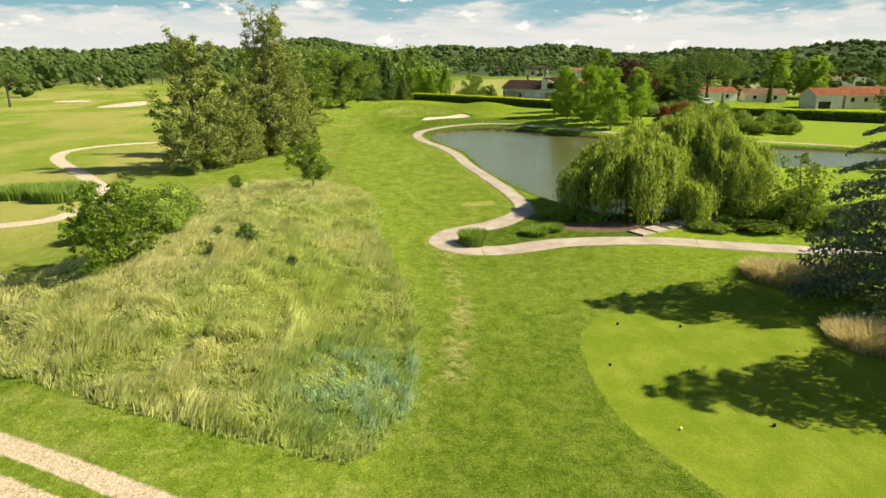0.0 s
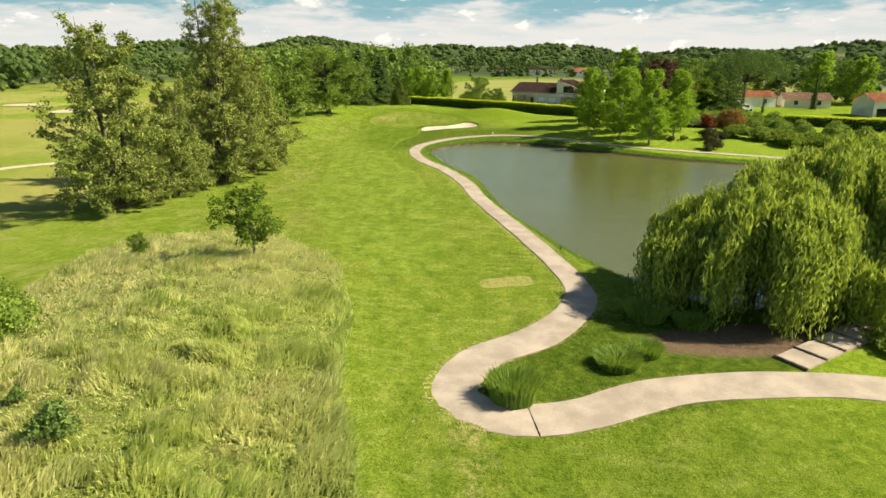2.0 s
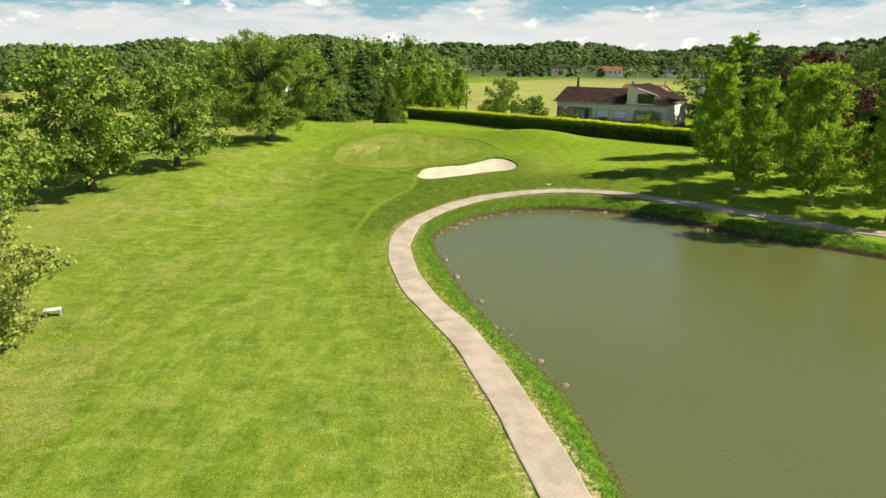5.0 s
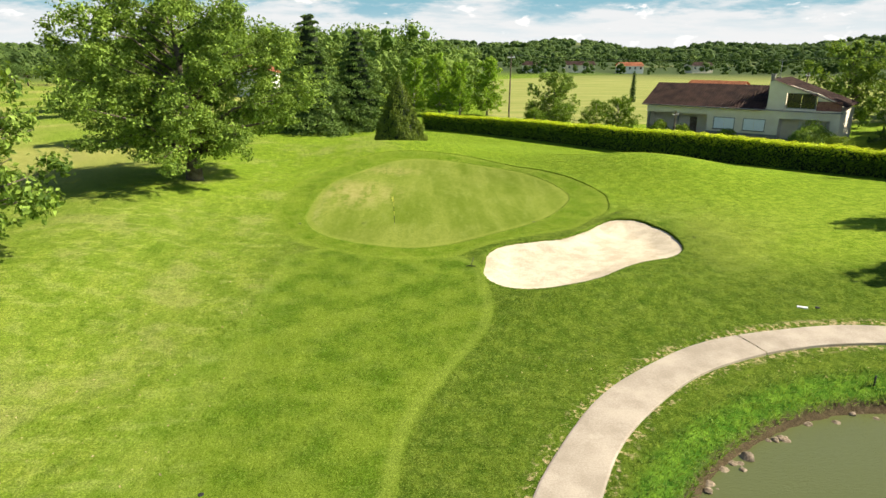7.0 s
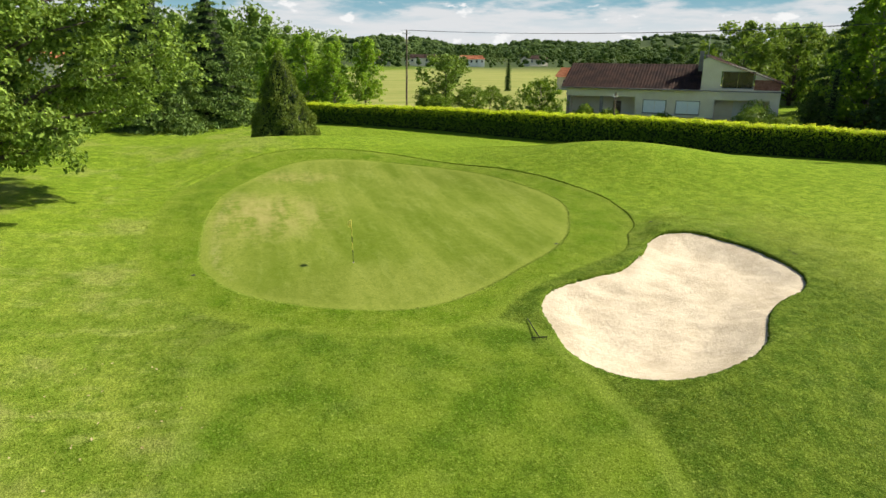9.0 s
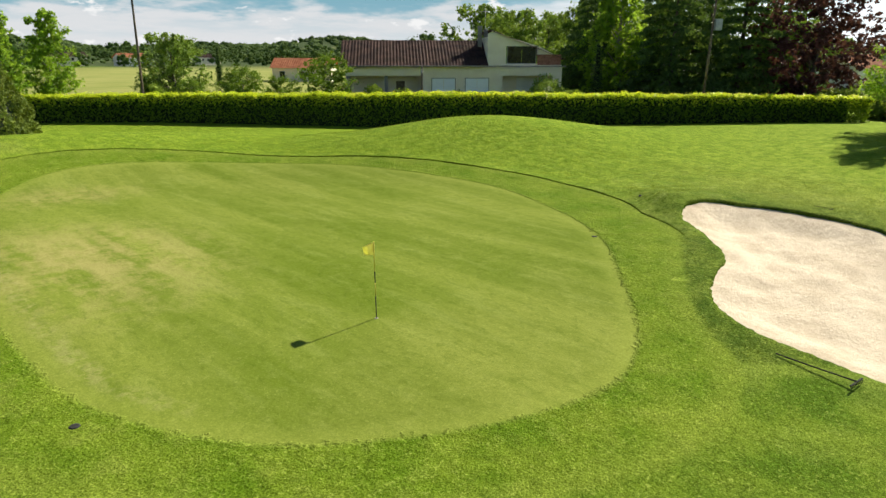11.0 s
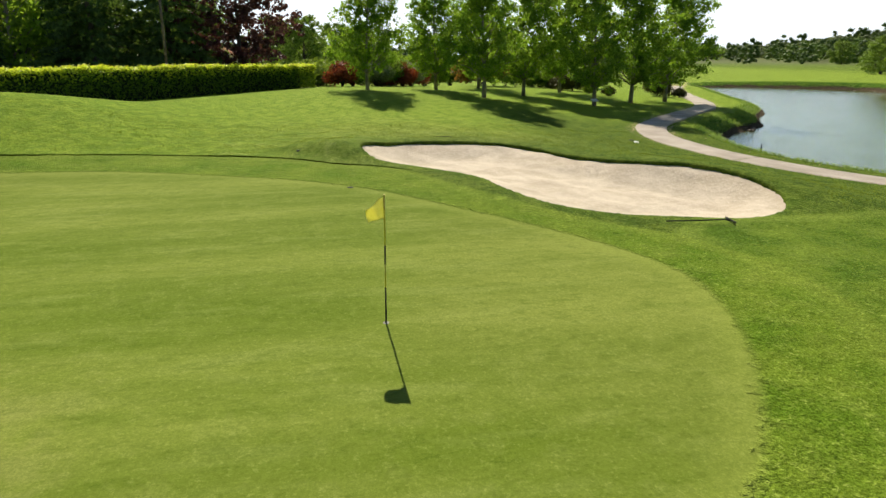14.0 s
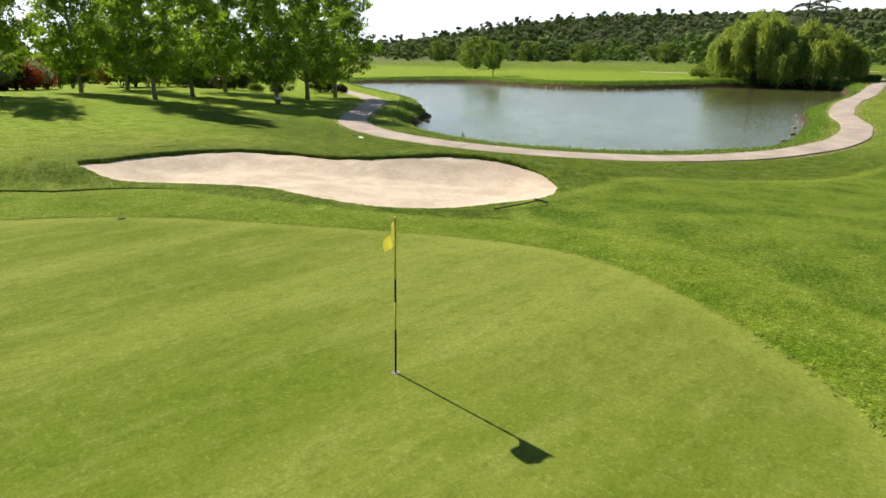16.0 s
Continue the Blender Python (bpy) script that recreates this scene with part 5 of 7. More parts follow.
for k, (thing, x, y, s) in enumerate(((variegated, 76.6, -11.0, 0.95), (variegated, 63.2, -6.4, 0.8), (dark_bush, 64.6, -7.0, 1.0), (dark_bush, 67.4, -8.4, 1.0), (dark_bush, 70.2, -8.8, 1.05), (dark_bush, 73.2, -9.0, 1.0), (dark_bush, 76.2, -8.6, 1.05), (dark_bush, 79.8, -7.8, 1.05), (dark_bush, 83.5, -7.2, 1.1), (dark_bush, 87.5, -6.8, 1.1), (dark_bush, 91.5, -6.8, 1.1), (dark_bush, 79.5, -14.5, 0.95), (dark_bush, 80.5, -18.5, 0.95), (dark_bush, 79, -22.5, 0.95), (dark_bush, 83, -25.5, 1.0), (dark_bush, 87, -28.5, 1.0), (dark_bush, 91, -31.5, 1.0), (dark_bush, 95.5, -34.5, 1.0), (dark_bush, 86, -16, 0.9), (dark_bush, 92, -19, 0.95), (dark_bush, 98, -22, 1.0))):
    again(thing, x, y, 63 * k, s, s * (1.12 + 0.06 * (k % 3)), group="bushes of the shrub row")
rust = put(shrub("rust_bush", 5.0, 5.0, 5.2, 4200, 0.28, leaves("rust_leaf", (0.10, 0.075, 0.012), (0.30, 0.16, 0.04), 0.3), 95, "rounded bush with rust and green leaves"), 74.2, -21.6, 0, 1.3)
round_bush = put(shrub("dark_round_bush", 3.6, 3.6, 3.0, 3600, 0.22, leaves("bronze_leaf", (0.035, 0.040, 0.014), (0.105, 0.100, 0.035), 0.2), 96, "clipped round bronze-green bush"), 65.8, -30.6)
again(round_bush, 69.2, -29.8, 50, 0.6)
again(round_bush, 57.6, -31.5, 90, 0.42)
again(mixed, 60.6, -30.6, 20, 0.35, 0.4)
for k, (x, y) in enumerate(((73, -28), (77, -30.5), (81, -33), (85, -35.5), (89, -38), (93, -40.5), (79, -37), (84, -41))):
    again(mixed, x, y, 45 * k, 1.3, 1.12, label="low spreading juniper-green bush")
again(round_bush, 62.5, -40.2, 140, 0.95, label="dark round bush beside the cart path")
again(round_bush, 60.8, -42.2, 200, 0.45, label="small clipped bush beside the cart path")

# shrubbery by the steps
for k, (x, y, s, h) in enumerate(((40.5, -122.5, 0.8, 0.7), (44.5, -118.5, 0.9, 0.9), (47.5, -113.5, 0.8, 0.8), (45, -125.5, 0.9, 0.75), (36.5, -127.3, 0.8, 0.35), (41.5, -128, 0.9, 0.4), (49.5, -121, 1.0, 1.0), (50, -128, 0.9, 0.8))):
    c = again(mixed, x, y, 33 * k, s * 1.12, s * h * 1.3, label="low garden shrub beside the wooden steps", group="shrubs by the steps")
for k, (x, y, s) in enumerate(((43.2, -122.2, 0.6), (46.4, -121.6, 0.7), (48.6, -124.6, 0.75), (39.0, -126.0, 0.45), (51.5, -125.0, 0.8))):
    again(dark_bush, x, y, 71 * k, s, s * 0.85, label="dense dark shrub beside the wooden steps", group="shrubs by the steps")
wispy = put(leafy_tree("acacia_tree", 8.0, 7.0, 0.8, 4200, 0.26, SHRUB_LEAF, BARK, 97, round_shape, "thin open tree with feathery boughs", boughs=40, rise=0.7, twig=0.3, tuft=0.18, stems=2, trunk_r=0.09), 46.8, -126.4)
reed = put(tuft("reed_clump", 2.8, 1.45, 2600, REED_LEAF, 98, "dense round clump of green rushes"), 12.1, -132.4)
again(reed, 18.6, -128.6, 60, 1.0, 0.5)
again(reed, 20.6, -127.2, 20, 0.8, 0.5)
again(reed, 22.5, -121.8, 80, 1.1, 0.7)
again(reed, 25, -123.2, 140, 0.9, 0.5)
dry = put(tuft("dry_grass_clump", 6.8, 1.0, 4200, leaves("straw", (0.34, 0.29, 0.14), (0.58, 0.50, 0.30), 0.35), 99, "broad clump of straw-coloured dry grass", 0.75), 36.2, -141.6)
again(dry, 40, -141.2, 60, 0.9)
again(dry, 35.5, -153.5, 100, 0.9)
again(dry, 38.5, -156, 10, 0.8)
west_reed = put(tuft("reed_bed", 9.0, 1.9, 5000, REED_LEAF, 100, "low bed of dense green reeds beside a path", 0.15, "reeds"), -38, -110)
again(west_reed, -44, -109, 90, 0.8)


# ---- meadow and banks ----
def scatter(outline, count, rng, inset=0.0):
    lo, hi = outline.min(0), outline.max(0)
    p = lo + (hi - lo) * rng.random((count * 3, 2))
    return p[to_line(p[:, 0], p[:, 1], outline) < -inset][:count]


def meadow():
    """Tussocks of long grass, each leaning its own way; taller along the rim."""
    rng = np.random.default_rng(201)
    foot = scatter(ROUGH, 145000, rng, -0.35)
    inner = to_line(foot[:, 0], foot[:, 1], ROUGH)
    keep = inner < 0.35 - 1.1 * rng.random(len(foot)) ** 2
    foot, inner = foot[keep], inner[keep]
    x, y = foot.T
    tuss = 0.6 * vnoise(x / 1.5, y / 1.5, 1) + 0.4 * vnoise(x / 0.7, y / 0.7, 2)
    big = vnoise(x / 5.0, y / 5.0, 3)
    tall = 0.16 + 0.95 * smooth(0.25, 0.85, tuss) * (0.55 + 0.75 * big)
    tall = np.maximum(tall, 0.62 * smooth(-1.6, -0.2, inner) * (0.6 + 0.8 * vnoise(x / 0.9, y / 0.9, 4)))
    thick = rng.random(len(foot)) < 0.45 + 0.55 * smooth(0.25, 0.6, tuss)
    foot, tall = foot[thick], tall[thick]
    x, y = foot.T
    n = len(foot)
    h = 0.9 * tall * rng.uniform(0.55, 1.2, n)
    turn = -0.5 + 2.6 * (vnoise(x / 3.0, y / 3.0, 5) - 0.5) + 2.2 * (vnoise(x / 1.2, y / 1.2, 6) - 0.5)
    way = np.stack([np.cos(turn) * h, np.sin(turn) * h], 1) * rng.uniform(0.2, 0.95, (n, 1)) + rng.normal(0, 0.15, (n, 2))
    v, f = blades(np.column_stack([foot, ground_height(x, y) - 0.03]), h, way, 0.030, rng)
    ob = part_mesh("meadow_grass", mesh_of("meadow_grass", v, f, MEADOW))
    return tagged(ob, "long straw-green meadow grass leaning in the wind", "grass", kind="stuff")


meadow()


def bank_grass():
    rng = np.random.default_rng(202)
    n = 24000
    i = rng.integers(0, len(POND), n)
    s = rng.random((n, 1))
    p = POND[i] * (1 - s) + POND[(i + 1) % len(POND)] * s
    t = POND[(i + 1) % len(POND)] - POND[i]
    out = np.stack([t[:, 1], -t[:, 0]], 1) / np.hypot(*t.T)[:, None]
    trial = p + out * 0.5
    out *= np.where(to_line(trial[:, 0], trial[:, 1], POND) > 0, 1, -1)[:, None]
    foot = p + out * (0.35 + 1.9 * rng.random((n, 1)) ** 1.3)
    keep = (to_line(foot[:, 0], foot[:, 1], CART, False) > 1.35) & (to_line(foot[:, 0], foot[:, 1], POND) > 0.25)
    foot, out = foot[keep], out[keep]
    n = len(foot)
    h = rng.uniform(0.07, 0.27, n)
    v, f = blades(np.column_stack([foot, ground_height(foot[:, 0], foot[:, 1]) - 0.03]), h, rng.normal(0, 0.12, (n, 2)) - out * 0.1, 0.022, rng)
    ob = part_mesh("bank_grass", mesh_of("bank_grass", v, f, REED_LEAF))
    return tagged(ob, "lush uncut grass along the pond bank", "grass", kind="stuff")


bank_grass()
def turf(name, x0, x1, y0, y1, count, tall, wide, seed, label):
    """Short upright blades standing out of the mown grass."""
    rng = np.random.default_rng(seed)
    p = np.column_stack([rng.uniform(x0, x1, count), rng.uniform(y0, y1, count)])
    for line, closed, gap in ((GREEN, True, 0.1), (BUNKER, True, 0.02), (POND, True, 0.6), (CART, False, 1.12), (TEE, True, 0.1), (ROUGH, True, 0.0)):
        p = p[to_line(p[:, 0], p[:, 1], line, closed, 3.0) > gap]
    n = len(p)
    patch = 0.6 + 0.4 * np.sin(p[:, 0] * 2.1 + 2 * np.sin(p[:, 1] * 1.3)) * np.sin(p[:, 1] * 2.4 + 1.5 * np.sin(p[:, 0] * 1.1))
    c = to_line(p[:, 0], p[:, 1], COLLAR, True, 3.0)
    f = to_line(p[:, 0], p[:, 1], FAIRWAY, True, 3.0)
    h = tall * patch * rng.uniform(0.5, 1.4, n) * np.where((c < 0) | (f < 0), 0.5, 1.0)
    foot = np.column_stack([p, ground_height(p[:, 0], p[:, 1]) - 0.01])
    t = rng.uniform(0, 2 * math.pi, n)
    side = np.stack([np.cos(t), np.sin(t), np.zeros(n)], 1) * (wide * rng.uniform(0.6, 1.4, n))[:, None]
    tip = foot + np.column_stack([rng.normal(0, 0.7, (n, 2)) * h[:, None], h])
    v = np.stack([foot - side, foot + side, tip], 1).reshape(-1, 3)
    ob = part_mesh(name, mesh_of(name, v, np.arange(3 * n).reshape(-1, 3), TURF_BLADE))
    return tagged(ob, label, "grass", kind="stuff")


TURF_BLADE = leaves("turf_blade", (0.026, 0.058, 0.004), (0.245, 0.310, 0.042), 0.40, 0.8, patch=0.9)
turf("turf_blades", -14, 27, -31, 28, 290000, 0.062, 0.011, 211, "short uneven blades of mown grass round the green")
turf("fairway_blades", -17, 20, -140, -34, 170000, 0.085, 0.022, 212, "short uneven blades of fairway grass")
turf("tee_rough_blades", -30, 36, -176, -132, 90000, 0.085, 0.022, 213, "short uneven blades of grass near the tee")
STONE = plain("shore_stone", (0.12, 0.09, 0.06), (0.34, 0.27, 0.19), 2.5, 0.85, fine=20, relief=0.03)


def stones():
    rng = np.random.default_rng(203)
    kinds = []
    for k in range(3):
        bm = bmesh.new()
        bmesh.ops.create_icosphere(bm, subdivisions=2, radius=0.3)
        for v in bm.verts:
            v.co *= 0.8 + 0.45 * noise.noise(v.co * 3 + Vector((k * 7, 0, 0)))
            v.co.z *= 0.55
        me = bpy.data.meshes.new("shore_stone")
        bm.to_mesh(me)
        bm.free()
        me.materials.append(STONE)
        kinds.append(me)
    spots = [(i, 1.0) for i in range(150, 174, 1)] + [(i, 1.0) for i in range(0, 12, 1)] + [(i, 1.0) for i in range(64, 98, 1)] + [(i, 1.0) for i in range(138, 168, 1)]
    for j, (i, s) in enumerate(spots * 2):
        q = POND[i % len(POND)] * (1 - 0.47 * (j % 2)) + POND[(i + 1) % len(POND)] * 0.47 * (j % 2) + rng.normal(0, 0.3, 2)
        ob = new("shore_stone", kinds[j % 3])
        ob.matrix_basis = Matrix.Translation((q[0], q[1], WATER + rng.uniform(-0.1, 0.06))) @ pose(0, 0, 0, rng.uniform(-15, 15), rng.uniform(-15, 15), rng.uniform(0, 360)) @ Matrix.Scale(rng.uniform(0.3, 1.05), 4)
        tagged(ob, "brown stone at the water's edge", "stone", "shore stones")


stones()

# ---- far woods ----
def woods(name, spots, seed, leaf, per=130, size=1.5, label="distant mixed woodland", lumps=7, core_size=0.95):
    """Many distant crowns, each a ragged heap of leaf clumps, in one object."""
    rng = np.random.default_rng(seed)
    vs, n0, fs = [], 0, []
    spots = np.array(spots)
    z0 = ground_height(spots[:, 0], spots[:, 1])
    for (x, y, h, w), z in zip(spots, z0):
        k = lumps
        u = rng.random(k)
        a = rng.uniform(0, 2 * math.pi, k)
        r = w * 0.5 * np.sqrt(np.clip(1 - u**2.2, 0.05, 1)) * rng.random(k) ** 0.5
        c = np.stack([x + r * np.cos(a), y + r * np.sin(a), z + h * (0.08 + 0.82 * u)], 1)
        cr = w * rng.uniform(0.20, 0.36, k)
        p, d = clump_places(c, cr * 1.12, per, rng, 0.85)
        v, f = leaf_quads(p, size * w / 15, rng, d, 0.0, 0.8)
        core = (c[:, None] + ICO[None] * (cr * core_size)[:, None, None] * rng.uniform(0.82, 1.15, (k, len(ICO), 1)) * np.array([1, 1, 0.85])).reshape(-1, 3)
        vs += [v, core]
        fs += [np.vstack([f[:, [0, 1, 2]], f[:, [0, 2, 3]]]) + n0, (ICO_FACES[None] + len(ICO) * np.arange(k)[:, None, None]).reshape(-1, 3) + n0 + len(v)]
        n0 += len(v) + len(core)
    ob = part_mesh(name, mesh_of(name, np.vstack(vs), np.vstack(fs), leaf))
    return tagged(ob, label, "woods", kind="stuff")


def strewn(rng, count, x0, x1, y0, y1, h0, h1, keep=lambda x, y: True, slim=1.0):
    out = []
    while len(out) < count:
        x, y = rng.uniform(x0, x1), rng.uniform(y0, y1)
        if keep(x, y):
            h = rng.uniform(h0, h1)
            out.append((x, y, h, h * rng.uniform(0.55, 0.85) * slim))
    return out


rng = np.random.default_rng(301)
WOOD_LEAF = leaves("wood_leaf", (0.055, 0.115, 0.016), (0.210, 0.300, 0.060), 0.2, patch=0.05)
woods("poplar_wood", strewn(rng, 110, -95, 8, 150, 250, 15, 22, lambda x, y: x < 12 - 0.1 * (y - 100)) + strewn(rng, 16, -6, 14, 88, 150, 12, 16) + strewn(rng, 30, -75, -8, 80, 150, 9, 13, lambda x, y: not -0.33 < (x - 2.5) / (y + 46.9) < -0.19), 302, WOOD_LEAF, 470, 1.0, "bright green poplar wood beyond the green", 9, 0.5)
woods("field_edge_wood", strewn(rng, 46, 40, 260, 338, 352, 5, 9), 310, FAR_LEAF, 150, 1.3, "bushes and trees along the far field edge")
woods("far_wood", strewn(rng, 420, -500, 600, 400, 600, 8, 17, slim=0.85), 303, FAR_LEAF, 230, 0.8, "dark belt of distant woodland", 8, 0.55)
woods("far_grove", strewn(rng, 110, -400, 560, 385, 560, 8, 16, slim=0.7) + strewn(rng, 130, -300, 560, 375, 430, 5, 11, slim=0.9), 313, GROVE_LEAF, 200, 0.8, "lighter green trees before the far belt", 7, 0.5)
woods("west_wood", strewn(rng, 150, -420, -60, 160, 420, 9, 16, lambda x, y: not (-140 < x < -60 and y < 230)) + strewn(rng, 40, -320, -150, 60, 170, 8, 13), 304, FAR_LEAF, 190, 1.2, "trees and gardens west of the course", 7, 0.75)
woods("east_wood", strewn(rng, 210, 120, 460, -60, 320, 9, 17, lambda x, y: y > 62 - 0.1 * (x - 120) and (x > 330 or y < 70 + 0.6 * (x - 120)) or x > 190) + strewn(rng, 60, 330, 560, -350, -60, 9, 15), 305, FAR_LEAF, 200, 1.2, "garden trees east of the course", 7, 0.7)
woods("south_wood", strewn(rng, 260, 40, 620, -640, -330, 8, 15, lambda x, y: -y > 300 + 0.25 * (300 - abs(x - 300)) and not (x < 200 and y > -340)) + strewn(rng, 30, 130, 330, -330, -200, 6, 11, lambda x, y: x > 190), 306, FAR_LEAF, 200, 1.2, "belt of trees below the wooded hill", 7, 0.7)
woods("fairway_wood", strewn(rng, 190, 60, 360, -370, -255, 7, 13), 309, WOOD_LEAF, 150, 1.1, "row of green trees along the far fairway", 7, 0.65)
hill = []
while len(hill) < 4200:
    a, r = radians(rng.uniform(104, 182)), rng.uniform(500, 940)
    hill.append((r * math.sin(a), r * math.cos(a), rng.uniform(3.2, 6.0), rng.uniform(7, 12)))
woods("hill_wood", hill, 307, HAZY_HILL_LEAF, 14, 1.8, "wooded hillside beyond the pond", 2, 0.85)
north = []
while len(north) < 1500:
    a, r = radians(rng.uniform(-42, 42)), rng.uniform(850, 2100)
    north.append((r * math.sin(a), r * math.cos(a), rng.uniform(5, 9), rng.uniform(18, 34)))
while len(north) < 1900:
    north.append((rng.uniform(-620, -60), rng.uniform(1850, 2250), rng.uniform(5, 8), rng.uniform(14, 24)))
woods("horizon_wood", north, 308, FAR_LEAF, 16, 1.6, "wooded low hills along the horizon", 3, 0.9)

# single trees in the middle distance
again(garden_oak, 25.7, 69.5, 200, 0.5, None, label="round fruit tree in the garden behind the hedge", group="garden trees")
again(sapling, 33, 69, 90, 0.62, label="small garden tree behind the hedge", group="garden trees")
again(sapling, 21.5, 68, 30, 0.55, label="small bush-like garden tree", group="garden trees")
for k, (x, y, s) in enumerate(((29.5, 42.5, 0.95), (22, 46.5, 0.75), (26, 46, 0.6), (19, 50.5, 0.55))):
    again(sapling, x, y, 70 * k, s * 1.2, s * 1.1, label="light green garden tree behind the hedge", group="garden trees")
for k, (x, y, s) in enumerate(((5, 80, 0.85), (9, 77, 0.75), (14.5, 79, 0.8), (0, 84, 0.8))):
    again(far_plane, x, y, 60 * k, s, s * 0.95, label="bright green tree beside the field", group="trees beside the field")
garden_cedar = put(conifer("cedar_tree", 17.0, 13.5, 9500, 0.62, GARDEN_CONIFER, 312, "broad dark cedar in the garden", 15, 0.02, 0.6, 0.5, False), 73, 26)
for k, (x, y, s) in enumerate(((64.5, 22.5, 1.0), (66.5, 15.5, 0.95), (70, 36, 0.95), (77, 40, 1.0), (83, 33, 1.05), (78, 24, 0.95), (86, 16, 0.9), (92, 20, 0.95))):
    again(garden_cedar, x, y, 100 * k, s * 1.1, s, label="tall dark cedar in the garden", group="dark garden conifers")
copper = put(leafy_tree("copper_beech", 15, 13, 1.0, 14000, 0.42, PURPLE_LEAF, BARK, 311, round_shape, "copper beech with dark purple crown", boughs=60, rise=0.6, twig=0.3, tuft=0.35, trunk_r=0.3), 69, 8.5)
for k, (x, y, s) in enumerate(((92, 29, 0.8), (84, 46, 1.0), (96, 72, 0.9), (108, 84, 1.0), (122, 78, 0.95), (136, 84, 1.0), (86, 62, 0.9), (150, 78, 0.9), (72, 58, 0.9), (112, 72, 1.0), (160, 70, 1.0), (170, 30, 0.7), (176, 44, 0.8))):
    again(garden_oak, x, y, 65 * k, s * 0.8, s * 0.9, label="dense green garden tree behind the hedges", group="garden trees")
for k, (x, y, s) in enumerate(((150, 2, 0.95), (161, -5, 0.9), (172, 8, 1.0), (186, -14, 0.9), (196, 2, 0.85))):
    again(garden_oak, x, y, 51 * k, s * 0.85, s * 0.85, label="dark garden tree beyond the hedge", group="garden trees")
again(sapling, 79, 15, 120, 2.0, 1.9, label="open grey-green tree behind the bushes")
again(sapling, 84, 18, 40, 2.2, 2.1, label="open grey-green tree behind the bushes")
again(far_plane, 146, 66, 60, 1.6, 1.25, label="bright green tree behind the orange roof")
again(far_plane, 158, 62, 160, 1.5, 1.15, label="bright green tree behind the orange roof")


def stone_pine(height, width, count, size, seed, label):
    """A forked trunk under a wide domed crown, flat below."""
    rng2 = np.random.default_rng(seed)
    root = tagged(new("stone_pine"), label, "pine")
    bm = bmesh.new()
    tube(bm, [(0, 0, -0.3), (0.2, 0.1, height * 0.25), (0.1, 0.3, height * 0.55)], [height * 0.03, height * 0.024, height * 0.016], 9)
    centres, radii = [], []
    for k in range(90):
        a, r = k * 2.39996, width * 0.47 * math.sqrt((k + 0.5) / 90)
        z = height * (0.90 - 0.30 * (r / (width * 0.5)) ** 2.2) + rng2.normal(0, 0.02) * height - (0.13 * height if k % 3 == 0 else 0)
        centres.append((r * math.cos(a), r * math.sin(a), z))
        radii.append(min(width, height * 1.2) * 0.085 * rng2.uniform(0.8, 1.25))
        if k % 5 == 0:
            tube(bm, [(0.15, 0.2, height * 0.45), (0.5 * r * math.cos(a), 0.5 * r * math.sin(a), z * 0.78), centres[-1]], [height * 0.012, height * 0.008, 0.03], 6)
    part("trunk", bm, BARK, root)
    part_mesh("crown", crown_mesh("crown", centres, radii, count, size, CONIFER_LEAF, seed + 1, 0.5, 0.5, 0.6), root)
    return root


put(stone_pine(18.5, 25, 17000, 0.42, 321, "umbrella-shaped stone pine with branching trunk before a house"), 107, 41)
pine = put(stone_pine(15.0, 14.5, 5200, 0.5, 323, "stone pine with flat crown beside a far bunker"), -136.4, 36.1, 60, 1.0, 0.0, 1.1)
for k, (x, y, s) in enumerate(((-214, 220, 0.85), (-206, 236, 0.8), (-190, 226, 0.8), (-181, 218, 0.78), (-168, 228, 0.8), (-158, 220, 0.7), (-225, 190, 0.75), (-196, 246, 0.85))):
    again(pine, x, y, 50 * k, s, s * 0.75, label="small dark pine in a far row", group="far pines")
cypress = put(conifer("cypress_tree", 10, 2.2, 4200, 0.3, CONIFER_LEAF, 322, "narrow dark cypress column", 26, 0.0, 0.35, 0.2), 131, 43)
again(cypress, 53.5, 112, 0, 0.75, label="narrow dark cypress at the field edge")
again(cypress, 60.5, 30, 40, 0.8)
again(cypress, 108, 30, 40, 0.45, label="short dark cypress in front of a house")

# trees across the pond to the south-east
for k, (x, y, s) in enumerate(((121, -131, 0.62), (150, -170, 0.6), (182, -190, 0.55), (165, -250, 0.6), (130, -260, 0.6), (105, -270, 0.55), (205, -260, 0.7), (235, -225, 0.7), (90, -300, 0.6), (60, -310, 0.6), (190, -330, 0.7), (250, -300, 0.7))):
    again(garden_oak, x, y, 77 * k, s, s * 0.85, label="round green tree on the far fairway", group="far fairway trees")
garden_shrub = put(shrub("garden_shrub", 2.2, 2.2, 2.1, 1500, 0.22, SHRUB_LEAF, 331, "small round garden shrub before the house"), 35.3, 42.4, 0, 1.35, 0.0, 1.75)
again(garden_shrub, 37.5, 40.0, 60, 1.2, 1.6)
again(garden_shrub, 42.0, 35.8, 130, 1.2, 1.6)
again(garden_shrub, 21.6, 66.5, 200, 1.5)
again(berry, 49.4, 29.6, 40, 0.9, 1.15, label="large dark round bush at the house corner")
light_willow = again(sapling, 82, -94.5, 30, 1.0, 1.1, label="small pale green tree on the far bank")

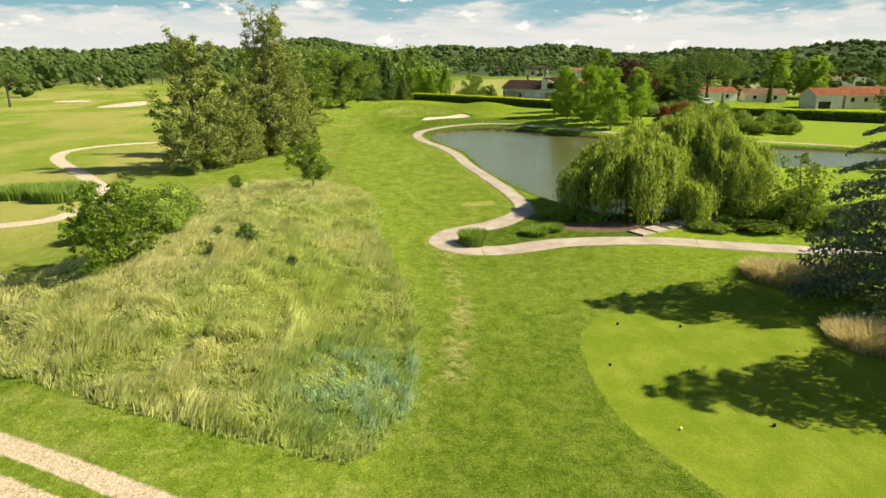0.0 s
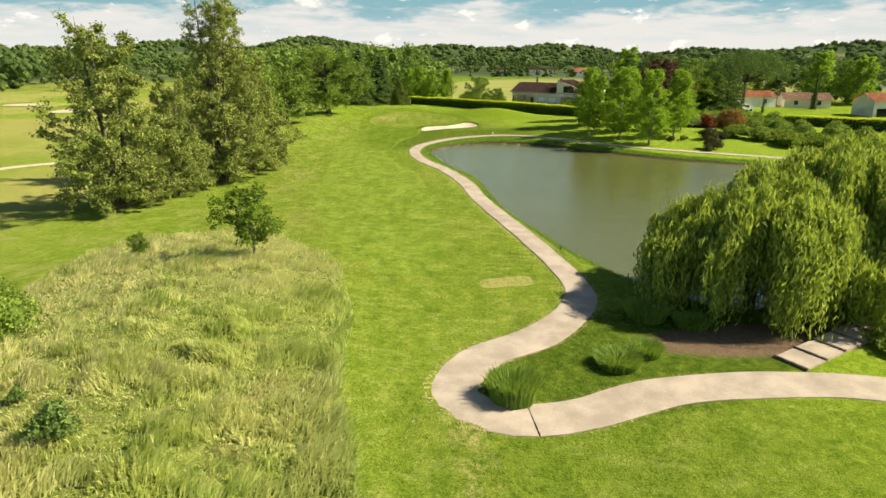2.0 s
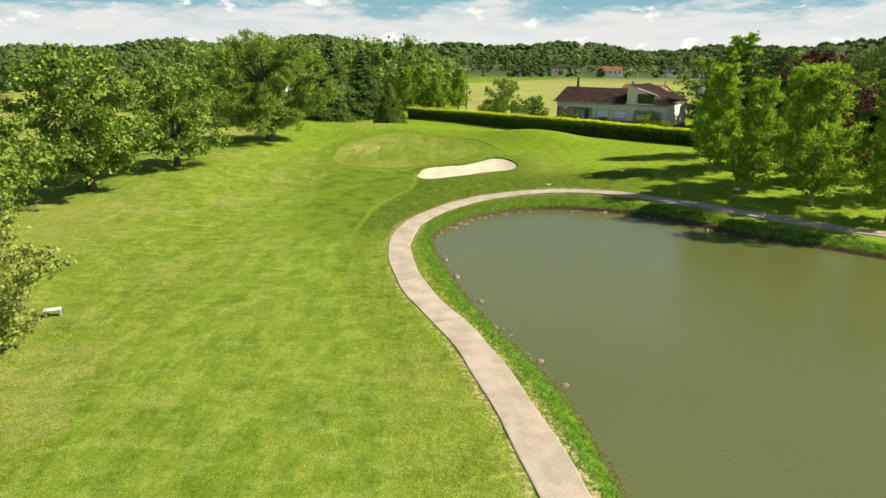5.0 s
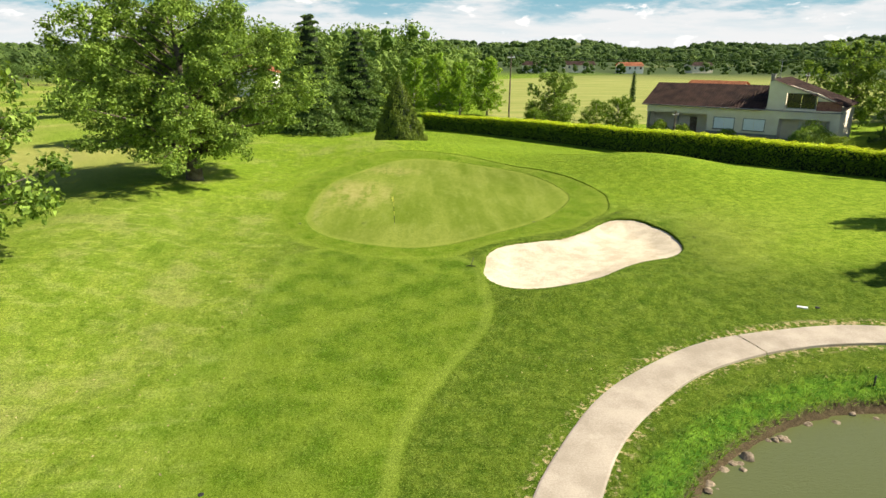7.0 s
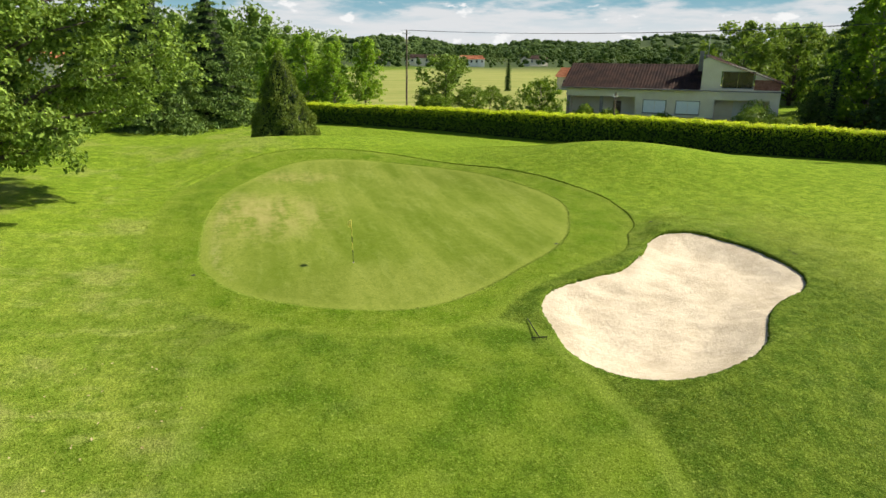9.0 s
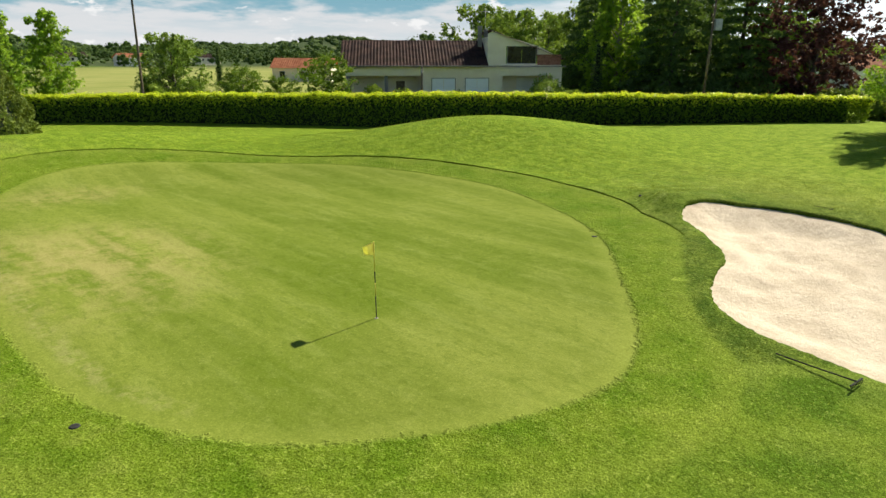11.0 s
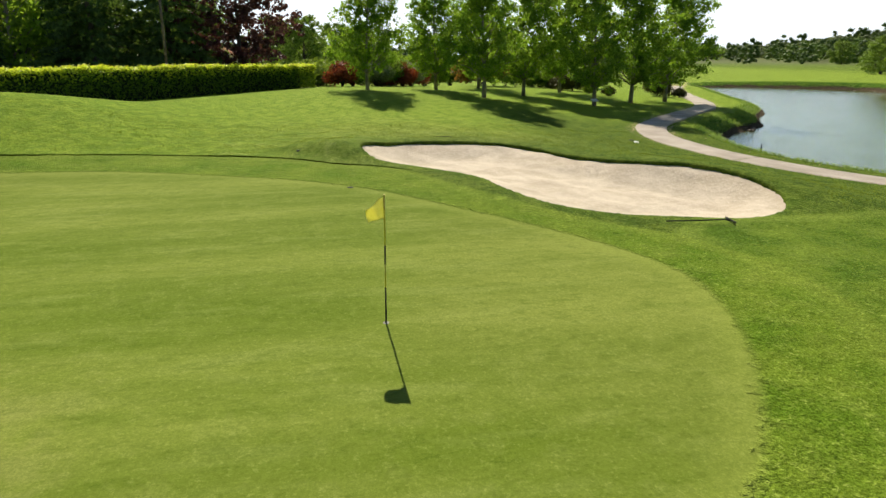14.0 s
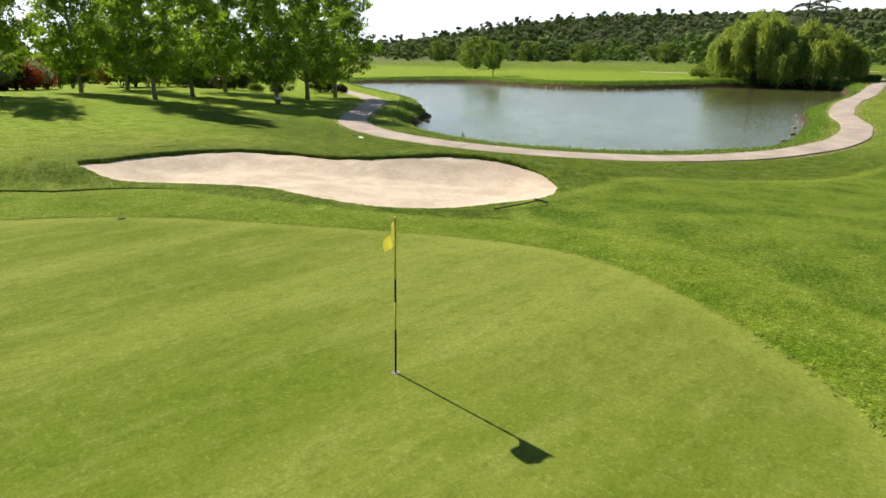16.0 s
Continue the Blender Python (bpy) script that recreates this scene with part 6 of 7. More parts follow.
# ---- houses ----
ROOF = plain("roof_tile_brown", (0.046, 0.028, 0.024), (0.112, 0.062, 0.049), 0.9, 0.9, fine=9, relief=0.03)
TERRACOTTA = plain("roof_tile_orange", (0.36, 0.12, 0.055), (0.56, 0.24, 0.12), 0.9, 0.85, fine=8, relief=0.03)
BROWN_TILE = plain("roof_tile_faded", (0.24, 0.13, 0.085), (0.40, 0.25, 0.17), 0.9, 0.85, fine=8, relief=0.03)
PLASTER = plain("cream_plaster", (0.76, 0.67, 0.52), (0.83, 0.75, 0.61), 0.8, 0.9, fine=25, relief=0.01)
WHITE_WALL = plain("white_plaster", (0.66, 0.64, 0.60), (0.78, 0.76, 0.71), 0.6, 0.9, fine=25, relief=0.01)
BRICK = plain("brick_red", (0.22, 0.09, 0.065), (0.36, 0.17, 0.12), 3.0, 0.9, fine=14, relief=0.02)
SHUTTER = plain("pale_blue_shutter", (0.82, 0.86, 0.88), (0.88, 0.91, 0.92), 2.0, 0.6, fine=30)
GREY = plain("grey_base", (0.18, 0.17, 0.155), (0.30, 0.285, 0.26), 1.0, 0.9, fine=20)
GLASS = plain("window_glass", (0.010, 0.012, 0.014), (0.025, 0.028, 0.03), 0.5, 0.05, fine=2, relief=0.001, spec=0.6)
WOOD = plain("weathered_wood", (0.10, 0.075, 0.05), (0.24, 0.19, 0.135), 3.0, 0.9, fine=30, relief=0.02)
METAL = plain("galvanised_metal", (0.35, 0.36, 0.37), (0.50, 0.51, 0.52), 3.0, 0.45, 0.8)


def tiled_plane(a, b, c, d, mat_unused=None, pitch=0.36):
    """A roof plane with rolls of round tiles from eave (a to b) up to ridge (d to c)."""
    bm = bmesh.new()
    a, b, c, d = (Vector(p) for p in (a, b, c, d))
    n = max(2, int((b - a).length / pitch))
    up = (b - a).cross(d - a).normalized()
    up = up if up.z > 0 else -up
    cols = []
    for i in range(2 * n + 1):
        s = i / (2 * n)
        lift = up * (0.07 if i % 2 else 0.0)
        lo, hi = a.lerp(b, s), d.lerp(c, s)
        cols.append([bm.verts.new(p + lift) for p in (lo, lo.lerp(hi, 0.34), lo.lerp(hi, 0.67), hi)])
    for q, r in zip(cols, cols[1:]):
        for j in range(3):
            bm.faces.new((q[j], r[j], r[j + 1], q[j + 1]))
    bmesh.ops.solidify(bm, geom=list(bm.faces), thickness=0.12)
    return bm


def window_part(house, x, z, w, h, y, mat, frame_mat, panes=2, name="window"):
    """A framed opening in the front wall with panes or shutters."""
    bm = bmesh.new()
    for x0, z0, x1, z1 in ((x - 0.07, z - 0.07, x + w + 0.07, z), (x - 0.07, z + h, x + w + 0.07, z + h + 0.07), (x - 0.07, z, x, z + h), (x + w, z, x + w + 0.07, z + h)):
        box(bm, x0, y - 0.06, z0, x1, y + 0.05, z1)
    wnd = part(name, bm, frame_mat, house)
    for k in range(panes):
        bm = bmesh.new()
        box(bm, x + k * w / panes + 0.02, y - 0.03, z, x + (k + 1) * w / panes - 0.02, y + 0.02, z + h)
        part("pane" if mat is GLASS else "shutter", bm, mat, wnd)
    bm = bmesh.new()
    box(bm, x - 0.12, y - 0.12, z - 0.13, x + w + 0.12, y + 0.02, z - 0.07)
    part("sill", bm, GREY, wnd)
    return wnd


def main_house():
    """Local x runs along the front, y goes back, z up from the garden."""
    L, D, E = 24.4, 10.0, 3.9
    root = tagged(new("house"), "cream bungalow with brown tiled roof and a gabled studio", "house")
    for piece in (
        (8.6, 0, 0.6, 17.6, 0.3, E),
        (23.4, 0, 0.6, L, 0.3, E),
        (0, 0, 2.75, 8.6, 0.3, E),
        (17.6, 0, 2.75, 23.4, 0.3, E),
        (0, 0.3, 0, 0.3, D, E),
        (L - 0.3, 0.3, 0, L, D, E),
        (0.3, D - 0.3, 0, L - 0.3, D, E),
        (0.3, 2.2, 0, 8.6, 2.4, E - 0.1),
        (17.6, 2.0, 0, 23.4, 2.2, E - 0.1),
        (8.6, 0.3, 0, 8.8, 2.4, E - 0.1),
        (17.4, 0.3, 0, 17.6, 2.2, E - 0.1),
        (23.4, 0.3, 0, 23.6, 2.2, E - 0.1),
    ):
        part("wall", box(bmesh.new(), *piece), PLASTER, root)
    part("foundation", box(bmesh.new(), -0.05, -0.05, -1.6, L + 0.05, D + 0.05, 0.0), GREY, root)
    part("plinth", box(bmesh.new(), 8.6, -0.04, 0, 17.6, 0.28, 0.6), GREY, root)
    part("plinth", box(bmesh.new(), 23.4, -0.04, 0, L, 0.28, 0.6), GREY, root)
    for x in (0.1, 0.0 + 4.3):
        bm = bmesh.new()
        box(bm, x, 0.0, 0, x + 0.35, 0.3, 2.75, 0.02)
        part("porch_post", bm, GREY, root)
    part("roof", tiled_plane((-0.6, -0.6, E - 0.1), (15.9, -0.6, E - 0.1), (15.9, D / 2, E + 2.7), (-0.6, D / 2, E + 2.7)), ROOF, root)
    part("roof", tiled_plane((15.9, D + 0.6, E - 0.1), (-0.6, D + 0.6, E - 0.1), (-0.6, D / 2, E + 2.7), (15.9, D / 2, E + 2.7)), ROOF, root)
    bm = bmesh.new()
    tube(bm, [(-0.6, -0.66, E - 0.12), (L + 0.3, -0.66, E - 0.12)], [0.08, 0.08], 8)
    part("gutter", bm, GREY, root)
    # gable end wall at the low roof's free side
    bm = bmesh.new()
    v = [bm.verts.new(p) for p in ((0, 0.1, E), (0, D - 0.1, E), (0, D / 2, E + 2.45), (0.25, 0.1, E), (0.25, D - 0.1, E), (0.25, D / 2, E + 2.45))]
    for q in ((0, 1, 2), (5, 4, 3), (0, 3, 4, 1), (1, 4, 5, 2), (2, 5, 3, 0)):
        bm.faces.new([v[i] for i in q])
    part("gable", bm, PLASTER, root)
    # studio: one long slope from the peak down to the end of the house
    bm = bmesh.new()
    y0, y1 = 0.35, 0.65
    for z0, shape in ((0, ((15.9, E), (18.0, E), (18.0, E + 3.1), (16.4, E + 3.6), (15.9, E + 3.35))), (0, ((18.0, E + 2.05), (21.6, E + 2.05), (21.6, E + 2.05), (18.0, E + 3.1), (18.0, E + 2.6))), (0, ((21.6, E + 1.15), (L, E + 0.75), (L, E + 0.75), (21.6, E + 2.05), (21.6, E + 1.6)))):
        pts = list(dict.fromkeys(shape))
        f = [bm.verts.new((x, y0, z)) for x, z in pts]
        b = [bm.verts.new((x, y1, z)) for x, z in pts]
        bm.faces.new(f)
        bm.faces.new(b[::-1])
        for i in range(len(pts)):
            bm.faces.new((f[i - 1], b[i - 1], b[i], f[i]))
    box(bm, 18.0, y0 + 0.01, E, 21.6, y1, E + 0.15)
    box(bm, 15.9, 0.65, E, 16.2, D, E + 3.0)
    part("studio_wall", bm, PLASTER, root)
    bm = bmesh.new()
    box(bm, 21.6, 0.33, E, L - 0.1, 0.62, E + 1.15)
    part("parapet", bm, BRICK, root, "weathered red brick parapet")
    part("roof", tiled_plane((L + 0.5, D, E + 0.55), (L + 0.5, 0.1, E + 0.55), (16.2, 0.1, E + 3.72), (16.2, D, E + 3.72)), ROOF, root)
    w = window_part(root, 18.2, E + 0.2, 3.2, 1.8, 0.5, GLASS, GREY, 2)
    for x in (9.6, 13.4):
        window_part(root, x, 1.0, 2.6, 1.45, -0.01, SHUTTER, GREY, 2)
    bm = bmesh.new()
    box(bm, 19.6, 1.94, 0.0, 23.0, 2.0, 2.5)
    part("garage_door", bm, WHITE_WALL, root)
    bm = bmesh.new()
    box(bm, 5.6, 2.15, 0.0, 6.6, 2.2, 2.1)
    part("door", bm, WOOD, root)
    for x, h in ((15.2, 4.4), (15.9, 4.0)):
        bm = bmesh.new()
        box(bm, x, 3.4, E + 0.8, x + 0.45, 3.85, E + h - 0.25)
        box(bm, x - 0.06, 3.34, E + h - 0.25, x + 0.51, 3.91, E + h - 0.12)
        part("chimney", bm, GREY, root)
    bm = bmesh.new()
    tube(bm, [(16.1, 4.2, E + 3), (16.1, 4.2, E + 6.2)], [0.03, 0.02], 6)
    for k in range(5):
        tube(bm, [(15.6, 3.9 + 0.18 * k, E + 5.9), (16.6, 3.9 + 0.18 * k, E + 5.9)], [0.012, 0.012], 4)
    tube(bm, [(16.1, 3.8, E + 5.9), (16.1, 4.8, E + 5.9)], [0.015, 0.015], 4)
    part("antenna", bm, METAL, root)
    ang = math.degrees(math.atan2(27.7 - 46.0, 55.5 - 34.7))
    root.matrix_basis = Matrix.Translation((34.7, 46.2, 1.6)) @ pose(0, 0, 0, 0, 0, ang)
    return root


main_house()


def cottage(x, y, turn, length, depth, eave, rise, roof, wall, label, windows=3, garage=False):
    """A plain gabled house: local x along the front, y to the back."""
    root = tagged(new("house"), label, "house")
    part("wall", box(bmesh.new(), 0, 0, -0.4, length, 0.3, eave), wall, root)
    part("wall", box(bmesh.new(), 0, depth - 0.3, -0.4, length, depth, eave), wall, root)
    for x0 in (0, length - 0.3):
        bm = bmesh.new()
        f = [bm.verts.new((x0, yy, zz)) for yy, zz in ((0.3, -0.4), (depth - 0.3, -0.4), (depth - 0.3, eave), (depth / 2, eave + rise * 0.95), (0.3, eave))]
        b = [bm.verts.new((x0 + 0.3, v.co.y, v.co.z)) for v in f]
        bm.faces.new(f)
        bm.faces.new(b[::-1])
        for i in range(5):
            bm.faces.new((f[i - 1], b[i - 1], b[i], f[i]))
        part("wall", bm, wall, root)
    part("roof", tiled_plane((-0.5, -0.6, eave - 0.1), (length + 0.5, -0.6, eave - 0.1), (length + 0.5, depth / 2, eave + rise), (-0.5, depth / 2, eave + rise), pitch=0.5), roof, root)
    part("roof", tiled_plane((length + 0.5, depth + 0.6, eave - 0.1), (-0.5, depth + 0.6, eave - 0.1), (-0.5, depth / 2, eave + rise), (length + 0.5, depth / 2, eave + rise), pitch=0.5), roof, root)
    for k in range(windows):
        window_part(root, length * (k + 0.5) / windows - 0.6, 0.9 if eave < 4 else eave - 2.0, 1.2, 1.3, -0.02, GLASS, WHITE_WALL, 2)
    if garage:
        # near-black panel on the wall paints the shaded inside of the garage
        bm = bmesh.new()
        box(bm, 1.0, -0.03, -0.2, 5.0, 0.02, 2.3)
        part("garage_shade_panel", bm, GLASS, root)
    root.matrix_basis = Matrix.Translation(at_ground(x, y)) @ pose(0, 0, 0, 0, 0, turn)
    return root


cottage(99, 48, 6, 24, 9, 3.0, 1.7, TERRACOTTA, WHITE_WALL, "low white house with an orange tiled roof")
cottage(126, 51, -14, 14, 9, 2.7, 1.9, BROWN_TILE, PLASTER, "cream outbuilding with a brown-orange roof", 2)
cottage(133, 17.5, 2, 9, 9, 4.4, 2.0, TERRACOTTA, WHITE_WALL, "pale house with an open dark garage", 0, True)
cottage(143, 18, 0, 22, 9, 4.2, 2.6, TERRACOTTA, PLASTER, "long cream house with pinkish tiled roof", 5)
cottage(232, 175, 0, 24, 10, 5.0, 2.4, TERRACOTTA, WHITE_WALL, "distant pale house with tiled roof", 4)
cottage(-44.5, 136, 60, 9, 8, 6.5, 2.0, TERRACOTTA, WHITE_WALL, "white two-storey house with an orange roof", 2)
cottage(68, 116, -45, 13, 9, 3.0, 2.0, TERRACOTTA, PLASTER, "neighbouring cream house with orange roof", 3)
for k, (x, y, l) in enumerate(((62, 356, 15), (90, 362, 18), (124, 358, 14), (172, 366, 14), (-130, 330, 30), (-240, 290, 22))):
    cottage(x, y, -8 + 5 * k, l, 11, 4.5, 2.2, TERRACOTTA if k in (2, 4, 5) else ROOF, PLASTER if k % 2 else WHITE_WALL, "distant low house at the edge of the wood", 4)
cottage(-95, 262, 5, 46, 14, 8, 2.0, TERRACOTTA, BRICK, "large terracotta-coloured building among trees", 6)


# ---- poles and wires ----
def utility_pole(x, y, height, kind):
    root = tagged(new("utility_pole"), "weathered utility pole with " + kind, "pole")
    bm = bmesh.new()
    tube(bm, [(0, 0, -0.5), (0.02, 0, height * 0.5), (0, 0, height)], [0.15, 0.125, 0.10], 10)
    part("pole", bm, WOOD, root)
    bm = bmesh.new()
    box(bm, -0.8, -0.06, height - 0.5, 0.8, 0.06, height - 0.38, 0.01)
    part("crossarm", bm, METAL, root)
    for s in (-0.7, 0, 0.7):
        bm = bmesh.new()
        tube(bm, [(s, 0, height - 0.38), (s, 0, height - 0.2)], [0.04, 0.03], 8)
        part("insulator", bm, WHITE_WALL, root)
    if "transformer" in kind:
        bm = bmesh.new()
        box(bm, -0.35, -0.75, height - 3.2, 0.35, -0.12, height - 2.2, 0.04)
        part("transformer", bm, METAL, root)
    root.matrix_basis = Matrix.Translation(at_ground(x, y)) @ pose(0, 0, 0, 1.0, 0, 40)
    return root


utility_pole(15.4, 53.6, 11.5, "a short crossarm")
utility_pole(51.8, 13.2, 11.5, "a grey transformer box")
utility_pole(33.8, 33.2, 5.4, "a short crossarm")
utility_pole(58, 47, 9.0, "a short crossarm")


def wire(a, b, sag):
    bm = bmesh.new()
    a, b = Vector(a), Vector(b)
    tube(bm, [a.lerp(b, s) - Vector((0, 0, 4 * sag * s * (1 - s))) for s in np.linspace(0, 1, 12)], [0.018] * 12, 4)
    return tagged(part("overhead_wire", bm, GLASS), "thin black overhead wire between poles", "wire", "overhead wires")


for off in (-0.5, 0.5):
    wire((15.4 + off, 53.6, 12.2), (51.8 + off, 13.2, 12.3), 0.7)
    wire((51.8 + off, 13.2, 12.3), (112 + off, 4, 12.0), 1.0)


for s_along, s_off, size in ((6.3, 3.0, 0.75), (8.4, 3.2, 0.5), (14.6, 3.0, 0.5), (25.0, 2.5, 1.15)):
    again(mixed, 34.7 + 0.751 * s_along - 0.66 * s_off, 46.2 - 0.66 * s_along - 0.751 * s_off, 50 * s_along, size * 0.75, size, label="yellow-green garden bush in front of the house", group="bushes before the house")


def lamp_post(x, y, height, label):
    root = tagged(new("lamp_post"), label, "lamp post")
    bm = bmesh.new()
    tube(bm, [(0, 0, -0.3), (0, 0, height * 0.6), (0, 0, height)], [0.08, 0.06, 0.045], 8)
    part("pole", bm, METAL, root)
    bm = bmesh.new()
    box(bm, -0.6, -0.1, height - 0.05, 0.1, 0.1, height + 0.07, 0.03)
    part("lamp_head", bm, METAL, root)
    root.matrix_basis = Matrix.Translation(at_ground(x, y))
    return root


lamp_post(5.3, 88, 5.5, "slim grey lamp post beside the field")
lamp_post(97, 40, 9.0, "tall grey street lamp in front of gardens")

# ---- golf things ----
BLACK = plain("black_plastic", (0.012, 0.012, 0.013), (0.03, 0.03, 0.032), 8, 0.85)
YELLOW = plain("yellow_cloth", (0.78, 0.75, 0.20), (0.88, 0.86, 0.36), 4, 0.8, fine=60, relief=0.004)
STICK = plain("yellow_stick", (0.55, 0.47, 0.06), (0.68, 0.60, 0.12), 6, 0.5)
WHITE = plain("white_plastic", (0.72, 0.72, 0.70), (0.82, 0.82, 0.80), 6, 0.5)
RED = plain("red_plastic", (0.42, 0.03, 0.02), (0.55, 0.06, 0.04), 6, 0.5)


def flagstick():
    root = tagged(new("flagstick"), "black and yellow flagstick with a yellow flag in the hole", "flag")
    bands = ((-0.1, 0.62, BLACK), (0.62, 1.0, STICK), (1.0, 1.32, BLACK), (1.32, 2.13, STICK))
    for z0, z1, m in bands:
        bm = bmesh.new()
        tube(bm, [(0, 0, z0), (0, 0, z1)], [0.013, 0.013], 8)
        part("stick_band", bm, m, root)
    bm = bmesh.new()
    nx, nz = 10, 8
    grid = []
    for i in range(nx + 1):
        s = i / nx
        col = []
        for j in range(nz + 1):
            u = j / nz
            reach, ripple = 0.33 * s * (1 - 0.12 * u), 0.045 * math.sin(7 * s + 2.2 * u) * s
            col.append(bm.verts.new((-0.5 * reach + 0.87 * ripple, 0.87 * reach + 0.5 * ripple, 2.11 - 0.37 * u * (1 - 0.45 * s) - 0.19 * s**1.3)))
        grid.append(col)
    for i in range(nx):
        for j in range(nz):
            bm.faces.new((grid[i][j], grid[i + 1][j], grid[i + 1][j + 1], grid[i][j + 1])).smooth = True
    bmesh.ops.solidify(bm, geom=list(bm.faces), thickness=0.004)
    part("flag", bm, YELLOW, root, "limp yellow cloth flag")
    bm = bmesh.new()
    tube(bm, [(0, 0, -0.12), (0, 0, 0.004)], [0.054, 0.054], 20)
    part("cup", bm, GREY, root)
    root.matrix_basis = Matrix.Translation(at_ground(0, 0)) @ pose(0, 0, 0, 0.6, -0.8, 0)
    return root


flagstick()


def rake(x, y, turn, size=1.0):
    root = tagged(new("bunker_rake"), "black bunker rake lying on the grass", "rake")
    bm = bmesh.new()
    tube(bm, [(0, 0, 0.04), (0.9, 0, 0.05), (1.75, 0, 0.08)], [0.018, 0.018, 0.018], 8)
    part("handle", bm, BLACK, root)
    bm = bmesh.new()
    box(bm, 1.73, -0.3, 0.05, 1.77, 0.3, 0.08, 0.008)
    for k in range(9):
        tube(bm, [(1.75, -0.27 + 0.068 * k, 0.05), (1.78, -0.27 + 0.068 * k, -0.03)], [0.012, 0.008], 5)
    part("rake_head", bm, BLACK, root)
    root.matrix_basis = Matrix.Translation(at_ground(x, y, 0.02)) @ pose(0, 0, 0, 0, 0, turn) @ Matrix.Scale(size, 4)
    return root


rake(5.5, -8.2, -100)
# shrunken rake used as a stand-in for a small unidentified object
rake(21.1, -4.9, -109, 0.42)


def marker(name, x, y, mat, label, r=0.09, h=0.16):
    bm = bmesh.new()
    tube(bm, [(0, 0, -0.05), (0, 0, h * 0.6), (0, 0, h)], [r * 0.6, r, r * 0.5], 10)
    ob = part(name, bm, mat)
    ob.matrix_basis = Matrix.Translation(at_ground(x, y))
    return tagged(ob, label, "tee marker", "tee markers")


for x, y, m, label in ((20.5, -150.6, BLACK, "dark tee marker on the mown tee"), (24.5, -151.1, BLACK, "dark tee marker on the mown tee"), (18.4, -156.4, BLACK, "dark tee marker on the mown tee"),
                       (22.8, -157.1, YELLOW, "yellow tee marker on the mown tee"), (24.6, -162.7, BLACK, "dark tee marker on the mown tee"), (20.0, -162.9, YELLOW, "yellow tee marker on the mown tee")):
    marker("tee_marker", x, y, m, label)


def sprinkler(x, y):
    bm = bmesh.new()
    tube(bm, [(0, 0, -0.08), (0, 0, 0.008), (0, 0, 0.014)], [0.1, 0.1, 0.07], 14)
    ob = part("sprinkler_head", bm, BLACK)
    ob.matrix_basis = Matrix.Translation(at_ground(x, y))
    return tagged(ob, "round black sprinkler cover flush with the grass", "sprinkler", "sprinklers")


for x, y in ((10.7, -0.1), (-7.25, 0.1), (-4.9, -29.5), (17.6, 1.6)):
    sprinkler(x, y)


def bench(x, y, turn):
    root = tagged(new("bench"), "small pale wooden bench under the poplars", "bench")
    for k in range(3):
        bm = bmesh.new()
        box(bm, -0.5, -0.25 + 0.17 * k, 0.42, 0.5, -0.1 + 0.17 * k, 0.47, 0.008)
        part("slat", bm, WHITE_WALL, root)
    for s in (-0.4, 0.4):
        bm = bmesh.new()
        box(bm, s - 0.06, -0.2, -0.05, s + 0.06, 0.2, 0.42, 0.01)
        part("leg", bm, GREY, root)
    root.matrix_basis = Matrix.Translation(at_ground(x, y)) @ pose(0, 0, 0, 0, 0, turn)


bench(-16.2, -55.7, 20)


def shore_post(x, y, mat, label):
    bm = bmesh.new()
    tube(bm, [(0, 0, -0.2), (0, 0, 0.5)], [0.04, 0.035], 8)
    ob = part("hazard_stake", bm, mat)
    ob.matrix_basis = Matrix.Translation(at_ground(x, y))
    tagged(ob, label, "stake", "water hazard stakes")


for x, y in ((21.5, -23.4), (11.6, -30.3), (15.4, -84), (19.8, -106.3)):
    shore_post(x, y, RED if x < 15 else BLACK, "short stake marking the water hazard")


def steps():
    """Earth steps with log risers going up from the cart path."""
    root = tagged(new("garden_steps"), "earth steps with wooden log risers", "steps")
    a, b = np.array([28.6, -128.6]), np.array([39.0, -122.4])
    t = (b - a) / np.hypot(*(b - a))
    for k in range(7):
        c = a + (b - a) * k / 6
        z = at_ground(*c)[2] + 0.05 + 0.05 * k
        bm = bmesh.new()
        tube(bm, [(c[0] - t[1] * 1.0, c[1] + t[0] * 1.0, z + 0.04), (c[0] + t[1] * 1.0, c[1] - t[0] * 1.0, z + 0.04)], [0.09, 0.09], 8)
        part("riser", bm, WOOD, root)
        bm = bmesh.new()
        n = c + (b - a) / 6
        v = [bm.verts.new((p[0] + s * t[1] * 0.95, p[1] - s * t[0] * 0.95, z + dz)) for dz in (0.06, -0.3) for p, s in ((c, -1), (c, 1), (n, 1), (n, -1))]
        for q in ((0, 1, 2, 3), (7, 6, 5, 4), (0, 4, 5, 1), (1, 5, 6, 2), (2, 6, 7, 3), (3, 7, 4, 0)):
            bm.faces.new([v[i] for i in q])
        part("tread", bm, CONCRETE, root)


steps()


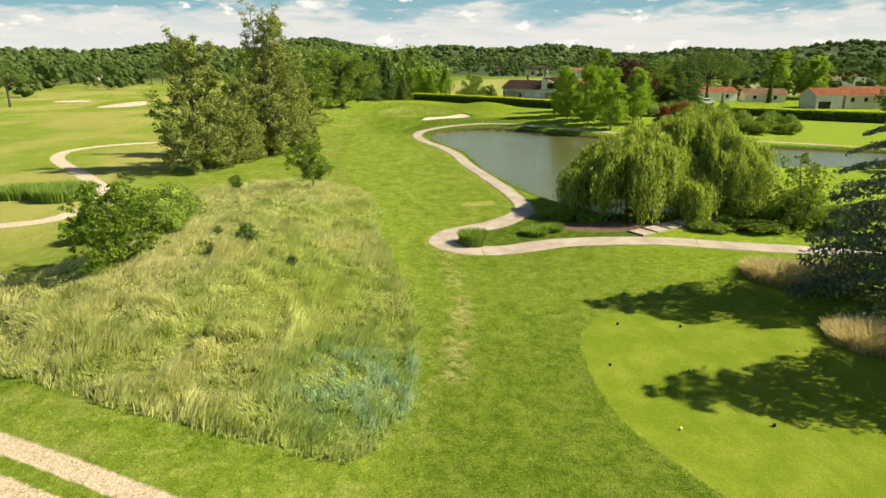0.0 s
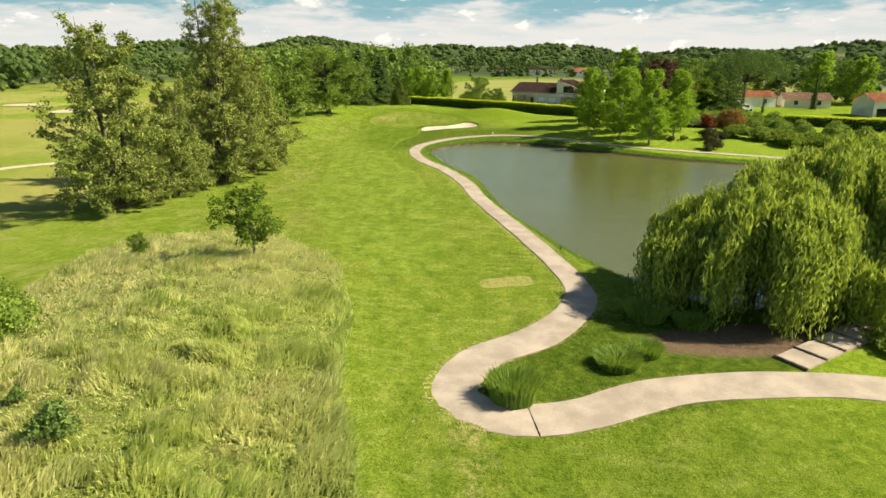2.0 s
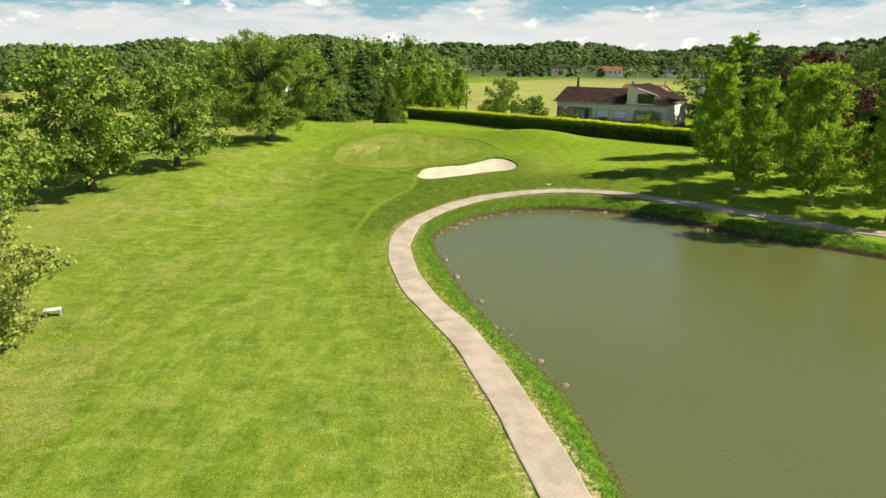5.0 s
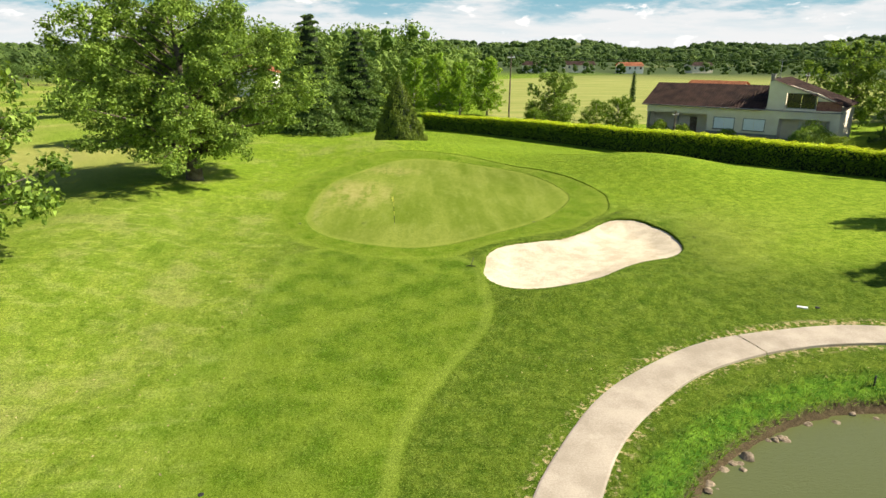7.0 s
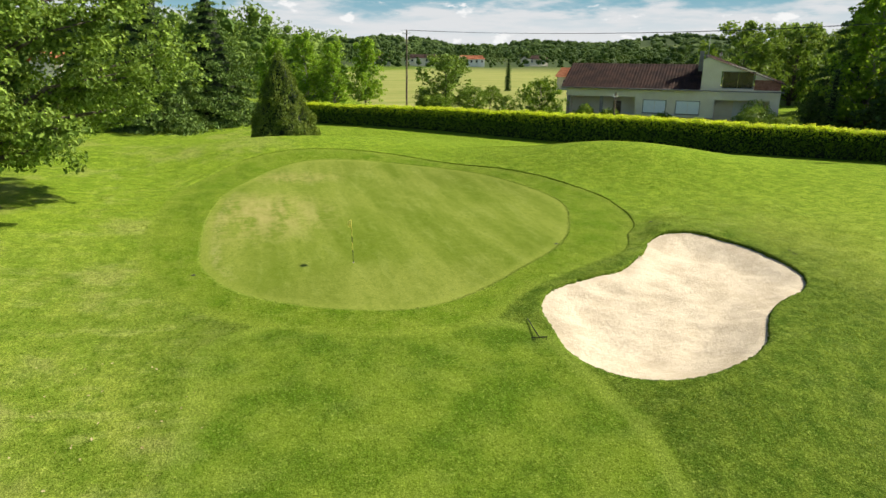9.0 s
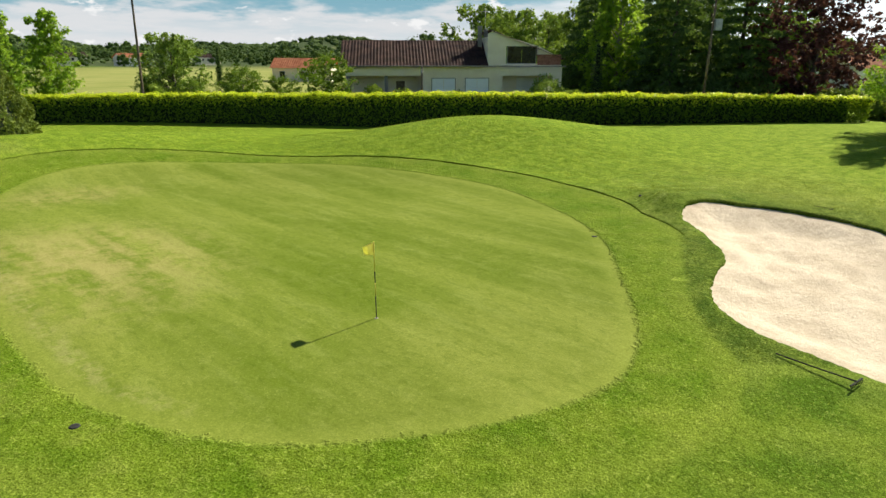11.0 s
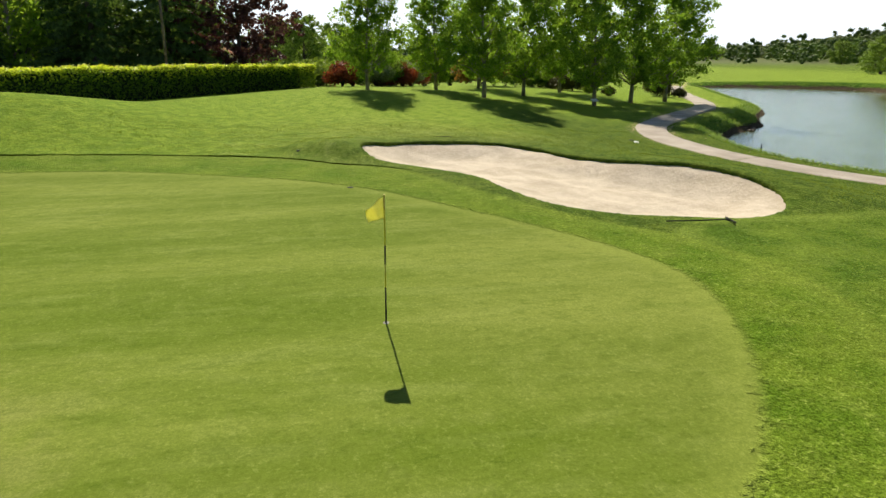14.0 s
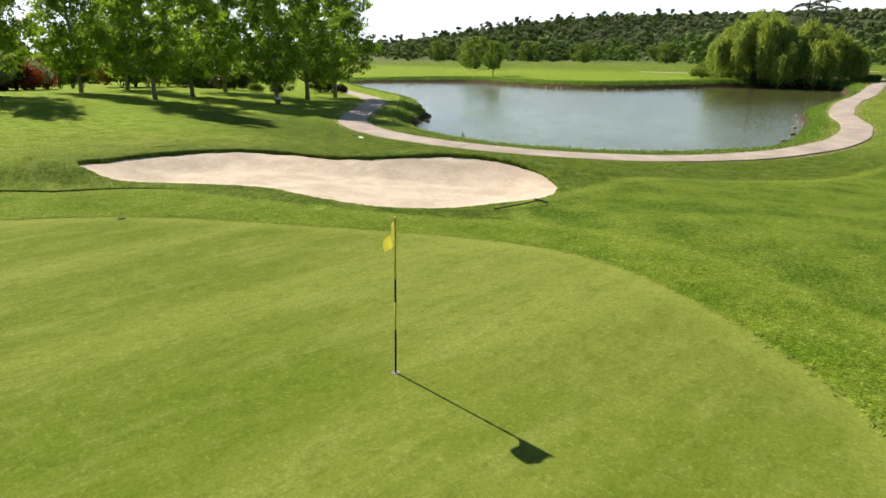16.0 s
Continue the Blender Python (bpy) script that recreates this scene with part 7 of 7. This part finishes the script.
def van(x, y, turn):
    root = tagged(new("van"), "white van parked in front of a low house", "van")
    bm = bmesh.new()
    v = [bm.verts.new((px, s, pz)) for s in (-0.95, 0.95) for px, pz in ((-2.4, 0.4), (2.5, 0.4), (2.5, 1.15), (1.6, 1.3), (0.9, 2.2), (-2.4, 2.25))]
    bm.faces.new(v[:6][::-1])
    bm.faces.new(v[6:])
    for i in range(6):
        bm.faces.new((v[i], v[(i + 1) % 6], v[6 + (i + 1) % 6], v[6 + i]))
    bmesh.ops.bevel(bm, geom=list(bm.edges), offset=0.1, segments=2, affect="EDGES")
    part("body", bm, WHITE, root)
    bm = bmesh.new()
    box(bm, -1.9, -0.97, 1.45, 0.8, -0.94, 1.95)
    part("side_window", bm, GLASS, root)
    for px in (-1.6, 1.6):
        for s in (-0.9, 0.9):
            bm = bmesh.new()
            tube(bm, [(px, s - 0.1, 0.36), (px, s + 0.1, 0.36)], [0.36, 0.36], 16)
            part("wheel", bm, BLACK, root)
    root.matrix_basis = Matrix.Translation(at_ground(x, y)) @ pose(0, 0, 0, 0, 0, turn)


van(105.5, 36, 10)


def litter():
    """Dry leaves and clippings strewn over the rough."""
    r = np.random.default_rng(401)
    strips = [np.column_stack([r.normal(7.4, 0.7, 170), r.uniform(-166, -134, 170)]), np.column_stack([r.uniform(-16, -6, 220), r.uniform(-42, -8, 220)]), np.column_stack([r.uniform(-24, 6, 90), r.normal(0, 0.8, 90) - 163]), np.column_stack([r.normal(16.5, 5, 60), r.normal(-21.8, 0.8, 60)])]
    p = np.vstack(strips)
    k = (to_line(p[:, 0], p[:, 1], CART, False, 3.0) > 1.3) & (to_line(p[:, 0], p[:, 1], POND, True, 3.0) > 0.6)
    p = p[k]
    v, f = leaf_quads(np.column_stack([p, ground_height(p[:, 0], p[:, 1]) + 0.05]), 0.10, r, None, 2.5, 0.6)
    tagged(part_mesh("leaf_litter", mesh_of("leaf_litter", v, f, leaves("dry_leaf", (0.26, 0.20, 0.10), (0.46, 0.38, 0.23), 0.2))), "dry beige leaves strewn on the rough", "leaf litter", kind="stuff")


litter()


def distance_plate(x, y, turn):
    """A white plate set flush in the lawn beside a small valve cover."""
    root = tagged(new("distance_plate"), "white distance plate set flush in the lawn", "marker")
    part("plate", box(bmesh.new(), -0.26, -0.12, -0.06, 0.26, 0.12, 0.035, 0.01), WHITE, root)
    root.matrix_basis = Matrix.Translation(at_ground(x, y)) @ pose(0, 0, 0, 0, 0, turn)
    bm = tube(bmesh.new(), [(0, 0, -0.08), (0, 0, 0.03), (0, 0, 0.036)], [0.12, 0.12, 0.09], 14)
    ob = part("valve_cover", bm, BLACK)
    ob.matrix_basis = Matrix.Translation(at_ground(x + 0.75, y - 0.1))
    tagged(ob, "round black valve cover in the lawn", "cover")


distance_plate(22.4, -16.3, -25)


def yardage_sign(x, y, turn):
    """A short wooden post with a sloping white plate."""
    root = tagged(new("yardage_sign"), "low brown sign post with a sloping white plate under the planes", "sign")
    part("post", box(bmesh.new(), -0.16, -0.10, -0.2, 0.16, 0.10, 0.42, 0.015), WOOD, root)
    bm = box(bmesh.new(), -0.32, -0.20, -0.02, 0.32, 0.20, 0.02, 0.008)
    bmesh.ops.rotate(bm, verts=bm.verts, cent=(0, 0, 0), matrix=Matrix.Rotation(radians(28), 3, "X"))
    bmesh.ops.translate(bm, verts=bm.verts, vec=(0, 0, 0.50))
    part("plate", bm, WHITE, root, "white sloping plate")
    root.matrix_basis = Matrix.Translation(at_ground(x, y)) @ pose(0, 0, 0, 0, 0, turn)


yardage_sign(42.8, -23.1, -70)
